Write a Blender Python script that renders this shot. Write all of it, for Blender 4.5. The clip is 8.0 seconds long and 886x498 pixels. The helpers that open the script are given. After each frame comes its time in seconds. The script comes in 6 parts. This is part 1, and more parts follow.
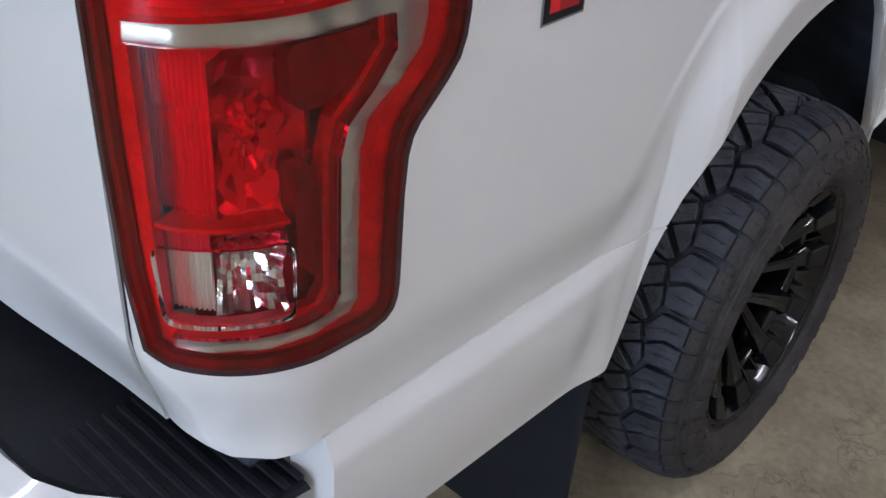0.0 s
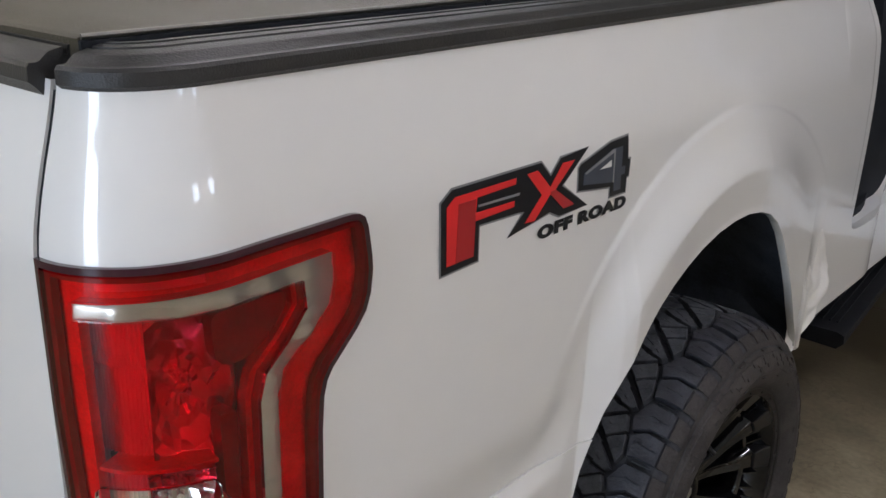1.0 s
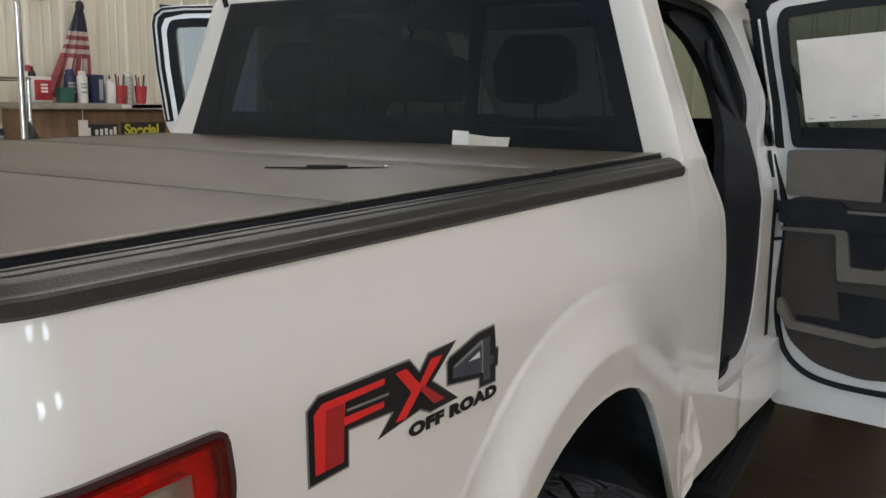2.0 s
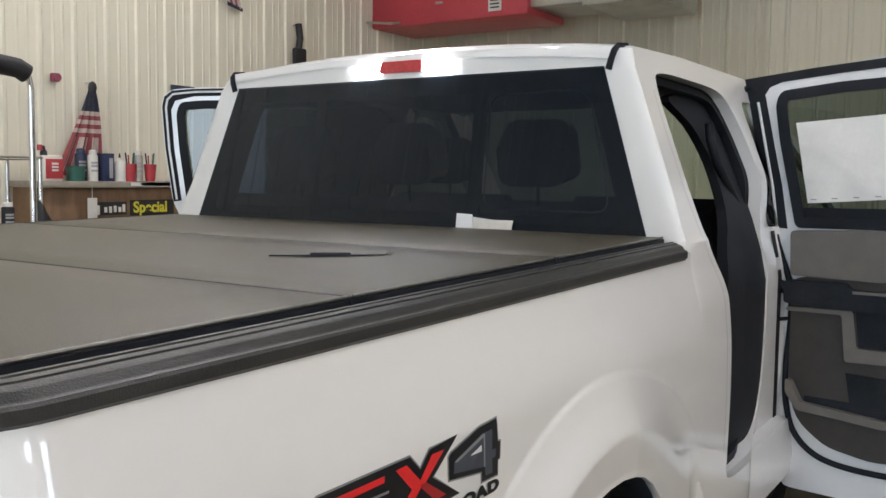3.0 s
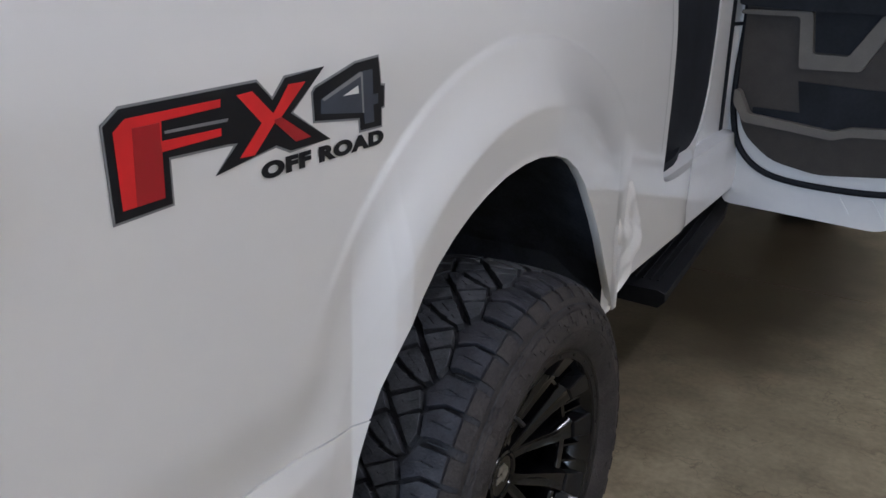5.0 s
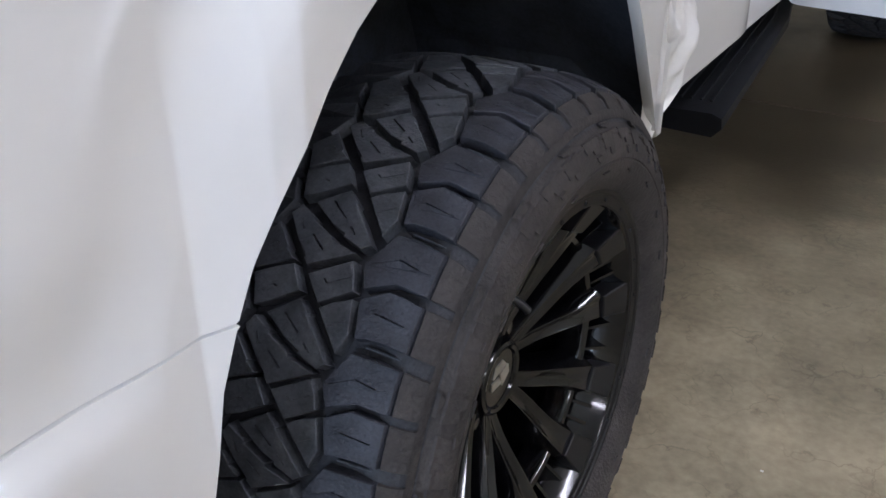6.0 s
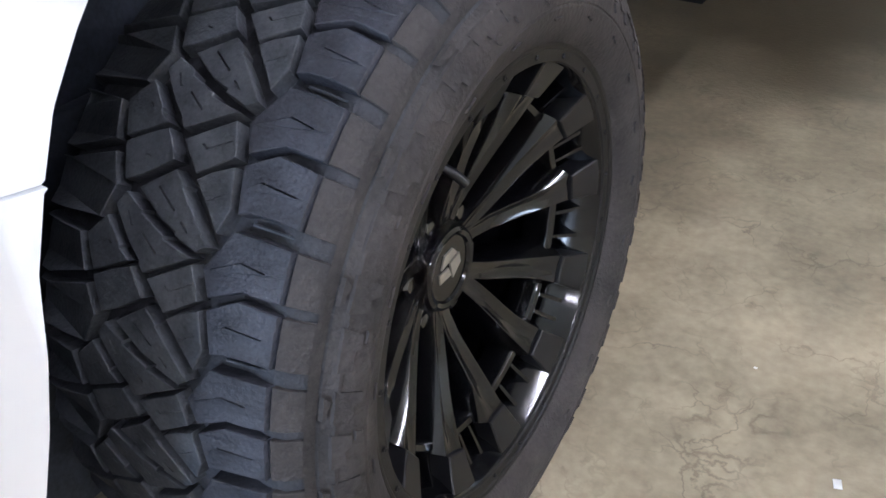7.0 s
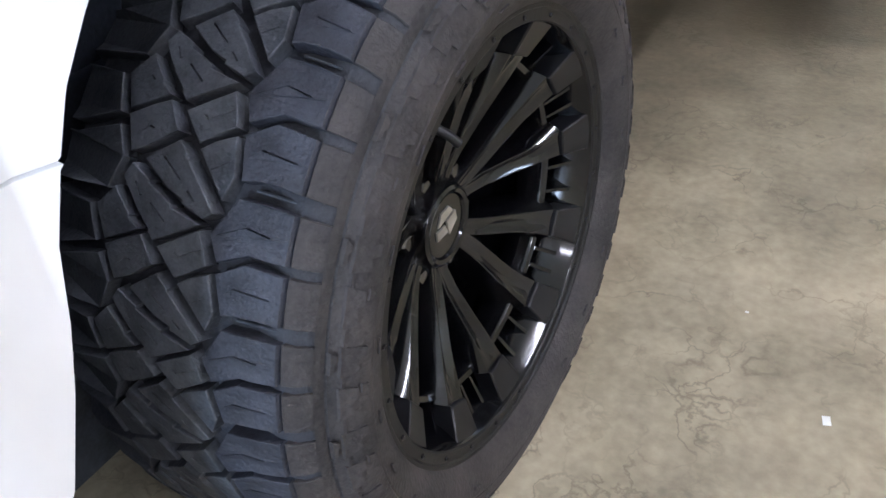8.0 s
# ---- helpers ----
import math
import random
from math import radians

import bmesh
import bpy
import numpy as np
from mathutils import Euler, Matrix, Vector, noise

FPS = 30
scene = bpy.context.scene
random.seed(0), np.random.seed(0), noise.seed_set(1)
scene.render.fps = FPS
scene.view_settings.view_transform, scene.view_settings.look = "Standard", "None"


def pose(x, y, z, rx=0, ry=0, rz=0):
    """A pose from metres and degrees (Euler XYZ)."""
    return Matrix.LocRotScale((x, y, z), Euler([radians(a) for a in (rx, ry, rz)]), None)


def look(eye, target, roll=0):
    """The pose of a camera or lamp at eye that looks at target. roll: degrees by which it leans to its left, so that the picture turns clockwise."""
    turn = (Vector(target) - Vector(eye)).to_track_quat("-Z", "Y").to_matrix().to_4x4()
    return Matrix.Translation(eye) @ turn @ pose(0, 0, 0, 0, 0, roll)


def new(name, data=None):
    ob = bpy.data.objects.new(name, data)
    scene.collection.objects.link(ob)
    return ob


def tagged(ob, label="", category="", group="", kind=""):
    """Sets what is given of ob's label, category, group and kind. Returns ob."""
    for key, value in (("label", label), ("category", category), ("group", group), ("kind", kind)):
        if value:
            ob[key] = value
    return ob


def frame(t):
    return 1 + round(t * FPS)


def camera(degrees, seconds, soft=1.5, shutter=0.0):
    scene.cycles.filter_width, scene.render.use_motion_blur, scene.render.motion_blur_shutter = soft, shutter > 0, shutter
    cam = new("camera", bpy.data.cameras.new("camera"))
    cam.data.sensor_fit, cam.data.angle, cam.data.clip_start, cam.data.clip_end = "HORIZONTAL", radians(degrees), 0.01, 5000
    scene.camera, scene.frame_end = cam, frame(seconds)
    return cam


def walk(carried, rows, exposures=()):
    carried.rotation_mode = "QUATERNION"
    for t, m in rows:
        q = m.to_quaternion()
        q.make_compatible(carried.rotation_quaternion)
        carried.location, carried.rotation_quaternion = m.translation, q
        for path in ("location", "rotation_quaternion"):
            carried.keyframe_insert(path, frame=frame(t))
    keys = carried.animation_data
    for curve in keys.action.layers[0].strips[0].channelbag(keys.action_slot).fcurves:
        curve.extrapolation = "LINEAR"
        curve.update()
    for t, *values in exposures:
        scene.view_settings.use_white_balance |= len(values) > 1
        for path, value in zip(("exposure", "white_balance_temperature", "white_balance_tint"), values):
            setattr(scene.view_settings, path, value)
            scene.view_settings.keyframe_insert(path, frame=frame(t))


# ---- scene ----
EXPOSURES = [(0, 0.3, 5600, 14), (0.5, 0.2, 5750, 14), (1.0, 0.2, 6050, 13), (1.5, 0.2, 6250, 10), (2.2, 0.25, 6400, 9), (3.5, 0.62, 6000, 11), (4.0, 0.35, 5900, 12), (5.0, 0.15, 5700, 13), (6.3, 1.05, 5600, 14), (7.0, 1.50, 5550, 14), (8, 1.53, 5500, 14)]
cam = camera(52.00, 8.0)
PATH = [
    (0, 1.5043, -0.3313, 1.4511, 57.364, -3.717, 42.427),
    (0.2, 1.5585, -0.3451, 1.4697, 61.448, -3.356, 42.179),
    (0.5, 1.5979, -0.3503, 1.5173, 65.921, -3.037, 41.813),
    (1, 1.6452, -0.3605, 1.5456, 70.527, -1.473, 40.957),
    (1.5, 1.6502, -0.3371, 1.5720, 76.952, -1.474, 36.121),
    (2, 1.6602, -0.3442, 1.5914, 81.023, -0.803, 33.368),
    (2.2, 1.6632, -0.3470, 1.6045, 82.555, -0.739, 33.097),
    (3.3, 1.6691, -0.3320, 1.6221, 85.702, -0.649, 33.879),
    (3.5, 1.6708, -0.3084, 1.6009, 84.951, -0.642, 33.648),
    (4, 1.6700, -0.2392, 1.5308, 79.509, -0.304, 32.076),
    (4.5, 1.6649, -0.2003, 1.4951, 74.317, -0.985, 30.481),
    (5, 1.6576, -0.1235, 1.4158, 70.683, -0.916, 31.369),
    (5.2, 1.6449, -0.0646, 1.3588, 67.195, -0.318, 31.506),
    (6.3, 1.3978, 0.4866, 1.0838, 61.112, 0.643, 31.943),
    (6.5, 1.4049, 0.5087, 1.0526, 60.537, 0.967, 32.330),
    (7, 1.4477, 0.5098, 1.0269, 56.234, 2.433, 31.418),
    (7.5, 1.4643, 0.5129, 1.0238, 53.215, 3.756, 30.989),
    (8, 1.4628, 0.4879, 1.0477, 53.387, 3.887, 30.183),
]
walk(cam, [(t, pose(*p)) for t, *p in PATH], EXPOSURES)
# ---- end of camera ----

# ---- world, light ----
world = bpy.data.worlds.new("sky")
scene.world = world
world.use_nodes = True
wn = world.node_tree.nodes
sky = wn.new("ShaderNodeTexSky")
sky.sky_type, sky.sun_disc = "NISHITA", False
sky.sun_elevation, sky.sun_rotation = radians(40), radians(200)
wn["Background"].inputs["Strength"].default_value = 0.12
world.node_tree.links.new(sky.outputs["Color"], wn["Background"].inputs["Color"])

DOOR_LIGHT, TUBE_LIGHT = 130.0, 52.0
lamp = bpy.data.lights.new("door_daylight", "AREA")
lamp.shape, lamp.size, lamp.size_y = "RECTANGLE", 1.4, 2.8
lamp.energy, lamp.color = DOOR_LIGHT, (0.74, 0.86, 1.0)
new("door_daylight", lamp).matrix_world = look((1.5, -5.75, 1.55), (1.5, 0, 1.2))
panes = bpy.data.lights.new("window_daylight", "AREA")
panes.shape, panes.size, panes.size_y = "RECTANGLE", 9.0, 0.7
panes.energy, panes.color = 220.0, (0.80, 0.90, 1.0)
new("window_daylight", panes).matrix_world = look((10.7, 2.45, 3.1), (0, 2.45, 2.6))

# ---- materials ----


def material(name, color, rough=0.5, metal=0.0, coat=0.0, var=0.12, scale=8.0, bump=0.0, bump_scale=120.0, spec=0.5, stretch=(1, 1, 1), tint=None, emit=None):
    """A procedural surface: base colour varied at two scales, with fine relief."""
    m = bpy.data.materials.new(name)
    m.use_nodes = True
    nt = m.node_tree
    n, link = nt.nodes, nt.links.new
    b = n["Principled BSDF"]
    b.inputs["Roughness"].default_value = rough
    b.inputs["Metallic"].default_value = metal
    b.inputs["Coat Weight"].default_value = coat
    b.inputs["Coat Roughness"].default_value = 0.03
    b.inputs["Specular IOR Level"].default_value = spec
    co = n.new("ShaderNodeTexCoord")
    mp = n.new("ShaderNodeMapping")
    mp.inputs["Scale"].default_value = stretch
    link(co.outputs["Object"], mp.inputs["Vector"])
    big, fine = n.new("ShaderNodeTexNoise"), n.new("ShaderNodeTexNoise")
    big.inputs["Scale"].default_value, big.inputs["Detail"].default_value = scale, 5
    fine.inputs["Scale"].default_value, fine.inputs["Detail"].default_value = scale * 9, 3
    add = n.new("ShaderNodeMath")
    add.operation = "ADD"
    half = n.new("ShaderNodeMath")
    half.operation = "MULTIPLY"
    half.inputs[1].default_value = 0.5
    for q in (big, fine):
        link(mp.outputs["Vector"], q.inputs["Vector"])
    link(fine.outputs["Fac"], half.inputs[0])
    link(big.outputs["Fac"], add.inputs[0])
    link(half.outputs[0], add.inputs[1])
    ramp = n.new("ShaderNodeValToRGB")
    lo = tuple(c * (1 - var) for c in color)
    hi = tuple(min(1.0, c * (1 + var)) for c in (tint or color))
    ramp.color_ramp.elements[0].position, ramp.color_ramp.elements[1].position = 0.5, 1.0
    ramp.color_ramp.elements[0].color, ramp.color_ramp.elements[1].color = (*lo, 1), (*hi, 1)
    link(add.outputs[0], ramp.inputs["Fac"])
    link(ramp.outputs["Color"], b.inputs["Base Color"])
    if bump:
        bn, bp = n.new("ShaderNodeTexNoise"), n.new("ShaderNodeBump")
        bn.inputs["Scale"].default_value, bn.inputs["Detail"].default_value = bump_scale, 4
        bp.inputs["Strength"].default_value, bp.inputs["Distance"].default_value = bump, 0.004
        link(mp.outputs["Vector"], bn.inputs["Vector"])
        link(bn.outputs["Fac"], bp.inputs["Height"])
        link(bp.outputs["Normal"], b.inputs["Normal"])
    if emit:
        b.inputs["Emission Color"].default_value = (*emit[0], 1)
        b.inputs["Emission Strength"].default_value = emit[1]
    return m


def clear_sheet(name, color, gloss=0.02, ior=1.5, ridged=0.0, haze=None):
    """Tinted clear plastic or glass: light passes straight and the surface shines by Fresnel."""
    m = bpy.data.materials.new(name)
    m.use_nodes = True
    n, link = m.node_tree.nodes, m.node_tree.links.new
    n.remove(n["Principled BSDF"])
    tr, gl, mix, fr = n.new("ShaderNodeBsdfTransparent"), n.new("ShaderNodeBsdfGlossy"), n.new("ShaderNodeMixShader"), n.new("ShaderNodeFresnel")
    tr.inputs["Color"].default_value = (*color, 1)
    gl.inputs["Roughness"].default_value = gloss
    fr.inputs["IOR"].default_value = ior
    link(fr.outputs[0], mix.inputs["Fac"])
    link(tr.outputs[0], mix.inputs[1])
    link(gl.outputs[0], mix.inputs[2])
    link(mix.outputs[0], n["Material Output"].inputs["Surface"])
    if haze:
        # uneven pale haze: the veil of stray light, put into the glass colour
        di, over, no, mr = n.new("ShaderNodeBsdfDiffuse"), n.new("ShaderNodeMixShader"), n.new("ShaderNodeTexNoise"), n.new("ShaderNodeMapRange")
        di.inputs["Color"].default_value = (*haze[1], 1)
        no.inputs["Scale"].default_value, no.inputs["Detail"].default_value = 2.5, 6
        mr.inputs["To Min"].default_value, mr.inputs["To Max"].default_value = haze[0] * 0.6, haze[0] * 1.4
        link(no.outputs["Fac"], mr.inputs["Value"])
        link(mr.outputs[0], over.inputs["Fac"])
        link(mix.outputs[0], over.inputs[1])
        link(di.outputs[0], over.inputs[2])
        link(over.outputs[0], n["Material Output"].inputs["Surface"])
    if ridged:
        co, wv, bp = n.new("ShaderNodeTexCoord"), n.new("ShaderNodeTexWave"), n.new("ShaderNodeBump")
        wv.inputs["Scale"].default_value = ridged
        bp.inputs["Strength"].default_value, bp.inputs["Distance"].default_value = 0.6, 0.002
        link(co.outputs["Object"], wv.inputs["Vector"])
        link(wv.outputs["Fac"], bp.inputs["Height"])
        link(bp.outputs["Normal"], gl.inputs["Normal"])
    return m


def concrete():
    m = material("concrete", (0.275, 0.230, 0.150), 0.5, var=0.26, scale=5.2, bump=0.22, bump_scale=90, tint=(0.345, 0.292, 0.196))
    n, link = m.node_tree.nodes, m.node_tree.links.new
    b = n["Principled BSDF"]
    base = b.inputs["Base Color"].links[0].from_socket
    co = n.new("ShaderNodeTexCoord")
    warp = n.new("ShaderNodeTexNoise")
    warp.inputs["Scale"].default_value, warp.inputs["Detail"].default_value = 7.5, 8
    mixv = n.new("ShaderNodeVectorMath")
    mixv.operation = "MULTIPLY_ADD"
    mixv.inputs[1].default_value = (0.45, 0.45, 0.0)
    link(co.outputs["Object"], warp.inputs["Vector"])
    link(warp.outputs["Color"], mixv.inputs[0])
    link(co.outputs["Object"], mixv.inputs[2])
    cells = n.new("ShaderNodeTexVoronoi")
    cells.feature = "DISTANCE_TO_EDGE"
    cells.inputs["Scale"].default_value = 8.5
    link(mixv.outputs[0], cells.inputs["Vector"])
    line = n.new("ShaderNodeMapRange")
    line.inputs["From Min"].default_value, line.inputs["From Max"].default_value = 0.0, 0.045
    line.inputs["To Min"].default_value, line.inputs["To Max"].default_value = 1.0, 0.0
    link(cells.outputs["Distance"], line.inputs["Value"])
    where = n.new("ShaderNodeTexNoise")
    where.inputs["Scale"].default_value, where.inputs["Detail"].default_value = 4.5, 6
    link(co.outputs["Object"], where.inputs["Vector"])
    keep = n.new("ShaderNodeMapRange")
    keep.inputs["From Min"].default_value, keep.inputs["From Max"].default_value = 0.46, 0.60
    link(where.outputs["Fac"], keep.inputs["Value"])
    mul = n.new("ShaderNodeMath")
    mul.operation = "MULTIPLY"
    link(line.outputs[0], mul.inputs[0])
    link(keep.outputs[0], mul.inputs[1])
    soft = n.new("ShaderNodeMath")
    soft.operation = "MULTIPLY"
    soft.inputs[1].default_value = 0.5
    # small ring marks left by drops
    rings = n.new("ShaderNodeTexVoronoi")
    rings.inputs["Scale"].default_value = 11.0
    link(mixv.outputs[0], rings.inputs["Vector"])
    off = n.new("ShaderNodeMath")
    off.operation = "SUBTRACT"
    off.inputs[1].default_value = 0.30
    link(rings.outputs["Distance"], off.inputs[0])
    size = n.new("ShaderNodeMath")
    size.operation = "ABSOLUTE"
    link(off.outputs[0], size.inputs[0])
    ring = n.new("ShaderNodeMapRange")
    ring.inputs["From Min"].default_value, ring.inputs["From Max"].default_value = 0.0, 0.045
    ring.inputs["To Min"].default_value, ring.inputs["To Max"].default_value = 0.8, 0.0
    link(size.outputs[0], ring.inputs["Value"])
    few = n.new("ShaderNodeTexNoise")
    few.inputs["Scale"].default_value, few.inputs["Detail"].default_value = 3.1, 2
    link(co.outputs["Object"], few.inputs["Vector"])
    some = n.new("ShaderNodeMapRange")
    some.inputs["From Min"].default_value, some.inputs["From Max"].default_value = 0.56, 0.68
    link(few.outputs["Fac"], some.inputs["Value"])
    both = n.new("ShaderNodeMath")
    both.operation = "MULTIPLY"
    link(ring.outputs[0], both.inputs[0])
    link(some.outputs[0], both.inputs[1])
    most = n.new("ShaderNodeMath")
    most.operation = "MAXIMUM"
    link(mul.outputs[0], most.inputs[0])
    link(both.outputs[0], most.inputs[1])
    link(most.outputs[0], soft.inputs[0])
    mix = n.new("ShaderNodeMix")
    mix.data_type = "RGBA"
    mix.inputs["B"].default_value = (0.075, 0.058, 0.036, 1)
    link(soft.outputs[0], mix.inputs["Factor"])
    link(base, mix.inputs["A"])
    # oil and water stains
    st = n.new("ShaderNodeTexNoise")
    st.inputs["Scale"].default_value, st.inputs["Detail"].default_value, st.inputs["Distortion"].default_value = 0.8, 8, 1.2
    link(co.outputs["Object"], st.inputs["Vector"])
    sr = n.new("ShaderNodeMapRange")
    sr.inputs["From Min"].default_value, sr.inputs["From Max"].default_value = 0.5, 0.68
    sr.inputs["To Max"].default_value = 0.45
    link(st.outputs["Fac"], sr.inputs["Value"])
    mix2 = n.new("ShaderNodeMix")
    mix2.data_type = "RGBA"
    mix2.inputs["B"].default_value = (0.12, 0.095, 0.058, 1)
    link(sr.outputs[0], mix2.inputs["Factor"])
    link(mix.outputs["Result"], mix2.inputs["A"])
    # shade beside the truck and open door, put into the colour with a ragged edge
    far = n.new("ShaderNodeVectorMath")
    far.operation = "MULTIPLY_ADD"
    far.inputs[1].default_value = (1.3, 1.3, 0.0)
    edge = n.new("ShaderNodeTexNoise")
    edge.inputs["Scale"].default_value, edge.inputs["Detail"].default_value = 1.7, 7
    link(co.outputs["Object"], edge.inputs["Vector"])
    link(edge.outputs["Color"], far.inputs[0])
    link(co.outputs["Object"], far.inputs[2])
    rad = n.new("ShaderNodeVectorMath")
    rad.operation = "DISTANCE"
    rad.inputs[1].default_value = (1.50, 2.30, 0.0)
    long_way = n.new("ShaderNodeVectorMath")
    long_way.operation = "MULTIPLY"
    long_way.inputs[1].default_value = (1.0, 0.5, 0.0)
    link(far.outputs[0], long_way.inputs[0])
    link(long_way.outputs[0], rad.inputs[0])
    floor_shade = n.new("ShaderNodeMapRange")
    floor_shade.inputs["From Min"].default_value, floor_shade.inputs["From Max"].default_value = 0.42, 0.98
    floor_shade.inputs["To Min"].default_value, floor_shade.inputs["To Max"].default_value = 0.94, 0.0
    link(rad.outputs["Value"], floor_shade.inputs["Value"])
    mix3 = n.new("ShaderNodeMix")
    mix3.data_type = "RGBA"
    mix3.inputs["B"].default_value = (0.045, 0.034, 0.018, 1)
    link(floor_shade.outputs[0], mix3.inputs["Factor"])
    link(mix2.outputs["Result"], mix3.inputs["A"])
    link(mix3.outputs["Result"], b.inputs["Base Color"])
    rr = n.new("ShaderNodeMapRange")
    rr.inputs["To Min"].default_value, rr.inputs["To Max"].default_value = 0.58, 0.32
    link(st.outputs["Fac"], rr.inputs["Value"])
    link(rr.outputs[0], b.inputs["Roughness"])
    return m


PAINT = material("white_paint", (0.80, 0.80, 0.785), 0.32, coat=1.0, var=0.012, scale=2.0)
JAMB = material("jamb_paint", (0.74, 0.75, 0.76), 0.4, coat=0.5, var=0.03, scale=6.0)
RAIL = material("black_plastic", (0.021, 0.0205, 0.020), 0.40, var=0.25, scale=14, bump=0.25, bump_scale=500)
TRIM_BLACK = material("trim_black", (0.014, 0.016, 0.020), 0.6, var=0.3, scale=10, bump=0.1, bump_scale=400, spec=0.16)
BOARD_BLACK = material("board_black", (0.009, 0.0098, 0.012), 0.6, var=0.3, scale=12, bump=0.15, bump_scale=300, spec=0.18)
RUBBER_SEAL = material("seal_rubber", (0.012, 0.014, 0.018), 0.65, var=0.2, spec=0.2)
VINYL = material("cover_vinyl", (0.052, 0.0440, 0.0270), 0.42, var=0.15, scale=5, bump=0.35, bump_scale=420)
EDGE = material("cover_edge", (0.16, 0.155, 0.14), 0.4, metal=0.6, var=0.2, scale=30)
LINER = material("wheel_well_liner", (0.042, 0.050, 0.066), 0.8, var=0.5, scale=16, bump=0.3)
TYRE = material("tyre_rubber", (0.030, 0.030, 0.033), 0.62, var=0.30, scale=26, bump=0.5, bump_scale=180, tint=(0.060, 0.058, 0.060))
TREAD = material("tread_rubber", (0.017, 0.018, 0.024), 0.62, var=0.35, scale=34, bump=0.45, bump_scale=240, tint=(0.028, 0.029, 0.037))
tn, tl = TREAD.node_tree.nodes, TREAD.node_tree.links.new
tb = tn["Principled BSDF"]
grit, keep, near, dots, dry = tn.new("ShaderNodeTexVoronoi"), tn.new("ShaderNodeMath"), tn.new("ShaderNodeMath"), tn.new("ShaderNodeMath"), tn.new("ShaderNodeMix")
gc = tn.new("ShaderNodeTexCoord")
sep = tn.new("ShaderNodeSeparateColor")
grit.inputs["Scale"].default_value = 70.0
keep.operation, keep.inputs[1].default_value = "GREATER_THAN", 0.90
near.operation, near.inputs[1].default_value = "LESS_THAN", 0.085
dots.operation = "MULTIPLY"
dry.data_type = "RGBA"
dry.inputs["B"].default_value = (0.42, 0.42, 0.44, 1)
tl(gc.outputs["Object"], grit.inputs["Vector"])
tl(grit.outputs["Color"], sep.inputs["Color"])
tl(sep.outputs["Red"], keep.inputs[0])
tl(grit.outputs["Distance"], near.inputs[0])
tl(keep.outputs[0], dots.inputs[0])
tl(near.outputs[0], dots.inputs[1])
tl(tb.inputs["Base Color"].links[0].from_socket, dry.inputs["A"])
tl(dots.outputs[0], dry.inputs["Factor"])
tl(dry.outputs["Result"], tb.inputs["Base Color"])
# lighter tread copy: light missing in the wheel well, put into the colour
TREAD_LIT = material("worn_tread_rubber", (0.040, 0.044, 0.053), 0.68, var=0.32, scale=30, bump=0.4, bump_scale=220, tint=(0.062, 0.067, 0.076))
# darker than the centre blocks: shade of the grooves put into the colour
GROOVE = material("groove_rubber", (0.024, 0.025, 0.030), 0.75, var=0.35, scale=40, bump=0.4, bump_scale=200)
SIDEWALL = material("sidewall_rubber", (0.0160, 0.0135, 0.0132), 0.74, var=0.42, scale=15, bump=0.4, bump_scale=200, tint=(0.031, 0.0260, 0.0240))
RIM = material("black_gloss_rim", (0.002, 0.002, 0.0025), 0.11, var=0.2, spec=0.5)
RIM_SPOKE = material("black_gloss_spoke", (0.002, 0.002, 0.0025), 0.10, coat=0.1, var=0.2, spec=0.5)
RIM_FACE = material("black_satin_spoke", (0.003, 0.003, 0.0036), 0.11, coat=0.1, var=0.25, scale=30, spec=0.5)
RIM_MATTE = material("rim_satin", (0.006, 0.006, 0.007), 0.33, var=0.25, scale=30, spec=0.4)
RIM_LIP = material("rim_lip_satin", (0.007, 0.0066, 0.0066), 0.45, var=0.3, scale=40, bump=0.1, bump_scale=300, spec=0.35)
CHROME = material("chrome", (0.72, 0.72, 0.74), 0.12, metal=1.0, var=0.05)
CHROME_DARK = material("dark_chrome", (0.16, 0.16, 0.17), 0.15, metal=1.0, var=0.1)
BADGE = material("badge_metal", (0.55, 0.54, 0.50), 0.3, metal=0.9, var=0.2, scale=60)
SILVER = material("reflector", (0.85, 0.85, 0.86), 0.16, metal=1.0, var=0.06, scale=40, bump=0.3, bump_scale=60)
SILVER_SATIN = material("satin_bezel", (0.76, 0.72, 0.67), 0.2, metal=0.7, var=0.08, scale=40)
RED_HOUSING = material("red_housing", (0.84, 0.050, 0.085), 0.30, var=0.3, scale=30)
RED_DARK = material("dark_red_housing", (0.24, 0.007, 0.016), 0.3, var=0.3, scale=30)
LAMP_RIM = material("lamp_rim", (0.036, 0.003, 0.014), 0.15, coat=0.6, var=0.3, scale=30)
RED_EDGE = material("maroon_edge", (0.24, 0.008, 0.032), 0.25, var=0.2, scale=30)
REFLECTOR_RED = material("mirror_reflector", (0.94, 0.92, 0.92), 0.22, metal=0.92, var=0.04, scale=40)
REFLECTOR_WARM = material("warm_reflector", (0.90, 0.84, 0.74), 0.30, metal=0.55, var=0.06, scale=40)
REFLECTOR_SOFT = material("satin_reflector", (0.92, 0.90, 0.90), 0.34, metal=0.4, var=0.06, scale=40)
LENS_RED = clear_sheet("red_lens", (0.96, 0.035, 0.085))
LENS_CLEAR = clear_sheet("clear_lens", (0.93, 0.92, 0.90))
GLASS_DARK = clear_sheet("privacy_glass", (0.062, 0.072, 0.084), 0.0, 1.34, haze=(0.050, (0.22, 0.29, 0.40)))
GLASS_TINT = clear_sheet("tinted_door_glass", (0.20, 0.245, 0.225), 0.0, 1.4)
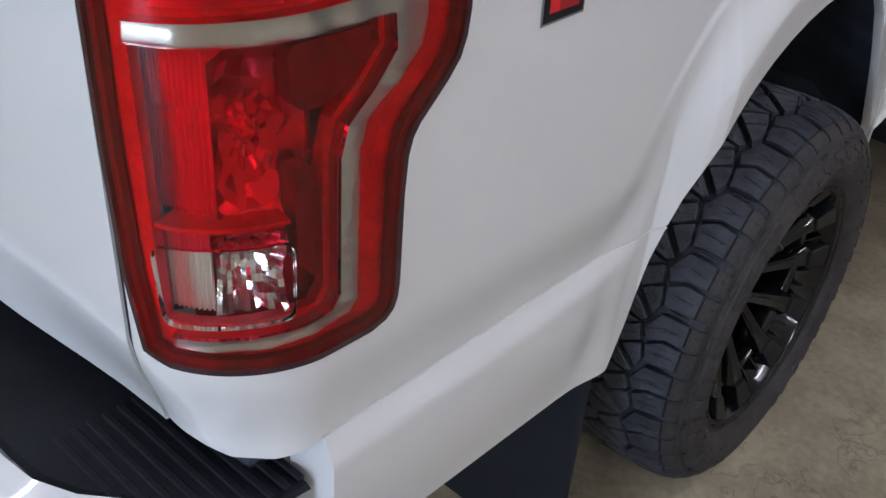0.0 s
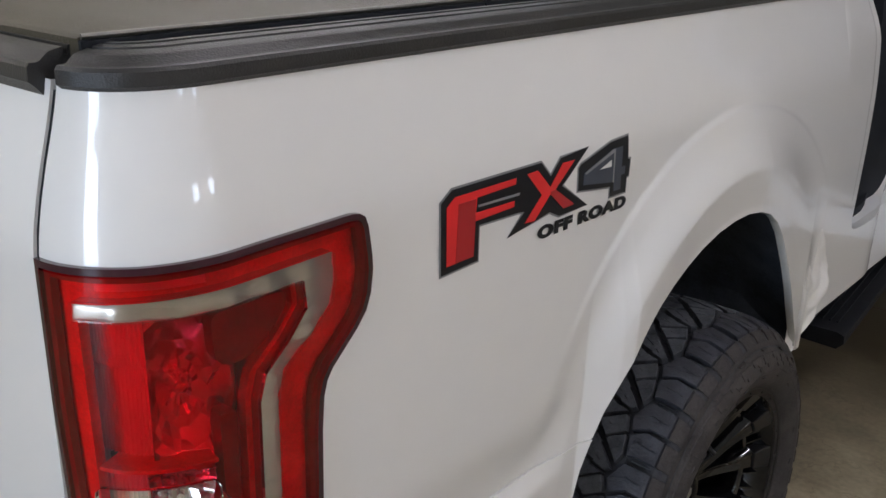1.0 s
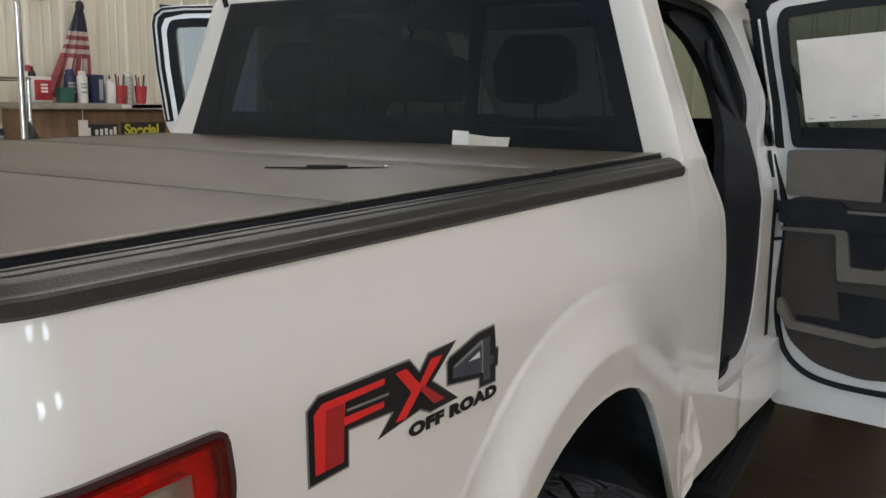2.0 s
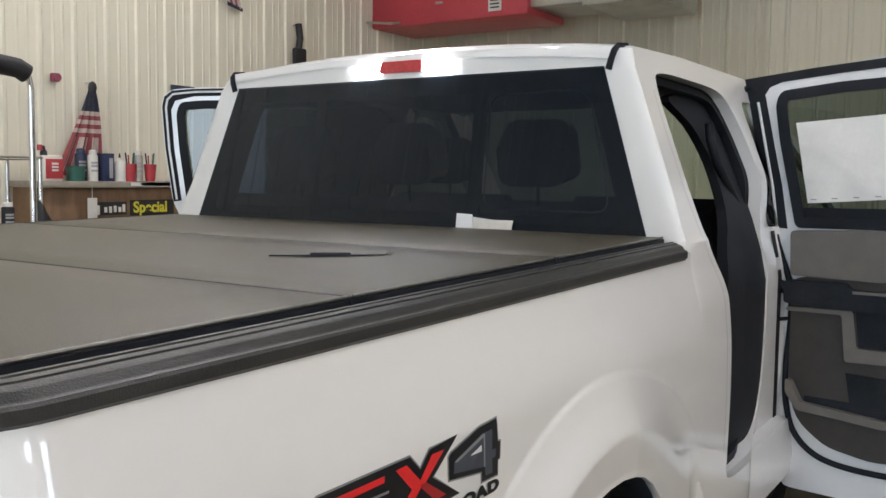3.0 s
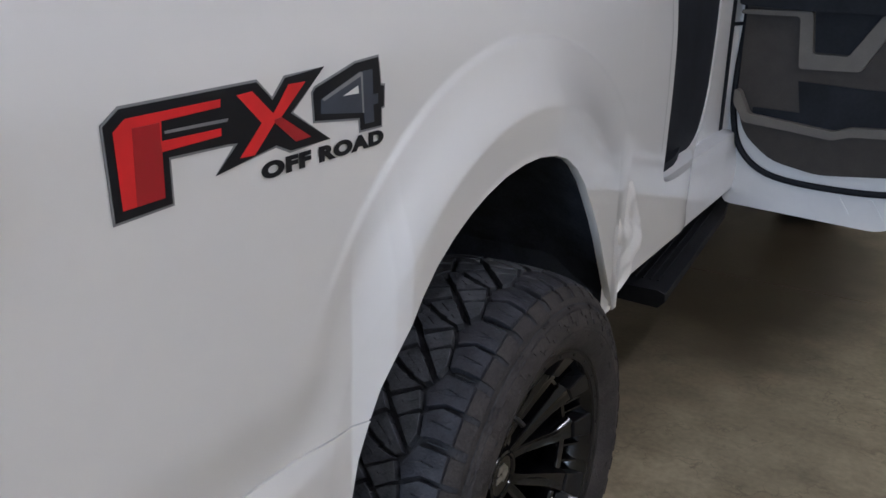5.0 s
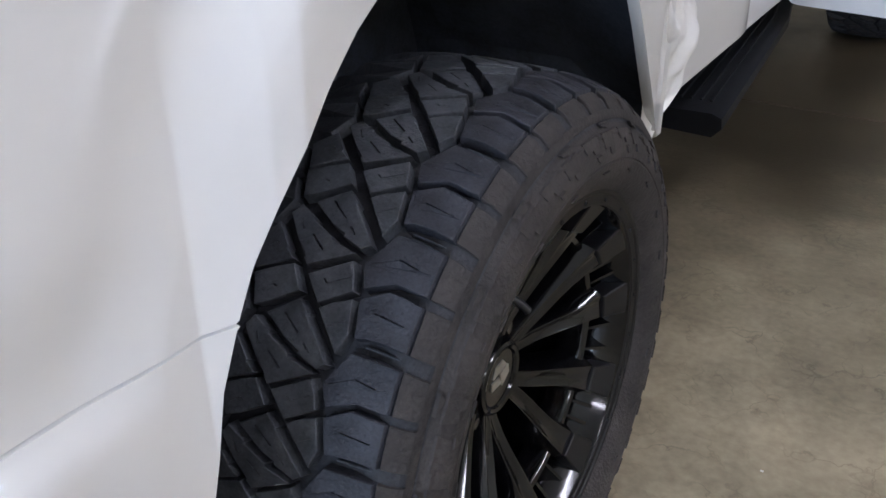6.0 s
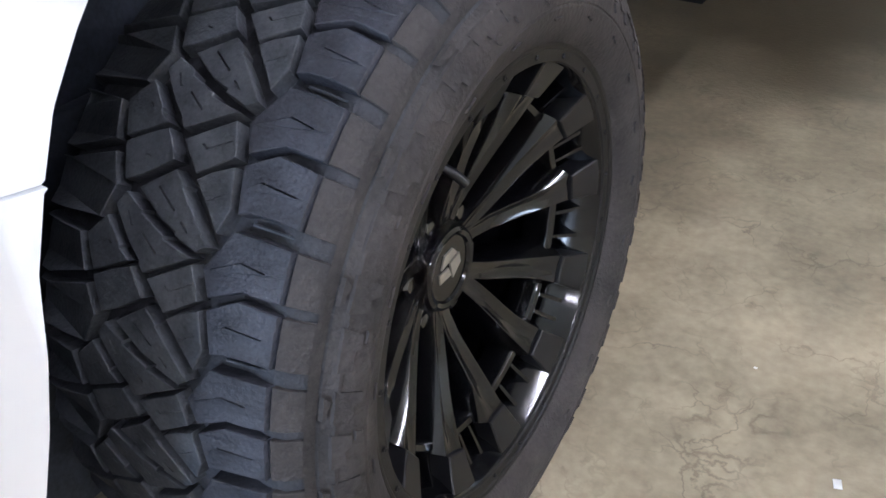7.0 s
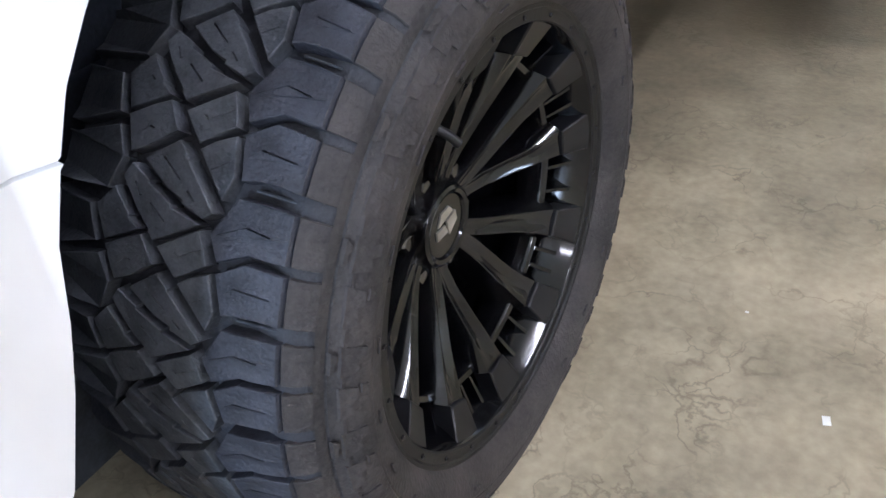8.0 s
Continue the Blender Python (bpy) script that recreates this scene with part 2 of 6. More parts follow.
GLASS = clear_sheet("green_glass", (0.62, 0.72, 0.64), 0.0)
DECAL_RED = material("decal_red", (0.66, 0.014, 0.018), 0.35, coat=0.25, var=0.05)
DECAL_DEEP = material("decal_deep_red", (0.34, 0.008, 0.014), 0.35, coat=0.25, var=0.05)
DECAL_BLACK = material("decal_black", (0.006, 0.007, 0.010), 0.45, coat=0.03, var=0.1, spec=0.3)
DECAL_GREY = material("decal_grey", (0.22, 0.225, 0.235), 0.35, coat=0.5, var=0.1)
DECAL_SLATE = material("decal_slate", (0.038, 0.048, 0.070), 0.38, coat=0.2, var=0.15)
WRAP = material("masking_film", (0.72, 0.71, 0.68), 0.35, var=0.05, bump=0.2, bump_scale=30)
DOOR_GREY = material("door_trim_grey", (0.048, 0.043, 0.039), 0.6, var=0.12, scale=20, bump=0.15, bump_scale=500, spec=0.25)
DOOR_LIGHT_GREY = material("door_trim_light", (0.135, 0.124, 0.110), 0.55, var=0.08, scale=20, bump=0.1, bump_scale=500, spec=0.3)
SEAT = material("seat_cloth", (0.030, 0.035, 0.044), 0.85, var=0.3, scale=30, bump=0.3, bump_scale=300)
HEADLINER = material("headliner", (0.25, 0.24, 0.22), 0.9, var=0.1, scale=20)
PAPER = material("paper", (0.78, 0.77, 0.74), 0.7, var=0.05, scale=10, bump=0.3, bump_scale=14)
CARD = material("white_card", (0.88, 0.89, 0.90), 0.35, coat=0.4, var=0.03)
PAPER_INK = material("paper_print", (0.35, 0.35, 0.36), 0.8)
CONCRETE = concrete()
JOINT = material("joint_dirt", (0.06, 0.05, 0.035), 0.9, var=0.3)
WALL = material("cream_metal_panel", (0.70, 0.665, 0.535), 0.45, var=0.05, scale=1.2, bump=0.08, bump_scale=4, stretch=(1, 1, 0.15))
CEIL = material("ceiling_panel", (0.68, 0.66, 0.60), 0.7, var=0.05)
STEEL = material("galvanised_steel", (0.45, 0.45, 0.42), 0.38, metal=0.8, var=0.18, scale=5)
HEATER_RED = material("heater_red_paint", (0.42, 0.045, 0.06), 0.4, var=0.12, scale=4)
WOOD = material("brown_wood", (0.20, 0.115, 0.06), 0.5, var=0.3, scale=3, stretch=(1, 6, 1))
SHELF_TOP = material("shelf_edge", (0.30, 0.265, 0.215), 0.5, var=0.2, scale=12)
CREAM = material("cream_plastic", (0.70, 0.68, 0.62), 0.5, var=0.1)
RED_PLASTIC = material("red_plastic", (0.40, 0.038, 0.045), 0.4, var=0.12)
GREEN_PLASTIC = material("green_plastic", (0.03, 0.12, 0.09), 0.4, var=0.15)
NAVY = material("navy_can", (0.02, 0.03, 0.075), 0.35, var=0.2)
BLACK = material("black_matte", (0.015, 0.015, 0.016), 0.6, var=0.3)
BELL = material("dull_red_fitting", (0.22, 0.045, 0.075), 0.5, var=0.2)
YELLOW = material("yellow_lettering", (0.62, 0.56, 0.04), 0.5, var=0.05)
FLAG_RED = material("flag_red", (0.23, 0.05, 0.055), 0.8, var=0.15, scale=20)
FLAG_WHITE = material("flag_white", (0.46, 0.38, 0.33), 0.8, var=0.1, scale=20)
FLAG_BLUE = material("flag_blue", (0.022, 0.024, 0.040), 0.8, var=0.3, scale=60)
TUBE = material("fluorescent_tube", (0.9, 0.9, 0.88), 0.4, emit=((1.0, 0.94, 0.965), TUBE_LIGHT))
CARGO = material("cargo_lamp_lit", (0.9, 0.9, 0.9), 0.3, emit=((0.93, 0.96, 1.0), 16.0))
BRAKE_RED = material("brake_lens", (0.45, 0.02, 0.03), 0.25, coat=0.6, var=0.3, scale=80)
GROUND = material("asphalt", (0.05, 0.05, 0.05), 0.85, var=0.3, scale=3)

# ---- building helpers ----


def part(name, bm, mat, parent=None, label="", angle=38, loc=None):
    """Links a bmesh as one mesh object, under a thing or a part."""
    me = bpy.data.meshes.new(name)
    bmesh.ops.recalc_face_normals(bm, faces=bm.faces)
    bm.to_mesh(me)
    bm.free()
    return link_mesh(name, me, mat, parent, label, angle, loc)


def link_mesh(name, me, mat, parent=None, label="", angle=38, loc=None):
    for p in me.polygons:
        p.use_smooth = angle > 0
    if angle > 0:
        me.set_sharp_from_angle(angle=radians(angle))
    if not me.materials:
        me.materials.append(mat)
    ob = new(name, me)
    if parent:
        ob.parent = parent
    if loc is not None:
        ob.matrix_basis = loc
    if label:
        ob["label"] = label
    return ob


def thing(name, label, category, at=(0, 0, 0), group="", kind=""):
    e = new(name)
    e.empty_display_size = 0.2
    e.location = at
    return tagged(e, label, category, group, kind)


def grid(f, us, vs, keep=None, bm=None):
    """A sheet of quads through f(u, v); keep(u, v) tells which cells stay."""
    bm = bm or bmesh.new()
    pts = [[bm.verts.new(f(u, v)) for v in vs] for u in us]
    for i in range(len(us) - 1):
        for j in range(len(vs) - 1):
            if keep is None or keep((us[i] + us[i + 1]) / 2, (vs[j] + vs[j + 1]) / 2):
                bm.faces.new((pts[i][j], pts[i + 1][j], pts[i + 1][j + 1], pts[i][j + 1]))
    return bm


def box(x0, y0, z0, x1, y1, z1, bevel=0.004, bm=None, m=None, seg=2):
    bm = bm or bmesh.new()
    r = bmesh.ops.create_cube(bm, size=1.0, matrix=Matrix.Translation(((x0 + x1) / 2, (y0 + y1) / 2, (z0 + z1) / 2)) @ Matrix.Diagonal((x1 - x0, y1 - y0, z1 - z0, 1)))
    vs = r["verts"]
    if bevel:
        es = {e for v in vs for e in v.link_edges}
        q = bmesh.ops.bevel(bm, geom=list(es), offset=bevel, segments=seg, affect="EDGES", profile=0.5)
        vs = list({v for f in q["faces"] for v in f.verts} | {v for v in vs if v.is_valid})
    if m is not None:
        bmesh.ops.transform(bm, matrix=m, verts=vs)
    return bm


def prism(poly, place, depth, bm=None, chamfer=0.0):
    """A slab over the polygon poly (2D): place(a, b, h) gives the point at height h. The top edge may be chamfered."""
    bm = bm or bmesh.new()
    n = len(poly)
    cx, cy = sum(p[0] for p in poly) / n, sum(p[1] for p in poly) / n
    lower = [bm.verts.new(place(a, b, 0)) for a, b in poly]
    rings = [lower]
    if chamfer:
        rings.append([bm.verts.new(place(a, b, depth - chamfer)) for a, b in poly])
        k = []
        for i, (a, b) in enumerate(poly):
            d = math.hypot(a - cx, b - cy) or 1
            k.append(bm.verts.new(place(a + (cx - a) / d * chamfer, b + (cy - b) / d * chamfer, depth)))
        rings.append(k)
    else:
        rings.append([bm.verts.new(place(a, b, depth)) for a, b in poly])
    for r0, r1 in zip(rings, rings[1:]):
        for i in range(n):
            bm.faces.new((r0[i], r0[(i + 1) % n], r1[(i + 1) % n], r1[i]))
    bm.faces.new(rings[-1])
    bm.faces.new(lower[::-1])
    return bm


def sweep(section, frames, bm=None, close=True, caps=True):
    """A section (list of 2D points) carried along frames: functions (a, b) -> point."""
    bm = bm or bmesh.new()
    rows = [[bm.verts.new(fr(a, b)) for a, b in section] for fr in frames]
    n = len(section)
    for r0, r1 in zip(rows, rows[1:]):
        for i in range(n if close else n - 1):
            bm.faces.new((r0[i], r0[(i + 1) % n], r1[(i + 1) % n], r1[i]))
    if caps and close:
        bm.faces.new(rows[0][::-1])
        bm.faces.new(rows[-1])
    return bm


def tube(points, radius, sides=10, bm=None):
    bm = bm or bmesh.new()
    pts = [Vector(p) for p in points]
    rows = []
    for i, p in enumerate(pts):
        d = (pts[min(i + 1, len(pts) - 1)] - pts[max(i - 1, 0)]).normalized()
        s = d.orthogonal().normalized() if i == 0 else (rows_s - d * rows_s.dot(d)).normalized()
        rows_s = s
        t = d.cross(s)
        rows.append([bm.verts.new(p + (s * math.cos(2 * math.pi * k / sides) + t * math.sin(2 * math.pi * k / sides)) * radius) for k in range(sides)])
    for r0, r1 in zip(rows, rows[1:]):
        for k in range(sides):
            bm.faces.new((r0[k], r0[(k + 1) % sides], r1[(k + 1) % sides], r1[k]))
    bm.faces.new(rows[0][::-1])
    bm.faces.new(rows[-1])
    return bm


def lathe(profile, axis, steps=32, bm=None, centre=(0, 0, 0), arc=None):
    """Turns profile points (along the axis, radius) round the axis 'x' or 'z'."""
    bm = bm or bmesh.new()
    full = arc is None
    a0, a1 = arc or (0, 2 * math.pi)
    rows = []
    for i in range(steps if full else steps + 1):
        a = a0 + (a1 - a0) * i / steps
        c, s = math.cos(a), math.sin(a)
        rows.append([bm.verts.new((centre[0] + h, centre[1] + r * c, centre[2] + r * s) if axis == "x" else (centre[0] + r * c, centre[1] + r * s, centre[2] + h)) for h, r in profile])
    n = len(rows)
    for i in range(n if full else n - 1):
        r0, r1 = rows[i], rows[(i + 1) % n]
        for j in range(len(profile) - 1):
            bm.faces.new((r0[j], r1[j], r1[j + 1], r0[j + 1]))
    bmesh.ops.remove_doubles(bm, verts=bm.verts, dist=1e-6)
    return bm


def mirrored(ob, name, parent):
    """The same part on the other side of the vehicle."""
    me = ob.data.copy()
    for v in me.vertices:
        v.co.x = -v.co.x
    me.flip_normals()
    o = new(name, me)
    o.parent = parent
    if ob.get("label"):
        o["label"] = ob["label"]
    return o


def smooth(a, b, x):
    t = min(1.0, max(0.0, (x - a) / (b - a)))
    return t * t * (3 - 2 * t)


def lerp(xs, ys, x):
    return float(np.interp(x, xs, ys))

# ---- the place ----
X_LEFT, X_RIGHT, Y_BACK, Y_FRONT, Z_CEIL = -3.7, 10.4, -5.8, 7.75, 4.4
JOINT_Y = 3.74

tagged(part("ground", box(-60, -80, -0.30, 60, 60, -0.02, 0), GROUND, angle=0), "grey asphalt yard outside the workshop", "ground", kind="structure")
floor = tagged(part("floor", box(X_LEFT - 0.2, Y_BACK - 0.2, -0.15, X_RIGHT + 0.2, Y_FRONT + 0.2, -0.012, 0), JOINT, angle=0), "stained warm grey concrete workshop floor with hairline cracks", "floor", kind="structure")
for xa, xb in ((X_LEFT, 3.2), (3.206, X_RIGHT)):
    for ya, yb in ((Y_BACK, -0.76), (-0.754, JOINT_Y), (JOINT_Y + 0.006, Y_FRONT)):
        part("slab", box(xa, ya, -0.10, xb, yb, 0.0, 0.002, seg=1), CONCRETE, floor)
tagged(part("ceiling", box(X_LEFT - 0.2, Y_BACK - 0.2, Z_CEIL, X_RIGHT + 0.2, Y_FRONT + 0.2, Z_CEIL + 0.15, 0), CEIL, angle=0), "plain pale ceiling", "ceiling", kind="structure")

RIB = 0.248


def panel_mesh():
    """One ribbed sheet, three ribs wide: runs along +x, faces -y, from the floor to the ceiling."""
    prof = []
    for k in range(3):
        o = k * RIB
        prof += [(o, 0.0), (o + 0.012, -0.014), (o + 0.034, -0.014), (o + 0.046, 0.0), (o + 0.108, 0.0), (o + 0.114, -0.0025), (o + 0.126, -0.0025), (o + 0.132, 0.0), (o + 0.176, 0.0), (o + 0.182, -0.0025), (o + 0.194, -0.0025), (o + 0.2, 0.0)]
    prof.append((3 * RIB, 0.0))
    bm = bmesh.new()
    a = [bm.verts.new((x, y, 0)) for x, y in prof]
    b = [bm.verts.new((x, y, Z_CEIL)) for x, y in prof]
    for i in range(len(prof) - 1):
        bm.faces.new((a[i], a[i + 1], b[i + 1], b[i]))
    me = bpy.data.meshes.new("panel")
    bm.to_mesh(me)
    bm.free()
    me.materials.append(WALL)
    return me


PANEL = panel_mesh()


def panelled(wall, m, start, length):
    i = 0
    while i * 3 * RIB < length:
        link_mesh("panel", PANEL, WALL, wall, angle=0, loc=m @ Matrix.Translation((start + i * 3 * RIB, 0, 0)))
        i += 1


def wall(name, x0, y0, x1, y1, label):
    return tagged(part(name, box(x0, y0, 0, x1, y1, Z_CEIL, 0), WALL, angle=0), label, "wall", kind="structure")


CREAM_WALL = "cream ribbed metal panel wall of the workshop"
wl = wall("wall_left", X_LEFT - 0.15, Y_BACK, X_LEFT - 0.004, Y_FRONT + 0.15, CREAM_WALL)
panelled(wl, pose(X_LEFT, 0, 0, 0, 0, 90), 2.06 - 11 * 3 * RIB + 0.0, 13.9)
wf = wall("wall_front", X_LEFT, Y_FRONT + 0.004, X_RIGHT, Y_FRONT + 0.15, CREAM_WALL)
panelled(wf, pose(0, Y_FRONT, 0), -0.036 - 5 * 3 * RIB, 14.2)
PANES = (1.2, 3.7)
bm = box(X_RIGHT, Y_BACK, 0, X_RIGHT + 0.15, Y_FRONT, 2.85, 0)
box(X_RIGHT, Y_BACK, 3.35, X_RIGHT + 0.15, Y_FRONT, Z_CEIL, 0, bm)
at = Y_BACK
for y in PANES + (Y_FRONT + 0.45,):
    box(X_RIGHT, at, 2.85, X_RIGHT + 0.15, y - 0.45, 3.35, 0, bm)
    at = y + 0.45
wr = tagged(part("wall_right", bm, WALL, angle=0), "cream workshop wall with a row of small windows", "wall", kind="structure")
for y in PANES:
    part("mullion", box(X_RIGHT + 0.05, y - 0.025, 2.85, X_RIGHT + 0.10, y + 0.025, 3.35, 0.004), CREAM, wr)
bm = box(X_LEFT, Y_BACK - 0.15, 0, 0.8, Y_BACK, Z_CEIL, 0)
box(2.2, Y_BACK - 0.15, 0, X_RIGHT, Y_BACK, Z_CEIL, 0, bm)
box(0.8, Y_BACK - 0.15, 3.0, 2.2, Y_BACK, Z_CEIL, 0, bm)
tagged(part("wall_back", bm, WALL, angle=0), "cream workshop wall with an open roll-up door", "wall", kind="structure")
part("trim", box(-0.445, Y_FRONT - 0.03, 0, -0.40, Y_FRONT + 0.004, Z_CEIL, 0.004), WALL, wf)


def ceiling_light(x, y, turn):
    t = thing("ceiling_light", "long white fluorescent workshop light under the ceiling", "ceiling light", (x, y, Z_CEIL), "ceiling lights")
    t.rotation_euler = (0, 0, radians(turn))
    sec = [(-0.09, -0.03), (-0.06, -0.06), (0.06, -0.06), (0.09, -0.03), (0.03, 0.0), (-0.03, 0.0)]
    part("housing", sweep(sec, [lambda a, b, l=l: (a, l, b) for l in (-1.2, 1.2)]), CREAM, t)
    for o in (-0.035, 0.035):
        part("tube", tube([(o, -1.17, -0.078), (o, 1.17, -0.078)], 0.016), TUBE, t)


# all unseen; (2.9, 1.6) and (5.0, -4.3) are added to brighten floor and tread
for x, y, turn in ((6.6, 3.15, 0), (5.0, -4.3, 90), (-1.9, -1.4, 0), (-1.9, 3.0, 0), (2.9, 1.6, 0), (6.2, -1.5, 0)):
    ceiling_light(x, y, turn)

# ---- the pickup truck ----
truck = thing("pickup_truck", "white crew-cab pickup truck with black tonneau cover, rear doors open", "pickup truck", (0, 2.5, 0))
T0 = Matrix.Translation((0, -2.5, 0))


def tpart(name, bm, mat, label="", angle=38, parent=None):
    """A part of the truck, built in world places."""
    return part(name, bm, mat, parent or truck, label, angle, None if parent else T0)


# plan of the bed side: round the rear corner, then straight along y
CX, CY, RA, RB = 0.885, 0.11, 0.115, 0.13
ARC_A = np.linspace(0, math.pi / 2, 120)
ARC_X, ARC_Y = CX + RA * np.sin(ARC_A), CY - RB * np.cos(ARC_A)
ARC_S = np.concatenate([[0], np.cumsum(np.hypot(np.diff(ARC_X), np.diff(ARC_Y)))])
C0 = CY - float(ARC_S[-1])


def plan(c):
    """Place and outward normal of the side at the run c (equal to y where the side is straight)."""
    if c >= CY:
        return 1.0, c, 1.0, 0.0
    a = float(np.interp(c - C0, ARC_S, ARC_A)) if c > C0 else 0.0
    nx, ny = math.sin(a) * RB, -math.cos(a) * RA
    l = math.hypot(nx, ny)
    x, y = CX + RA * math.sin(a), CY - RB * math.cos(a)
    if c < C0:
        x += c - C0
    return x, y, nx / l, ny / l


def side_top(y):
    return 1.412 + 0.019 * max(0.0, y)


def arch_low(c):
    """Lower edge of the bed side over the wheel."""
    if c < 0.115:
        return lerp([C0, -0.044, 0.006, 0.06, 0.115], [0.809, 0.797, 0.774, 0.768, 0.7725], c)
    if c < 0.700:
        return 0.552 - 0.045 * (c - 0.29)
    return lerp(ARCH_C, ARCH_Z, c)


# lower edge of the flare: run, height, and how far it stands out
ARCH_C = [0.700, 0.730, 0.746, 0.756, 0.774, 0.788, 0.809, 0.838, 0.868, 0.905, 0.95, 1.0, 1.049, 1.11, 1.174, 1.235, 1.296, 1.355, 1.411, 1.465, 1.515, 1.56, 1.60, 1.66, 1.72, 1.75, 1.78]
ARCH_Z = [0.536, 0.61, 0.66, 0.72, 0.78, 0.82, 0.86, 0.90, 0.935, 0.968, 0.996, 1.020, 1.038, 1.053, 1.060, 1.060, 1.051, 1.033, 1.003, 0.960, 0.905, 0.853, 0.80, 0.71, 0.62, 0.59, 0.588]
LIP_C = [0.60, 0.70, 0.746, 0.776, 0.809, 0.838, 1.3, 1.45, 1.60, 1.70, 1.76]
LIP_H = [-0.014, -0.012, -0.009, 0.006, 0.022, 0.030, 0.029, 0.019, 0.008, 0.001, -0.010]


def swell(c, z):
    """How far the side stands out at run c and height z."""
    h = 0.0
    h -= 0.034 * smooth(1.245, 1.44, z) + 0.004 * smooth(1.33, 1.46, z)
    # tuck above the lower moulding, then the moulding itself
    if z > 0.777 or c < 0.117:
        h -= 0.017 * (1 - smooth(0.777, 0.90, z)) * smooth(0.0, 0.1, c + 0.05) * (1 - smooth(1.2, 1.5, c)) + 0.030 * (1 - smooth(0.78, 0.92, z)) * (1 - smooth(-0.05, 0.12, c))
    else:
        h -= 0.016 - 0.016 * smooth(0.775, 0.74, z) + 0.02 * smooth(0.70, 0.50, z)
    # wheel flare: a small step, a slope that leans outwards, then a flat lip band
    across = 0.620 if c < 1.20 else 0.70
    e = math.hypot((c - 1.20) / across, (z - 0.62) / 0.637) if z > 0.62 else abs(c - 1.20) / across
    if e < 1.02 and c > 0.55:
        k = (1.0 - e) / 0.29
        lip = lerp(LIP_C, LIP_H, c)
        # crisp over the top, softer towards the sill and the cab
        crisp = smooth(0.88, 1.16, z) * (1 - 0.7 * smooth(1.30, 1.70, c))
        rise = crisp * (smooth(0.0, 0.60, k) * 0.35 + 0.65 * min(1.0, max(0.0, k / 0.60))) + (1 - crisp) * smooth(-0.06, 0.75, k)
        ridge = (0.0085 * crisp + 0.0050 * (1 - crisp)) * (1 - 0.8 * smooth(1.35, 1.70, c))
        h = h * (1 - rise) + lip * rise + 0.0045 * crisp * smooth(-0.035, 0.025, k) * (1 - rise) + ridge * smooth(0.20, 0.60, k) * (1 - min(1.0, max(0.0, (k - 0.60) / 0.40)))
    return h


def side_point(c, z, lift=0.0):
    x, y, nx, ny = plan(c)
    h = swell(c, z) + lift
    return x + nx * h, y + ny * h, z


LAMP = [(-0.083, 1.262), (0.02, 1.2635), (0.13, 1.267), (0.248, 1.2695), (0.259, 1.268), (0.267, 1.263), (0.2715, 1.252), (0.277, 1.219), (0.278, 1.203), (0.275, 1.177), (0.268, 1.158), (0.254, 1.141), (0.234, 1.122), (0.219, 1.108), (0.211, 1.096), (0.206, 1.079), (0.203, 1.04), (0.202, 0.942), (0.200, 0.926), (0.195, 0.914), (0.185, 0.906), (0.165, 0.901), (0.10, 0.903), (0.02, 0.910), (-0.035, 0.914), (-0.062, 0.923), (-0.076, 1.0), (-0.083, 1.12)]


def inside(poly, a, b):
    r = False
    for (x0, y0), (x1, y1) in zip(poly, poly[1:] + poly[:1]):
        if (y0 > b) != (y1 > b) and a < (x1 - x0) * (b - y0) / (y1 - y0) + x0:
            r = not r
    return r


def shrunk(poly, d):
    """The polygon drawn in by d along its edge normals (counter-clockwise or clockwise alike)."""
    n = len(poly)
    area = sum(p[0] * q[1] - q[0] * p[1] for p, q in zip(poly, poly[1:] + poly[:1]))
    s = 1 if area > 0 else -1
    out = []
    for i in range(n):
        (x0, y0), (x1, y1), (x2, y2) = poly[i - 1], poly[i], poly[(i + 1) % n]
        a = math.hypot(x1 - x0, y1 - y0) or 1
        b = math.hypot(x2 - x1, y2 - y1) or 1
        nx, ny = -(y1 - y0) / a - (y2 - y1) / b, (x1 - x0) / a + (x2 - x1) / b
        l = nx * nx + ny * ny
        k = 2 * d * s / l if l > 0.4 else 0
        out.append((x1 + nx * k, y1 + ny * k))
    return out


def rounded(poly, r, n=4):
    out = []
    for i in range(len(poly)):
        p0, p1, p2 = Vector(poly[i - 1]), Vector(poly[i]), Vector(poly[(i + 1) % len(poly)])
        a, b = (p0 - p1), (p2 - p1)
        d = min(r, a.length / 2.01, b.length / 2.01)
        s, e = p1 + a.normalized() * d, p1 + b.normalized() * d
        for k in range(n + 1):
            t = k / n
            out.append(tuple((1 - t) ** 2 * s + 2 * t * (1 - t) * p1 + t * t * e))
    return out


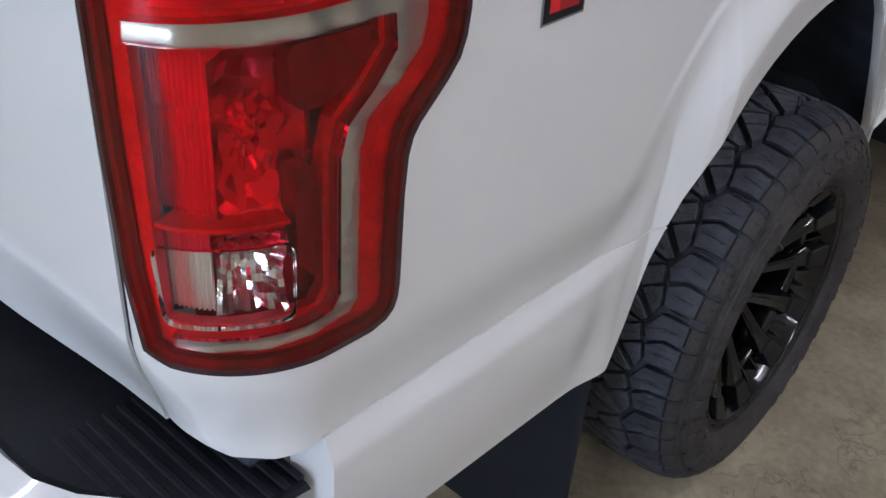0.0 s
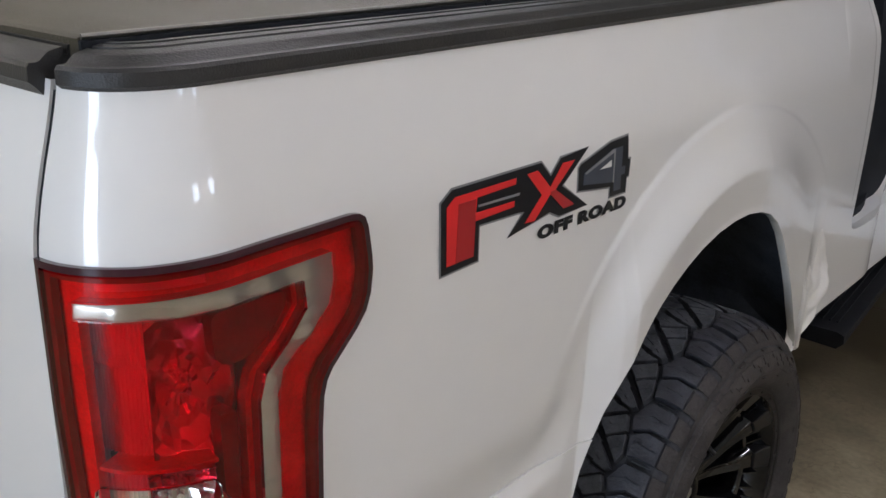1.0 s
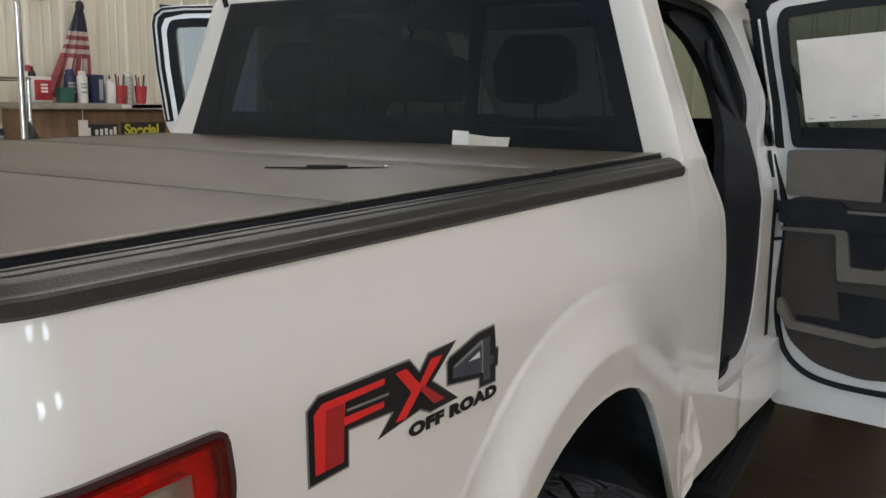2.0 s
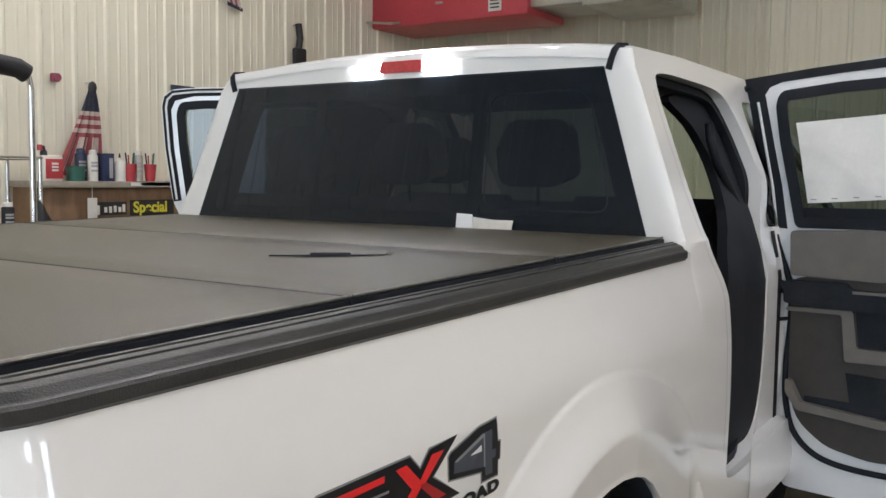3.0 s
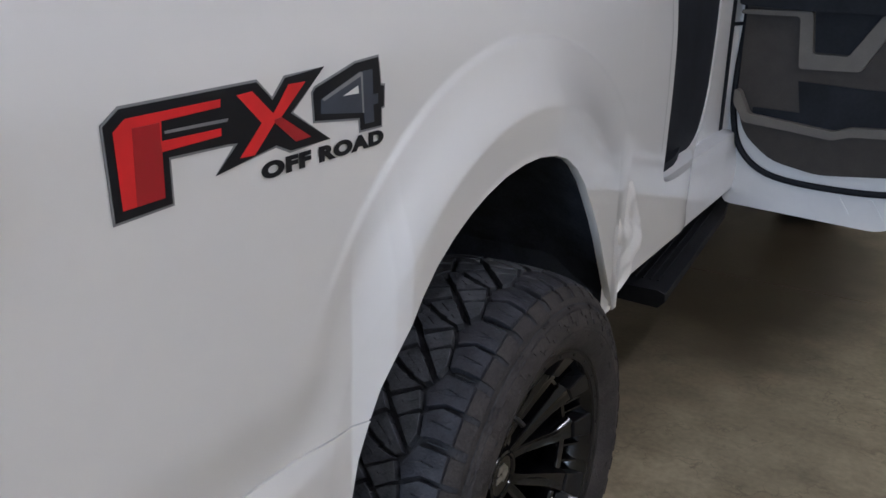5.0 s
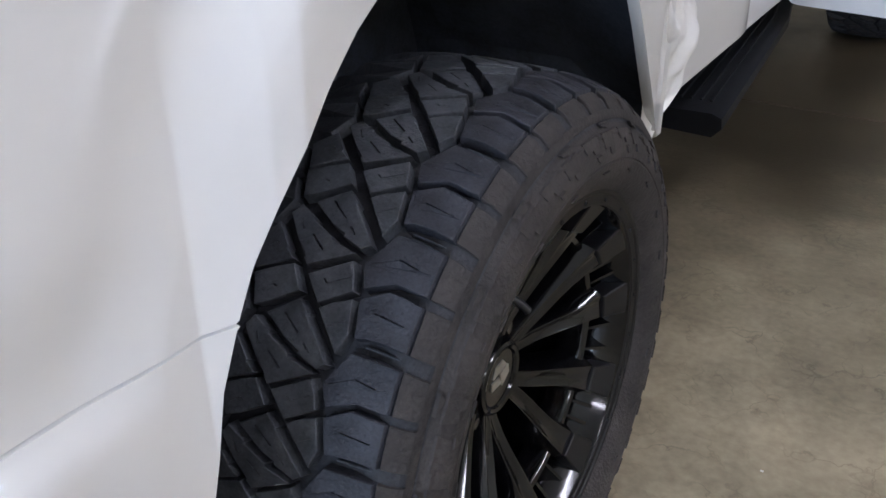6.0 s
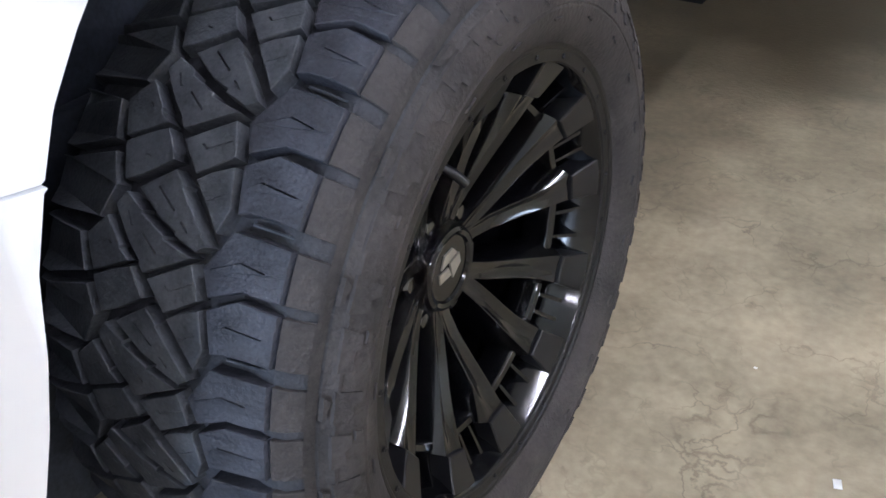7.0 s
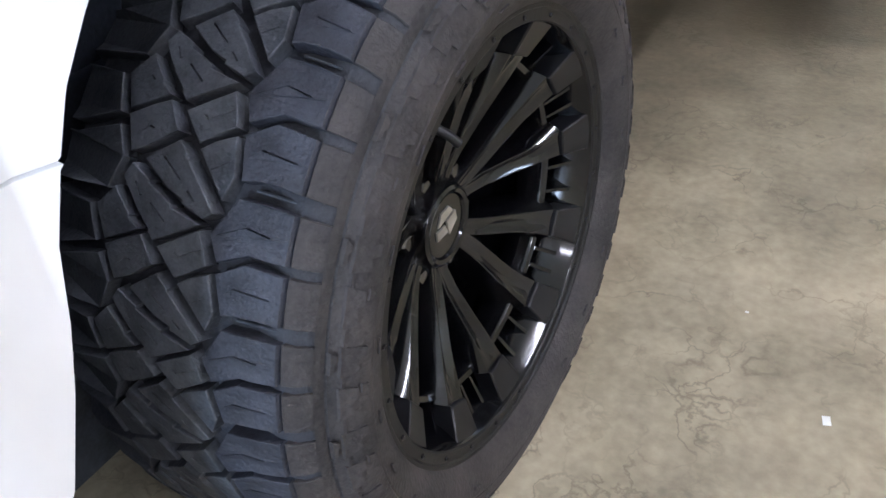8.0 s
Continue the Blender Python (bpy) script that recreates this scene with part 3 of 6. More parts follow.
def bed_side():
    cs = list(np.linspace(C0, 0.114, 46)) + list(np.linspace(0.12, 0.698, 60)) + list(np.linspace(0.7005, 0.86, 64)) + list(np.linspace(0.866, 1.52, 84)) + list(np.linspace(1.525, 1.70, 50)) + list(np.linspace(1.71, 1.775, 6))
    hole = shrunk(LAMP, 0.0036)
    bm = bmesh.new()

    def column(c, lo, hi, n, flange, cap):
        x, y, nx, ny = plan(c)
        col = []
        if flange:
            p = side_point(c, lo)
            col = [bm.verts.new((p[0] - nx * 0.019, p[1] - ny * 0.019, lo + 0.003)), bm.verts.new((p[0] - nx * 0.006, p[1] - ny * 0.006, lo - 0.003))]
        col += [bm.verts.new(side_point(c, lo + (hi - lo) * k / n)) for k in range(n + 1)]
        if cap:
            p = side_point(c, hi)
            col.append(bm.verts.new((p[0] - nx * 0.03, p[1] - ny * 0.03, hi + 0.004)))
        return col

    def weave(cs, cols):
        for i in range(len(cols) - 1):
            for q in zip(cols[i], cols[i + 1], cols[i + 1][1:], cols[i][1:]):
                z = sum(v.co.z for v in q) / 4
                if cs[i] < 0.3 and inside(hole, (cs[i] + cs[i + 1]) / 2, z):
                    continue
                bm.faces.new(q)

    upper = [column(c, max(arch_low(c), 0.7775 if c > 0.119 else 0) if c < 1.4 else arch_low(c), side_top(c) + 0.006, 100, True, True) for c in cs]
    weave(cs, upper)
    low = [c for c in cs if 0.1195 < c < 0.775]
    weave(low, [column(c, min(arch_low(c), 0.774), 0.7745, 24, True, True) for c in low])
    # rear end of the lower moulding and front edge of the side turn inwards
    for edge, dy in ((upper[-1], 0.012),):
        back = [bm.verts.new((v.co.x - 0.10, v.co.y + dy, v.co.z)) for v in edge]
        for j in range(len(edge) - 1):
            bm.faces.new((edge[j], back[j], back[j + 1], edge[j + 1]))
    end = [bm.verts.new(side_point(0.1205, z)) for z in np.linspace(0.562, 0.774, 8)]
    back = [bm.verts.new((v.co.x - 0.06, v.co.y - 0.01, v.co.z)) for v in end]
    for j in range(7):
        bm.faces.new((end[j], back[j], back[j + 1], end[j + 1]))
    return bm


side = tpart("bed_side", bed_side(), PAINT, "glossy white bed side with a flared wheel arch", angle=50)
o = mirrored(side, "bed_side", truck)
o.matrix_basis = T0


def arch_liner():
    """Dark plastic edge of the wheel well behind the painted lip."""
    bm = bmesh.new()
    rows = []
    for c in np.linspace(0.66, 1.775, 80):
        x, y, z = side_point(c, arch_low(c))
        v = Vector((y - 1.22, z - 0.56)).normalized()
        rows.append([bm.verts.new(q) for q in ((x - 0.0185, y, z + 0.0025), (x - 0.024, y + v.x * 0.012, z + v.y * 0.012), (x - 0.16, y + v.x * 0.05, z + v.y * 0.05), (x - 0.40, y + v.x * 0.05, z + v.y * 0.05))])
    for r0, r1 in zip(rows, rows[1:]):
        for i in range(3):
            bm.faces.new((r0[i], r0[i + 1], r1[i + 1], r1[i]))
    return bm


liner = tpart("arch_liner", arch_liner(), LINER, "black plastic wheel arch liner", 60)
o = mirrored(liner, "arch_liner", truck)
o.matrix_basis = T0

# rail cap along the top of the bed side
RAIL_SEC = [(0.021, -0.004), (0.016, 0.000), (0.0165, 0.0125), (0.019, 0.0160), (0.0245, 0.0160), (0.028, 0.0170), (0.036, 0.0238), (0.039, 0.0250), (0.0500, 0.0276), (0.0508, 0.0205), (0.0545, 0.0205), (0.0553, 0.0287), (0.0635, 0.0303), (0.0643, 0.0235), (0.0680, 0.0235), (0.0688, 0.0312), (0.0735, 0.0317), (0.0755, 0.0250), (0.077, -0.010), (0.03, -0.014)]


def rail_frame(c, k=1.0):
    x, y, nx, ny = plan(c)
    t = side_top(y)
    return lambda a, b: (x - nx * (a + 0.013) * k, y - ny * (a + 0.013) * k, t + b)


rail = tpart("rail_cap", sweep(RAIL_SEC, [rail_frame(c) for c in list(np.linspace(C0 + 0.012, CY, 14)) + list(np.linspace(0.16, 1.68, 12))] + [lambda a, b: (1.0 - 0.013 - a, 1.712 + a * 1.0, side_top(1.71) + b)]), RAIL, "ribbed matt black plastic rail cap", angle=30)
o = mirrored(rail, "rail_cap", truck)
o.matrix_basis = T0
tpart("tailgate_cap", sweep(RAIL_SEC, [lambda a, b, x=x: (x, -0.02 + a + 0.002, side_top(0) + b) for x in (0.868, -0.868)]), RAIL, "matt black plastic cap on the tailgate top", angle=30)


def tailgate():
    def f(x, z):
        tuck = 0.030 * (1 - smooth(0.78, 0.92, z)) * (1 - smooth(0.52, 0.88, abs(x)))
        return (x, -0.0215 - swell(C0, z) - tuck, z)
    xs = [-0.8805, -0.8775] + list(np.linspace(-0.865, 0.865, 30)) + [0.8775, 0.8805]
    zs = [0.797] + list(np.linspace(0.802, 1.414, 70))
    bm = bmesh.new()
    def g(x, z):
        p = f(x, z)
        return (p[0], p[1] + (0.05 if abs(x) > 0.88 else 0.0) + (0.04 if z < 0.80 else 0), z)
    return grid(g, xs, zs)


# black strip in the tailgate gap, standing in for its shade
for s in (1, -1):
    tpart("gate_seal", sweep([(-0.009, 0.0), (0.009, 0.0), (0.009, 0.03), (-0.009, 0.03)], [lambda a, b, z=z, s=s: (s * 0.8805 + a, -0.0185 + b - swell(C0, z), z) for z in np.linspace(0.83, 1.405, 20)]), RUBBER_SEAL)
tpart("tailgate", tailgate(), PAINT, "glossy white closed tailgate", angle=50)

# black inner box of the bed, so that no gap shows light
tpart("bed_box", box(-0.86, 0.05, 1.09, 0.86, 1.80, 1.38, 0), LINER, angle=0)


def cover_z(y):
    return 1.449 + 0.020 * y


def cover_panel(y0, y1):
    sec = [(-0.885, -0.012), (-0.882, 0.0), (0.882, 0.0), (0.885, -0.012), (0.88, -0.03), (-0.88, -0.03)]
    n = 6
    bm = sweep(sec, [lambda a, b, y=y: (a, y, cover_z(y) + b) for y in [y0 + 0.001] + list(np.linspace(y0 + 0.006, y1 - 0.006, n)) + [y1 - 0.001]])
    for v in bm.verts:
        if v.co.y < y0 + 0.003 or v.co.y > y1 - 0.003:
            v.co.z -= 0.003
    return bm


CUTS = (0.035, 0.605, 1.215, 1.80)
cover = thing("tonneau_cover", "folding black vinyl tonneau cover closed over the bed", "tonneau cover", (0, 0.9, 1.46))
for a, b in zip(CUTS, CUTS[1:]):
    p = part("panel", cover_panel(a + 0.003, b - 0.003), VINYL, cover, loc=Matrix.Translation((0, -0.9, -1.46)))
    for s in (1, -1):
        part("edge_trim", sweep([(0.8845, -0.004), (0.8872, -0.001), (0.8862, 0.0012), (0.8835, 0.0018)], [lambda u, v, y=y, s=s: (u * s, y, cover_z(y) + v) for y in (a + 0.006, b - 0.006)]), EDGE, p, "thin light edge trim")
        # black strip that darkens the gap beside the rail
        part("side_seal", sweep([(0.8835, -0.046), (0.8885, -0.046), (0.8880, -0.005), (0.8835, -0.004)], [lambda u, v, y=y, s=s: (u * s, y, cover_z(y) + v) for y in (a + 0.004, b - 0.004)]), RUBBER_SEAL, p, "black strip along the cover side")
part("hinge", tube([(-0.88, CUTS[1], cover_z(CUTS[1]) - 0.006), (0.89, CUTS[1], cover_z(CUTS[1]) - 0.006)], 0.006), RUBBER_SEAL, cover, loc=Matrix.Translation((0, -0.9, -1.46)))
part("hinge", tube([(-0.88, CUTS[2], cover_z(CUTS[2]) - 0.006), (0.89, CUTS[2], cover_z(CUTS[2]) - 0.006)], 0.006), RUBBER_SEAL, cover, loc=Matrix.Translation((0, -0.9, -1.46)))

# ---- wheels ----
from mathutils import geometry

HUB_Y, HUB_Z, XR = 1.25, 0.412, 1.057
FRONT_Y = HUB_Y + 3.68


PITCHES = 22
MID = -0.145
HALF = [(0.0, 0.413), (0.03, 0.4127), (0.06, 0.4115), (0.085, 0.4092), (0.105, 0.4055), (0.125, 0.3985), (0.14, 0.390), (0.15, 0.3785), (0.156, 0.365)]
INNER_HALF = [(0.0, 0.413), (0.03, 0.4127), (0.06, 0.4120), (0.085, 0.4108), (0.105, 0.4090), (0.125, 0.4060), (0.14, 0.401), (0.15, 0.391), (0.156, 0.365)]
CROWN_D = [MID - d for d, r in INNER_HALF[::-1]] + [MID + d for d, r in HALF[1:]]
CROWN_R = [r for d, r in INNER_HALF[::-1]] + [r for d, r in HALF[1:]]
GROOVE_DEPTH = 0.0155


def crown(d):
    """Radius over the tread's blocks at d, measured outwards from the rim face."""
    return lerp(CROWN_D, CROWN_R, d)


WALL_R = [0.262, 0.272, 0.279, 0.2835, 0.290, 0.302, 0.318, 0.3205, 0.322, 0.332, 0.345, 0.3505, 0.3515, 0.3545, 0.3565]
WALL_D = [-0.006, 0.001, 0.007, 0.011, 0.0160, 0.0220, 0.0262, 0.0250, 0.0264, 0.0258, 0.0222, 0.0185, 0.0200, 0.0190, 0.0155]


def tyre_carcass():
    """Outline across the tyre: (x from the rim face, radius)."""
    prof = [(2 * MID - d, r) for d, r in zip(WALL_D, WALL_R)]
    prof += [(MID + (d - MID) * 0.985, r - lerp([-0.036, -0.014, 0.004], [GROOVE_DEPTH, 0.0048, 0.0028], d)) for d, r in zip(CROWN_D, CROWN_R)]
    prof += [(d, r) for d, r in zip(WALL_D[::-1], WALL_R[::-1])]
    return lathe(prof, "x", 132)


def flatten(bm, depth):
    """Rests the tyre on the ground."""
    for v in bm.verts:
        if v.co.z < -depth:
            v.co.z = -depth - 0.0002 * (v.co.z < -depth - 0.005)
    return bm


STEP = 2 * math.pi / PITCHES


def tread_place(d, u, h):
    """Across the tread, along it in even pitches (from the top to the rear), and out from the carcass."""
    r = crown(d) - GROOVE_DEPTH + h
    return (d, -r * math.sin(u * STEP), r * math.cos(u * STEP))


# outlines of the blocks (across, along), and the fine slits cut into them
BLOCKS = {
    "odd": [[(-0.067, -0.056), (-0.042, -0.058), (-0.018, -0.035), (-0.0179, 0.365), (-0.0274, 0.363), (-0.0496, 0.350), (-0.0783, 0.467), (-0.0878, 0.266)]],
    "odd_panel": [[(-0.0158, -0.035), (0.0055, -0.014), (0.0055, 0.378), (-0.0157, 0.365)]],
    "even": [[(-0.0776, 0.556), (-0.0512, 0.423), (-0.0358, 0.433), (-0.0178, 0.454), (-0.0177, 0.861), (-0.0379, 0.843), (-0.0581, 0.848), (-0.0691, 0.876)]],
    "even_panel": [[(-0.0156, 0.457), (0.0055, 0.463), (0.0055, 0.883), (-0.0155, 0.863)]],
    "rib": [[(-0.060, 0.900), (-0.014, 0.912), (-0.014, 0.932), (-0.060, 0.922)]],
    "upper": [[(-0.1429, 0.492), (-0.100, 0.273), (-0.0925, 0.395), (-0.0879, 0.518), (-0.1069, 0.627), (-0.1199, 0.695)]],
    "lower": [[(-0.1167, 0.733), (-0.1047, 0.657), (-0.0847, 0.581), (-0.0765, 0.860), (-0.0835, 1.040), (-0.0982, 0.900)]],
    "wedge": [[(-0.1725, 0.901), (-0.1407, 0.708), (-0.1266, 0.800), (-0.1268, 0.825), (-0.1115, 0.946), (-0.0896, 1.146), (-0.0987, 1.204), (-0.1237, 1.140), (-0.1230, 1.114), (-0.1408, 1.064)]],
    "slant": [[(-0.1942, 1.063), (-0.186, 0.955), (-0.1633, 1.044), (-0.1629, 1.071), (-0.1339, 1.170), (-0.1338, 1.194), (-0.1011, 1.252), (-0.1484, 1.465), (-0.1548, 1.417), (-0.1548, 1.391), (-0.1701, 1.284)]],
    "far": [[(-0.2048, 0.616), (-0.1824, 0.514), (-0.163, 0.443), (-0.145, 0.646), (-0.1761, 0.820), (-0.1916, 0.877)]],
    "far_wedge": [[(-0.2011, 0.127), (-0.179, 0.315), (-0.1794, 0.337), (-0.166, 0.406), (-0.184, 0.485), (-0.206, 0.576), (-0.2208, 0.316)]],
    "inner_odd": [[(-0.297, 0.290), (-0.2289, 0.325), (-0.2162, 0.614), (-0.2676, 0.757), (-0.297, 0.760)]],
    "inner_even": [[(-0.297, 0.850), (-0.266, 0.839), (-0.2119, 0.705), (-0.1984, 0.930), (-0.2098, 1.191), (-0.2565, 1.220), (-0.297, 1.230)]],
}
SLITS = {
    "odd": [[(-0.0805, 0.257), (-0.0552, 0.148), (-0.0339, 0.179)]],
    "even": [[(-0.0672, 0.692), (-0.058, 0.630), (-0.0271, 0.657)]],
    "upper": [[(-0.1227, 0.490), (-0.1175, 0.519), (-0.0944, 0.407)]],
    "lower": [[(-0.1005, 0.852), (-0.0831, 0.758)]],
    "wedge": [[(-0.152, 0.852), (-0.1292, 0.981)], [(-0.120, 1.04), (-0.111, 1.10)]],
    "slant": [[(-0.157, 1.198), (-0.1379, 1.305)], [(-0.178, 1.08), (-0.171, 1.17), (-0.168, 1.165)]],
    "far": [[(-0.1885, 0.740), (-0.1772, 0.665), (-0.1714, 0.673)]],
    "far_wedge": [[(-0.204, 0.36), (-0.194, 0.30), (-0.189, 0.33)]],
}
# start and length of each pitch, in degrees from the top to the rear: three lengths, as tyres have
LENGTHS = [16.4, 16.8, 17.0, 15.8, 14.6, 15.2] + [16.4, 17.0, 15.8, 16.8] * 4
LENGTHS = [q * 360 / sum(LENGTHS) for q in LENGTHS]
STARTS = [37.26 - LENGTHS[0] - LENGTHS[1] + sum(LENGTHS[:i]) for i in range(PITCHES)]


def slit_outline(line, w=0.0055):
    """A thin closed strip along the line."""
    a = [(d + 0.0006, u - w) for d, u in line]
    return a + [(d - 0.0006, u + w) for d, u in line[::-1]]


def block_bm(key, bm=None, turn=0.0):
    bm = bm or bmesh.new()
    high = GROOVE_DEPTH - (0.0014 if "panel" in key else 0.0) - (0.009 if key == "rib" else 0.0)
    for poly in BLOCKS[key]:
        fine = []
        for (a, b), (c, d) in zip(poly, poly[1:] + poly[:1]):
            fine.append((a, b))
            n = int(math.hypot(a - c, (b - d) * 0.12) / 0.016)
            fine += [(a + (c - a) * k / (n + 1), b + (d - b) * k / (n + 1)) for k in range(1, n + 1)]
        n = len(fine)
        cv, cu = sum(p[0] for p in fine) / n, sum(p[1] for p in fine) / n
        slits = [slit_outline(q) for q in SLITS.get(key, ()) if inside(poly, *q[0])]
        inner = [(v, u / 0.118) for v, u in shrunk([(v, u * 0.118) for v, u in fine], 0.0008)]
        lo = [bm.verts.new(tread_place(v + (v - cv) * 0.04, u + (u - cu) * 0.04 + turn, -0.003)) for v, u in fine]
        mid = [bm.verts.new(tread_place(v, u + turn, high - 0.0008)) for v, u in fine]
        loops = [inner] + slits
        top = [bm.verts.new(tread_place(v, u + turn, high)) for l in loops for v, u in l]
        for r0, r1 in ((lo, mid), (mid, top[:n])):
            for i in range(n):
                bm.faces.new((r0[i], r0[(i + 1) % n], r1[(i + 1) % n], r1[i]))
        for t in geometry.tessellate_polygon([[Vector((v, u * 0.12, 0)) for v, u in l] for l in loops]):
            try:
                bm.faces.new([top[i] for i in t])
            except ValueError:
                pass
        at = n
        for l in slits:
            ring = top[at:at + len(l)]
            at += len(l)
            deep = [bm.verts.new(tread_place(v, u + turn, high - 0.006)) for v, u in l]
            for i in range(len(l)):
                bm.faces.new((ring[i], ring[(i + 1) % len(l)], deep[(i + 1) % len(l)], deep[i]))
    return bm


SIDE_BLOCKS = {"side_lug": (0.331, 0.3565, 0.02, 0.36), "side_step": (0.340, 0.3570, 0.48, 0.88), "side_bar": (0.3595, 0.3650, 0.06, 0.30), "side_notch": (0.3275, 0.3360, 0.50, 0.62), "side_mark": (0.3050, 0.3085, 0.08, 0.30)}


def side_block(key):
    """One raised block on the upper sidewall."""
    r0, r1, u0, u1 = SIDE_BLOCKS[key]
    def place(r, u, h):
        a = u * 2 * math.pi / PITCHES
        return (lerp(WALL_R + [0.366], WALL_D + [0.0105], r) + h, -r * math.sin(a), r * math.cos(a))
    um = (u0 + u1) / 2
    poly = [(r0, u0 + 0.05), (r0, um - 0.02), (r0 + (r1 - r0) * 0.35, um + 0.02), (r0 + (r1 - r0) * 0.30, u1 - 0.03), (r1, u1), (r1, um), (r1, u0)]
    return prism(poly, lambda a, b, h: place(a, b, h - 0.002), 0.0046, None, 0.0006)


def simple_tyre(name, x, y, flip):
    """A tyre that shows little: carcass and tread in one mesh."""
    bm = tyre_carcass()
    for i in range(PITCHES):
        for k in BLOCKS:
            block_bm(k, bm, i)
    flatten(bm, HUB_Z)
    if flip:
        bmesh.ops.scale(bm, vec=(-1, 1, 1), verts=bm.verts)
    return part(name, bm, TYRE, truck, "black all-terrain tyre", 30, T0 @ Matrix.Translation((x, y, HUB_Z)))


tyre = part("tyre", flatten(tyre_carcass(), HUB_Z), SIDEWALL, truck, "dusty black all-terrain tyre with chunky tread", 30, T0 @ Matrix.Translation((XR, HUB_Y, HUB_Z)))
part("rib_line", lathe([(0.0045, crown(0.0045) - 0.004), (0.0052, crown(0.0052) - 0.0006), (0.0072, crown(0.0072) - 0.0004), (0.0085, crown(0.0085) - 0.004)], "x", 120), SIDEWALL, tyre, "", 60)
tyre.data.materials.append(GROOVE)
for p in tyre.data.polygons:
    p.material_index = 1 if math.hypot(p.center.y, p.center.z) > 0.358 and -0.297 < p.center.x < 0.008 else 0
BLOCK_ME = {}


def block_mesh(key, length):
    """One mesh for each block and length of pitch."""
    if (key, length) not in BLOCK_ME:
        bm = side_block(key) if key in SIDE_BLOCKS else block_bm(key)
        k = length / 17.0
        for v in bm.verts:
            a, r = math.atan2(-v.co.y, v.co.z) * k, math.hypot(v.co.y, v.co.z)
            v.co.y, v.co.z = -r * math.sin(a), r * math.cos(a)
        bmesh.ops.recalc_face_normals(bm, faces=bm.faces)
        me = bpy.data.meshes.new("tread_block")
        bm.to_mesh(me)
        bm.free()
        BLOCK_ME[key, length] = me
    return BLOCK_ME[key, length]


for start, length in zip(STARTS, LENGTHS):
    m = Matrix.Rotation(radians(start), 4, "X")
    if math.cos(radians(start + length / 2)) < -0.95:
        continue
    for k in BLOCKS:
        link_mesh("tread_block", block_mesh(k, length), SIDEWALL if k.endswith("panel") else TREAD if k in ("odd", "even") else TREAD_LIT, tyre, angle=30, loc=m)
    for k in SIDE_BLOCKS:
        link_mesh("shoulder_block", block_mesh(k, length), SIDEWALL, tyre, angle=30, loc=m)

RIM_TURN = -42.0


def rim_ring():
    """Rim barrel, lip and beadlock-style ring, open at the face."""
    return lathe([(-0.215, 0.262), (-0.21, 0.245), (-0.12, 0.225), (-0.03, 0.244), (-0.014, 0.250), (-0.006, 0.2535), (-0.001, 0.2555), (0.0015, 0.2575), (0.002, 0.270), (0.0045, 0.2725), (0.0055, 0.2765), (0.002, 0.2795), (-0.006, 0.278), (-0.02, 0.266), (-0.215, 0.266)], "x", 96)


def spoke(sign):
    """One arm of a forked spoke, built for the fork that points forwards (+y)."""
    bm = bmesh.new()
    rows = []
    for r, ang, w, x, dep in ((0.050, 6.0, 0.024, -0.092, 0.04), (0.070, 7.2, 0.022, -0.088, 0.045), (0.095, 9.2, 0.0235, -0.079, 0.05), (0.120, 11.2, 0.025, -0.069, 0.05), (0.145, 12.8, 0.0265, -0.059, 0.05), (0.168, 13.7, 0.029, -0.049, 0.05), (0.190, 14.0, 0.033, -0.0395, 0.05), (0.2085, 14.0, 0.038, -0.0315, 0.05), (0.2145, 14.0, 0.040, -0.0290, 0.05), (0.216, 14.0, 0.039, -0.0310, 0.045)):
        a = radians(ang) * sign
        c = Vector((x, r * math.cos(a), r * math.sin(a)))
        t = Vector((0, -math.sin(a), math.cos(a)))
        o = Vector((1, 0, 0))
        e = 0.013 * smooth(0.06, 0.13, r) * smooth(0.216, 0.19, r)
        rows.append([bm.verts.new(c + t * (w / 2) * k + o * h) for k, h in ((-1.7, -dep), (-1.52, -0.024), (-1.30, -0.0110), (-1.08, -0.0035), (-0.97, -0.0004), (-0.86, 0.0), (-0.40, -0.0010 - e * 0.25), (0.05, -0.0016 - e * 0.4), (0.50, -0.0008 - e * 0.15), (0.86, 0.0), (0.97, -0.0004), (1.08, -0.0035), (1.30, -0.0110), (1.52, -0.024), (1.7, -dep))])
    for r0, r1 in zip(rows, rows[1:]):
        for i in range(14):
            # satin on the face, gloss on the rolled flanks
            bm.faces.new((r0[i], r0[i + 1], r1[i + 1], r1[i])).material_index = 0 if 4 <= i <= 9 else 1
    return bm


def spoke_pad(sign):
    """The flat stepped end of a spoke."""
    a = radians(14.0) * sign
    t, c = Vector((0, -math.sin(a), math.cos(a))), Vector((0, math.cos(a), math.sin(a)))
    def place(p, q, h):
        v = c * p + t * q + Vector((1, 0, 0)) * (-0.024 + (p - 0.2145) * 0.50 + h - 0.03)
        return v
    return prism([(0.2140, -0.0190), (0.2290, -0.0225), (0.2575, -0.0285), (0.2580, 0.0285), (0.2290, 0.0225), (0.2140, 0.0190)], place, 0.03, None, 0.0018)


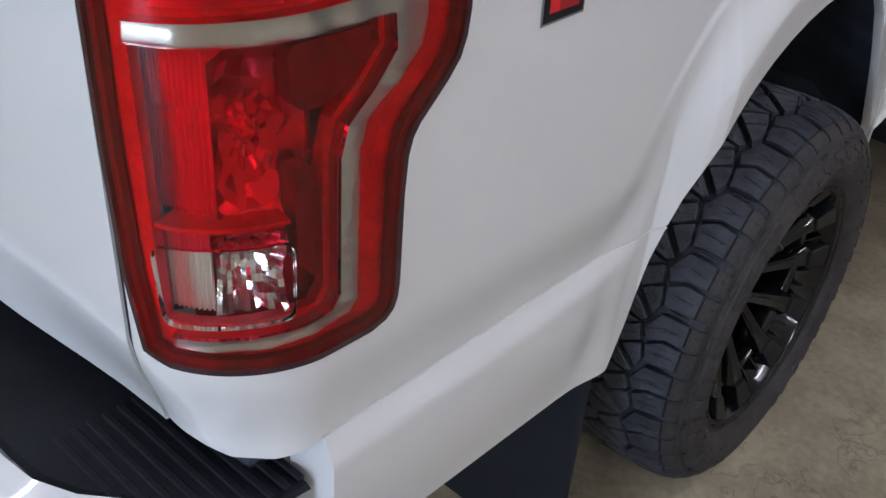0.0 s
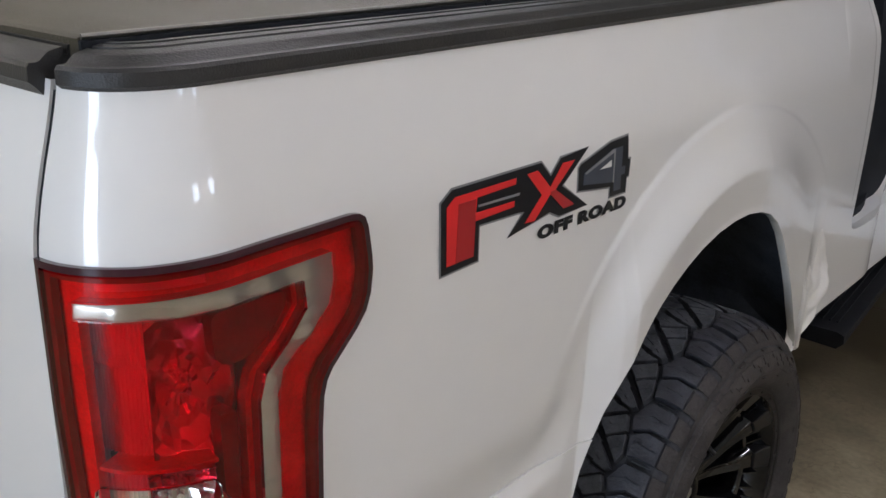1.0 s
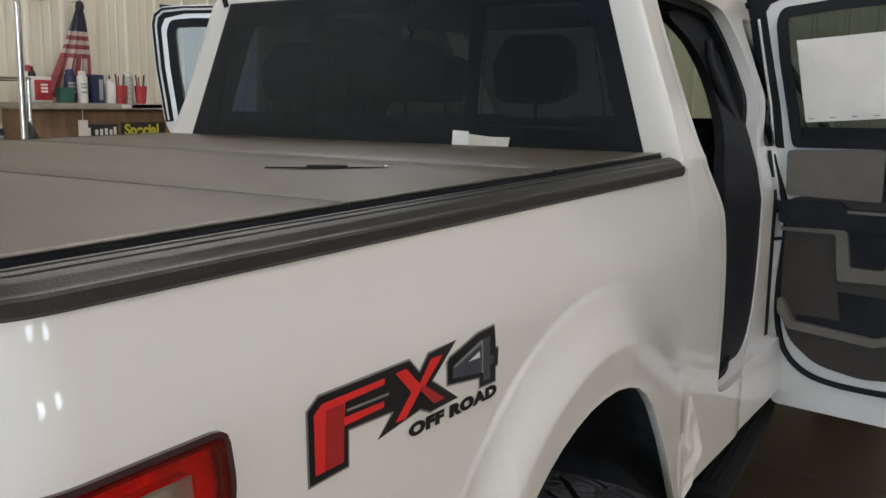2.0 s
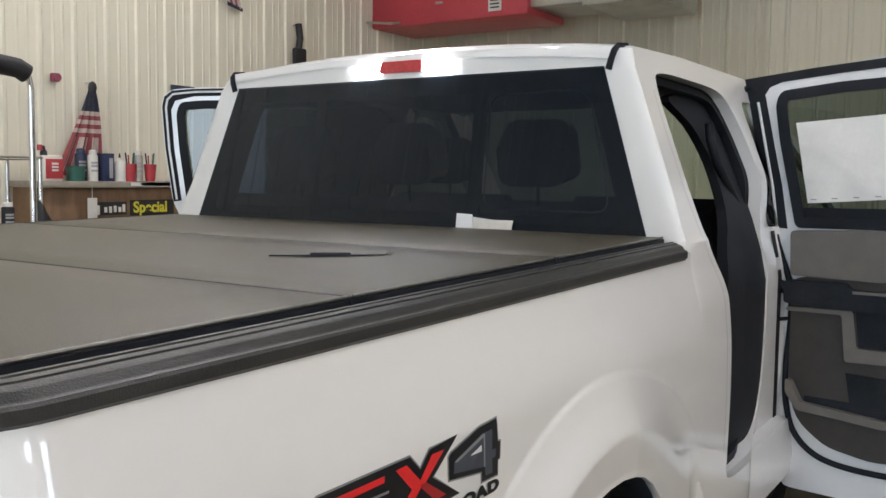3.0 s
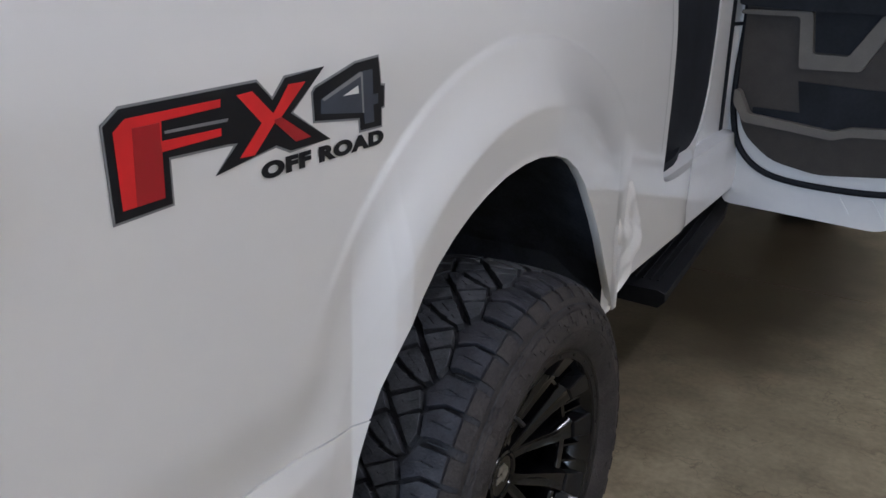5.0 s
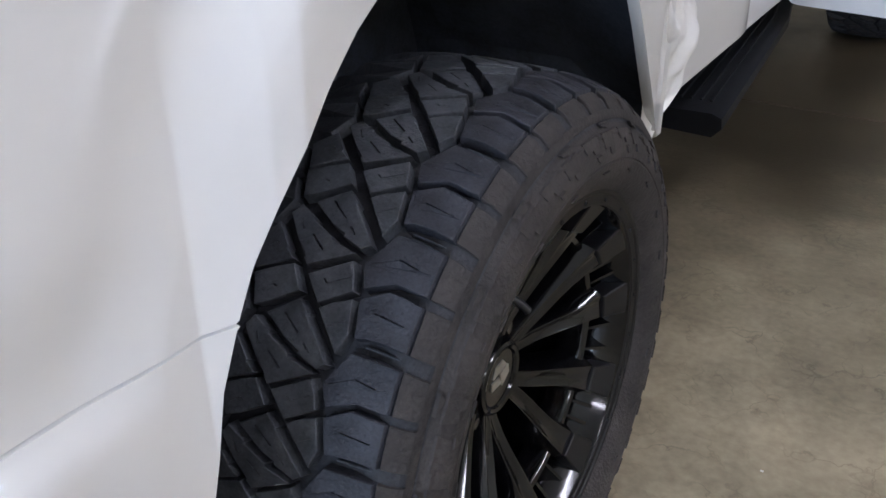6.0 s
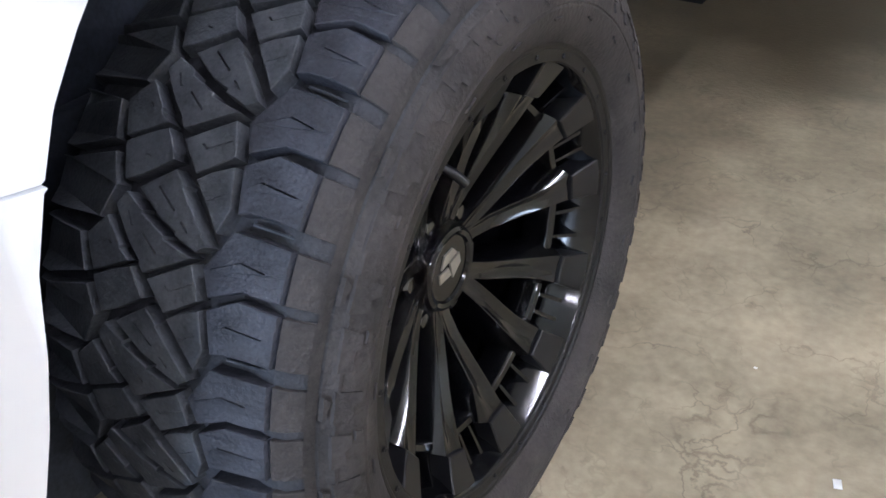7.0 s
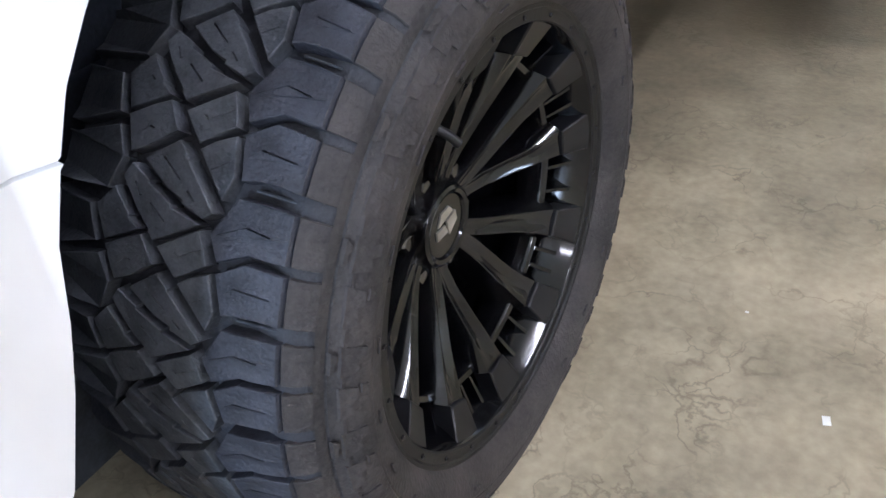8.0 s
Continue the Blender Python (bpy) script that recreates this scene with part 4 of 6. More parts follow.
def rim_at(x, y, flip, name="wheel_rim", detail=True):
    m = T0 @ Matrix.Translation((x, y, HUB_Z)) @ (Matrix.Rotation(math.pi, 4, "Z") if flip else Matrix())
    rim = part(name, rim_ring(), RIM, truck, "glossy black alloy rim with forked spokes", 30, m)
    rim.data.materials.append(RIM_LIP)
    for p in rim.data.polygons:
        p.material_index = 1 if p.center.x > -0.008 and math.hypot(p.center.y, p.center.z) > 0.2560 else 0
    arms = []
    for s in (1, -1):
        bm = spoke(s)
        bmesh.ops.recalc_face_normals(bm, faces=bm.faces)
        me = bpy.data.meshes.new("spoke")
        bm.to_mesh(me)
        bm.free()
        me.materials.append(RIM_FACE)
        me.materials.append(RIM_SPOKE)
        arms.append((me, RIM_FACE, "spoke"))
        bm = spoke_pad(s)
        bmesh.ops.recalc_face_normals(bm, faces=bm.faces)
        me = bpy.data.meshes.new("spoke_pad")
        bm.to_mesh(me)
        bm.free()
        me.materials.append(RIM_MATTE)
        arms.append((me, RIM_MATTE, "spoke_pad"))
    for k in range(6):
        t = Matrix.Rotation(radians(RIM_TURN + 60 * k), 4, "X")
        for me, mat, what in arms:
            link_mesh(what, me, mat, rim, angle=32 if what == "spoke" else 24, loc=t)
    # moulded pockets between the spoke ends
    for gap, half in ((0, 7.8), (30, 9.8)):
        web = lathe([(-0.085, 0.2015), (-0.052, 0.2025), (-0.0475, 0.2045), (-0.0445, 0.2105), (-0.0455, 0.2135), (-0.050, 0.2150), (-0.0615, 0.2165), (-0.0600, 0.2320), (-0.0590, 0.2445)], "x", 6, arc=(radians(-half), radians(half)))
        bmesh.ops.recalc_face_normals(web, faces=web.faces)
        me = bpy.data.meshes.new("pocket")
        web.to_mesh(me)
        web.free()
        for k in range(6):
            link_mesh("pocket", me, RIM_SPOKE, rim, angle=24, loc=Matrix.Rotation(radians(RIM_TURN + gap + 60 * k), 4, "X"))
    for half in (3.2, 4.6):
        for q in (-1, 1):
            rib = bmesh.new()
            t = math.tan(radians(half)) * q
            prism([(0.2110, 0.2110 * t - 0.0024), (0.2530, 0.2530 * t - 0.0030), (0.2530, 0.2530 * t + 0.0030), (0.2110, 0.2110 * t + 0.0024)], lambda p, w, h: (-0.066 + (p - 0.211) * 0.62 + h, p, w), 0.021, rib, 0.0016)
            bmesh.ops.recalc_face_normals(rib, faces=rib.faces)
            me = bpy.data.meshes.new("pocket_rib")
            rib.to_mesh(me)
            rib.free()
            for k in range(6):
                link_mesh("pocket_rib", me, RIM_SPOKE, rim, angle=24, loc=Matrix.Rotation(radians(RIM_TURN + (0 if half < 4 else 30) + 60 * k), 4, "X"))
    hub = lathe([(-0.15, 0.088), (-0.116, 0.090), (-0.108, 0.086), (-0.106, 0.062), (-0.100, 0.058), (-0.088, 0.0555), (-0.081, 0.052), (-0.0785, 0.048), (-0.0800, 0.043), (-0.0835, 0.0405), (-0.0840, 0.0)], "x", 40)
    part("centre_cap", hub, RIM, rim, "glossy black centre cap with a metal badge", 30)
    if not detail:
        part("barrel_back", lathe([(-0.16, 0.23), (-0.155, 0.0)], "x", 32), LINER, rim)
        return rim
    part("barrel_back", lathe([(-0.19, 0.236), (-0.185, 0.13), (-0.15, 0.125), (-0.15, 0.0)], "x", 48), LINER, rim)
    bm = bmesh.new()
    for poly in ([(-0.030, -0.012), (0.002, -0.012), (-0.004, 0.004), (-0.030, 0.004)], [(0.006, -0.020), (0.031, -0.004), (0.028, 0.014), (0.0, 0.010)], [(-0.024, 0.010), (0.022, 0.018), (0.010, 0.032), (-0.014, 0.030)]):
        prism(poly, lambda a, b, h: (-0.084 + h, a * 0.78, b * 0.78), 0.0026, bm, 0.0006)
    part("badge", bm, BADGE, rim, "small pale metal badge shapes")
    nut = lathe([(-0.115, 0.0130), (-0.092, 0.0125), (-0.088, 0.009), (-0.087, 0.0)], "x", 6)
    nm = bpy.data.meshes.new("lug_nut")
    bmesh.ops.recalc_face_normals(nut, faces=nut.faces)
    nut.to_mesh(nm)
    nut.free()
    for k in range(6):
        a = radians(RIM_TURN + 30 + 60 * k)
        link_mesh("lug_nut", nm, CHROME_DARK, rim, angle=20, loc=Matrix.Translation((-0.004, 0.068 * math.cos(a), 0.068 * math.sin(a))))
    bolt = lathe([(-0.001, 0.0034), (0.0012, 0.0032), (0.0018, 0.0022), (0.0010, 0.0014), (0.0010, 0.0)], "x", 6)
    bmx = bpy.data.meshes.new("rim_bolt")
    bmesh.ops.recalc_face_normals(bolt, faces=bolt.faces)
    bolt.to_mesh(bmx)
    bolt.free()
    for k in range(24):
        a = radians(k * 15 + 4)
        link_mesh("rim_bolt", bmx, RIM_MATTE, rim, angle=20, loc=Matrix.Translation((0.002, 0.2640 * math.cos(a), 0.2640 * math.sin(a))))
    a = radians(118)
    part("valve_stem", tube([(-0.02, 0.235 * math.cos(a), 0.235 * math.sin(a)), (-0.004, 0.226 * math.cos(a), 0.226 * math.sin(a)), (0.004, 0.213 * math.cos(a), 0.213 * math.sin(a))], 0.005), RIM_MATTE, rim)
    return rim


rim_at(XR, HUB_Y, False)
simple_tyre("tyre", -XR, HUB_Y, True)
rim_at(-XR, HUB_Y, True, detail=False)
simple_tyre("tyre", XR, FRONT_Y, False)
rim_at(XR, FRONT_Y, False, detail=False)
simple_tyre("tyre", -XR, FRONT_Y, True)
rim_at(-XR, FRONT_Y, True, detail=False)

# wheel wells
for y in (HUB_Y, FRONT_Y):
    for s in (1, -1):
        bm = lathe([(-0.052, 0.52), (-0.46, 0.52), (-0.46, 0.0)], "x", 30, centre=(1.0, y - 0.03, 0.56), arc=(radians(-8), radians(188)))
        if s < 0:
            bmesh.ops.scale(bm, vec=(-1, 1, 1), verts=bm.verts)
        tpart("wheel_well", bm, LINER)
# added dark panels that hide the too bright floor behind the tyres
for s in (1, -1):
    tpart("splash_shield", box(s * 0.60 - 0.01, 0.62, 0.12, s * 0.60 + 0.01, 1.85, 0.62, 0.004), LINER)
# size is made up: it covers lit floor beside the tyre
for s in (1, -1):
    tpart("mud_flap", box(min(s * 0.52, s * 0.978), 0.676, 0.07, max(s * 0.52, s * 0.978), 0.690, 0.58, 0.004), RUBBER_SEAL, "black rubber mud flap behind the wheel")
# unseen, added so that less light reaches the floor under the truck
tpart("underbody", box(-0.80, 1.95, 0.40, 0.80, 5.4, 0.60, 0.03), LINER, "plain unseen underbody block between the frame rails")
tpart("axle", tube([(-0.85, HUB_Y, HUB_Z), (0.85, HUB_Y, HUB_Z)], 0.045, 16), LINER)
for s in (1, -1):
    tpart("frame_rail", box(s * 0.46 - 0.04, 0.05, 0.60, s * 0.46 + 0.04, 5.5, 0.74, 0.01), LINER)

# ---- sheets cut to an outline on a curved face ----


def patch(outer, place, holes=(), step=(0.02, 0.04), skirt=0.0, lift=0.0):
    """The area inside outer (less holes), cut fine, carried to place(a, b, lift), with its edges turned in by skirt."""
    loops = [list(outer)] + [list(h) for h in holes]
    pts = [p for l in loops for p in l]
    bm = bmesh.new()
    vs = [bm.verts.new((p[0], p[1], 0)) for p in pts]
    for t in geometry.tessellate_polygon([[Vector((*p, 0)) for p in l] for l in loops]):
        try:
            bm.faces.new([vs[i] for i in t])
        except ValueError:
            pass
    for axis, d in ((0, step[0]), (1, step[1])):
        if not d:
            continue
        lo, hi = min(p[axis] for p in pts), max(p[axis] for p in pts)
        k = math.floor(lo / d) + 1
        while k * d < hi:
            co = [0, 0, 0]
            co[axis] = k * d
            no = [0, 0, 0]
            no[axis] = 1
            bmesh.ops.bisect_plane(bm, geom=bm.verts[:] + bm.edges[:] + bm.faces[:], plane_co=co, plane_no=no, dist=1e-6)
            k += 1
    rim = [e for e in bm.edges if len(e.link_faces) == 1]
    flat = {v: (v.co.x, v.co.y) for v in bm.verts}
    for v in bm.verts:
        v.co = place(*flat[v], lift)
    if skirt:
        down = {}
        for e in rim:
            for v in e.verts:
                if v not in down:
                    down[v] = bm.verts.new(place(*flat[v], lift - skirt))
        for e in rim:
            a, b = e.verts
            bm.faces.new((a, b, down[b], down[a]))
    return bm


# ---- tail lamp ----


def on_lamp(c, z, h):
    x, y, nx, ny = plan(c)
    return x + nx * h, y + ny * h, z


BAND = [(-0.043, 1.229), (0.048, 1.233), (0.218, 1.2375), (0.2225, 1.234), (0.2245, 1.206), (0.219, 1.181), (0.189, 1.153), (0.156, 1.129), (0.147, 1.103), (0.147, 0.952), (0.137, 0.938), (0.073, 0.934), (-0.03, 0.937), (-0.03, 0.951), (0.085, 0.950), (0.113, 0.954), (0.123, 0.968), (0.123, 1.105), (0.131, 1.132), (0.161, 1.158), (0.185, 1.186), (0.182, 1.2155), (0.05, 1.2135), (-0.043, 1.212)]
CLEAR = rounded([(-0.039, 1.043), (0.076, 1.042), (0.076, 0.963), (-0.034, 0.964)], 0.012, 3)
INNER = [(-0.050, 1.206), (0.176, 1.210), (0.179, 1.188), (0.154, 1.160), (0.124, 1.134), (0.116, 1.106), (0.116, 0.972), (0.105, 0.958), (-0.045, 0.957)]


def tail_lamp():
    lamp_ob = tpart("tail_lamp", patch(shrunk(LAMP, 0.0), on_lamp, [shrunk(LAMP, 0.0070)], (0.008, 0.03), 0.011, 0.0045), LAMP_RIM, "red and clear plastic tail lamp wrapping the rear corner", 40)
    def sub(name, bm, mat, label="", angle=40):
        return part(name, bm, mat, lamp_ob, label, angle)
    sub("housing", patch(shrunk(LAMP, 0.004), on_lamp, (), (0.014, 0.05), 0.0, -0.060), RED_HOUSING)
    # red lens: outer field, and inner field without the clear window
    outer = shrunk(LAMP, 0.008)
    sub("red_lens", patch(outer, on_lamp, [BAND, CLEAR], (0.012, 0.05), 0.004, 0.006), LENS_RED, "glossy red outer lens")
    sub("inner_bezel", patch(shrunk(LAMP, 0.0005), on_lamp, [INNER], (0.014, 0.05), 0.012, -0.010), RED_HOUSING, "red inner bezel")
    sub("lens_border", patch(shrunk(LAMP, 0.004), on_lamp, [shrunk(LAMP, 0.0150)], (0.014, 0.05), 0.008, 0.0005), RED_EDGE, "dark maroon border behind the lens")
    sub("light_band", patch(BAND, lambda c, z, h: on_lamp(c, z, h + 0.0011 * math.cos(c * 130) + 0.0007 * math.cos(z * 310)), (), (0.005, 0.008), 0.012, 0.0015), SILVER_SATIN, "pale silver light band")
    sub("band_lens", patch(BAND, on_lamp, (), (0.012, 0.05), 0.0, 0.0062), LENS_CLEAR, "clear lens strip")
    # main reflector: fluted part, bowl, and pockets
    def flute(c, z):
        k = 0.45 + 0.55 * smooth(1.148, 1.143, z)
        h = -0.043 + 0.0042 * k * abs(math.sin((c + 0.05) * math.pi / 0.0068)) + 0.012 * smooth(1.19, 1.21, z) + 0.006 * smooth(1.146, 1.150, z)
        return on_lamp(c, z, h)
    sub("fluted_reflector", grid(flute, np.linspace(-0.081, 0.0132, 200), np.linspace(1.052, 1.205, 50)), REFLECTOR_SOFT, "fluted reflector", 60)
    def facet(i, j):
        # rings of small mirrors in a shallow bowl, each row turned a little
        q = radians(15.0 * j + 5.0 * (i % 3) + 4.0 * math.sin(i * 1.9 + j * 2.3))
        d = 0.008 + 0.0098 * i
        c, z = 0.055 + d * math.cos(q), 1.118 + 1.15 * d * math.sin(q)
        c, z = min(0.118, max(0.0135, c)), min(1.206, max(1.046, z))
        tilt = 0.0020 * math.sin(i * 2.4 + j * 3.7) + 0.0022 * noise.noise((i * 0.9, j * 0.7, 3.7))
        return on_lamp(c, z, min(-0.052 + 4.0 * d * d, -0.028) + tilt)
    sub("bowl_reflector", grid(facet, range(11), range(25)), REFLECTOR_RED, "faceted bowl reflector", 12)
    b = lathe([(0.0, 0.010), (0.012, 0.0095), (0.022, 0.006), (0.025, 0.0)], "z", 14)
    x, y, nx, ny = plan(0.052)
    bmesh.ops.transform(b, matrix=Matrix.Translation((x - nx * 0.055, y - ny * 0.055, 1.125)) @ Vector((nx, ny, 0)).to_track_quat("Z", "Y").to_matrix().to_4x4(), verts=b.verts)
    sub("bulb", b, SILVER, "lamp bulb")
    # flat dark red sheets almost level with the bezel, not hollowed out
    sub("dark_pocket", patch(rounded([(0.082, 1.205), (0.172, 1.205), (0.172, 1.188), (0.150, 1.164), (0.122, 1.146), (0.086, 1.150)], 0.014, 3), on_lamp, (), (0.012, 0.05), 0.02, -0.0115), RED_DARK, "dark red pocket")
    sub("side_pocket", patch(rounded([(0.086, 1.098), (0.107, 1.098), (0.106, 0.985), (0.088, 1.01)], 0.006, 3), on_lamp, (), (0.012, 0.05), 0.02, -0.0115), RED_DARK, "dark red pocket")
    sub("divider", patch([(-0.046, 1.0525), (0.082, 1.0520), (0.082, 1.0480), (-0.046, 1.0485)], on_lamp, (), (0.012, 0.05), 0.03, -0.012), RED_HOUSING)
    def grain(i, j):
        return on_lamp(-0.022 + 0.0024 * i, 1.2395 + 0.0022 * j + 0.00003 * i, -0.0035 + 0.0016 * ((i + j) % 2))
    sub("marker_grain", grid(grain, range(42), range(7)), REFLECTOR_SOFT, "grained reflex strip", 5)
    # reversing lamp behind the clear window
    def rev(c, z):
        d = math.hypot(c - 0.035, z - 1.0)
        h = -0.046 + 12 * d * d
        if c < 0.005:
            h = -0.030 + 0.004 * abs(math.sin((c + 0.05) * math.pi / 0.0062))
        f = 0.008 * noise.noise((c * 110, z * 90, 7.0))
        return on_lamp(c, z, min(h, -0.010) + (f if c > 0.005 else 0))
    sub("reversing_flutes", grid(rev, list(np.linspace(-0.072, 0.0045, 130)), np.linspace(0.960, 1.046, 14)), REFLECTOR_WARM, "fluted part of the reversing lamp", 40)
    sub("reversing_reflector", grid(rev, list(np.linspace(0.0052, 0.078, 13)), np.linspace(0.960, 1.046, 14)), SILVER, "bright faceted reversing lamp reflector", 16)
    sub("reversing_lens", patch(CLEAR, on_lamp, (), (0.012, 0.05), 0.006, 0.0075), LENS_CLEAR, "clear reversing lamp lens")
    return lamp_ob


lamp_r = tail_lamp()
# white return of the sheet round the lamp
tpart("lamp_surround", patch([(max(c, C0), z) for c, z in shrunk(LAMP, -0.012)], lambda c, z, h: side_point(c, z, h), [shrunk(LAMP, 0.0015)], (0.012, 0.01), 0.0, -0.0012), PAINT)
# the red lens leaves the clear window open
lamp_l = mirrored(lamp_r, "tail_lamp", truck)
lamp_l.matrix_basis = T0
for ch in lamp_r.children:
    mirrored(ch, ch.name.split(".")[0], lamp_l)

# ---- decal ----
decal = thing("side_decal", "red black and grey off-road lettering decal on the white bed side", "decal", (1.0, 0.6, 1.22))
DM = Matrix.Translation((-1.0, -0.6, -1.22))
DEC = {
    "outline": (DECAL_GREY, 0.0012, shrunk([(0.3878, 1.2506), (0.4083, 1.264), (0.5867, 1.2656), (0.6087, 1.2441), (0.6303, 1.2645), (0.6991, 1.2679), (0.6396, 1.2241), (0.7057, 1.1832), (0.6344, 1.181), (0.6113, 1.1912), (0.5194, 1.178), (0.55, 1.2046), (0.5403, 1.2058), (0.4618, 1.2076), (0.462, 1.1621), (0.391, 1.1594)], -0.0012)),
    "black_field": (DECAL_BLACK, 0.0018, shrunk([(0.3878, 1.2506), (0.4083, 1.264), (0.5867, 1.2656), (0.6087, 1.2441), (0.6303, 1.2645), (0.6991, 1.2679), (0.6396, 1.2241), (0.7057, 1.1832), (0.6344, 1.181), (0.6113, 1.1912), (0.5194, 1.178), (0.55, 1.2046), (0.5403, 1.2058), (0.4618, 1.2076), (0.462, 1.1621), (0.391, 1.1594)], 0.0014)),
    "red_letter": (DECAL_RED, 0.0024, [(0.3988, 1.2434), (0.4132, 1.2535), (0.5318, 1.2544), (0.5307, 1.2465), (0.4542, 1.2448), (0.4529, 1.2261), (0.53, 1.2253), (0.5299, 1.2175), (0.452, 1.2158), (0.4511, 1.1715), (0.4014, 1.1705)]),
    "deep_red_face": (DECAL_DEEP, 0.0028, [(0.4198, 1.2437), (0.4515, 1.2438), (0.4512, 1.2259), (0.452, 1.2158), (0.4511, 1.1715), (0.4174, 1.1712)]),
    "slot_line": (DECAL_GREY, 0.0026, [(0.4568, 1.2351), (0.5242, 1.2342), (0.5408, 1.2337), (0.5389, 1.2306), (0.5237, 1.2309), (0.4572, 1.2323)]),
    "red_cross": (DECAL_RED, 0.0024, [(0.5545, 1.2548), (0.5777, 1.2559), (0.6083, 1.228), (0.6349, 1.2558), (0.6635, 1.2555), (0.6208, 1.2223), (0.6693, 1.1923), (0.6431, 1.1913), (0.6098, 1.218), (0.5765, 1.1885), (0.5545, 1.1897), (0.5897, 1.2209)]),
    "cross_shade": (DECAL_DEEP, 0.0028, [(0.6098, 1.2215), (0.6208, 1.2223), (0.6693, 1.1923), (0.6431, 1.1913), (0.6098, 1.218)]),
    "numeral_outline": (DECAL_GREY, 0.0012, shrunk([(0.6749, 1.2412), (0.6803, 1.2468), (0.7574, 1.2664), (0.8062, 1.2692), (0.8096, 1.2338), (0.8176, 1.2324), (0.8167, 1.2046), (0.8107, 1.2036), (0.8109, 1.1806), (0.7643, 1.1812), (0.763, 1.1971), (0.6771, 1.2072)], -0.0012)),
    "numeral": (DECAL_BLACK, 0.0018, shrunk([(0.6749, 1.2412), (0.6803, 1.2468), (0.7574, 1.2664), (0.8062, 1.2692), (0.8096, 1.2338), (0.8176, 1.2324), (0.8167, 1.2046), (0.8107, 1.2036), (0.8109, 1.1806), (0.7643, 1.1812), (0.763, 1.1971), (0.6771, 1.2072)], 0.0014)),
    "numeral_face": (DECAL_SLATE, 0.0024, [(0.6896, 1.2314), (0.7629, 1.2542), (0.7907, 1.2546), (0.7914, 1.2235), (0.8022, 1.2232), (0.8018, 1.2113), (0.7917, 1.2108), (0.7934, 1.1891), (0.7735, 1.1898), (0.7719, 1.2037), (0.689, 1.215)]),
    "numeral_line": (DECAL_GREY, 0.0028, [(0.6909, 1.2319), (0.7643, 1.254), (0.7697, 1.2531), (0.7719, 1.2037), (0.7690, 1.2040), (0.7660, 1.2490), (0.6950, 1.2290)]),
    "numeral_gap": (PAINT, 0.0029, [(0.7306, 1.2299), (0.76, 1.2385), (0.7615, 1.229)]),
}
for k, (mat, lift, poly) in DEC.items():
    part(k, patch(poly, lambda c, z, h: side_point(c, z, h), (), (0.03, 0.02), 0.0004, lift), mat, decal, loc=DM, angle=60)
cu = bpy.data.curves.new("lettering", "FONT")
cu.body, cu.size, cu.space_character, cu.space_word, cu.extrude, cu.offset = "OFF ROAD", 0.0232, 1.14, 0.85, 0.0002, 0.0016
tx = new("lettering_curve", cu)
bpy.context.view_layer.update()
me = bpy.data.meshes.new_from_object(tx.evaluated_get(bpy.context.evaluated_depsgraph_get()))
bpy.data.objects.remove(tx)
xs = [v.co.x for v in me.vertices]
w0, w1 = min(xs), max(xs)
for v in me.vertices:
    a, b = v.co.x, v.co.y
    v.co = side_point(0.586 + (a - w0) / (w1 - w0) * 0.228, 1.1600 + b * 0.98, 0.0018 + v.co.z)
link_mesh("lettering", me, DECAL_BLACK, decal, "black block capitals", 0, DM)

# ---- bumper ----
bump_sec = [(-0.168, 0.52), (-0.175, 0.60), (-0.172, 0.70), (-0.160, 0.718), (-0.125, 0.724), (-0.118, 0.712), (0.05, 0.706), (0.06, 0.60), (0.05, 0.50)]


def bump_frame(x):
    k = smooth(0.70, 0.98, abs(x))
    return lambda a, b: (x, a + 0.13 * k * k * (a < 0.0) * 1.0 + 0.02, b)


tpart("rear_bumper", sweep(bump_sec, [bump_frame(x) for x in np.linspace(-0.98, 0.98, 41)]), PAINT, "white painted rear bumper with a black step pad", 30)
pad, pad_ribs = bmesh.new(), []
sweep([(-0.118, 0.712), (-0.112, 0.719), (0.085, 0.713), (0.09, 0.70)], [bump_frame(x) for x in np.linspace(-0.975, 0.975, 41)], pad)
for k in range(9):
    y = -0.095 + 0.019 * k
    for x0, x1 in ((0.74, 0.97), (-0.97, -0.74)):
        pad_ribs.append(box(x0, y + 0.04, 0.714, x1, y + 0.049, 0.7202, 0.0015, seg=1))
step = tpart("step_pad", pad, TRIM_BLACK, "ribbed black plastic step pad", 30)
for r in pad_ribs:
    part("pad_rib", r, TRIM_BLACK, step)
tpart("valance", box(-0.92, 0.07, 0.42, 0.92, 0.12, 0.76, 0.01), LINER)

# ---- cab ----


def flowing(poly, n=5):
    """A smooth closed curve through the points."""
    out = []
    m = len(poly)
    for i in range(m):
        p0, p1, p2, p3 = (Vector(poly[(i + k - 1) % m]) for k in range(4))
        for k in range(n):
            t = k / n
            out.append(tuple(0.5 * (2 * p1 + (p2 - p0) * t + (2 * p0 - 5 * p1 + 4 * p2 - p3) * t * t + (3 * p1 - p0 - 3 * p2 + p3) * t ** 3)))
    return out



def cab_x(z):
    return 0.970 - 0.040 * smooth(1.30, 1.50, z) - 0.38 * max(0.0, z - 1.47)


def on_cab(y, z, h):
    x = cab_x(z) + h
    x -= 0.012 * (1 - smooth(1.78, 1.84, y)) * (z < 1.5)
    # between the doors the body lies deeper, by the thickness of a door
    x -= 0.066 * smooth(2.30, 2.68, y) * (1 - smooth(1.42, 1.66, z)) * (1 - smooth(2.93, 2.96, y))
    return (x, y, z)


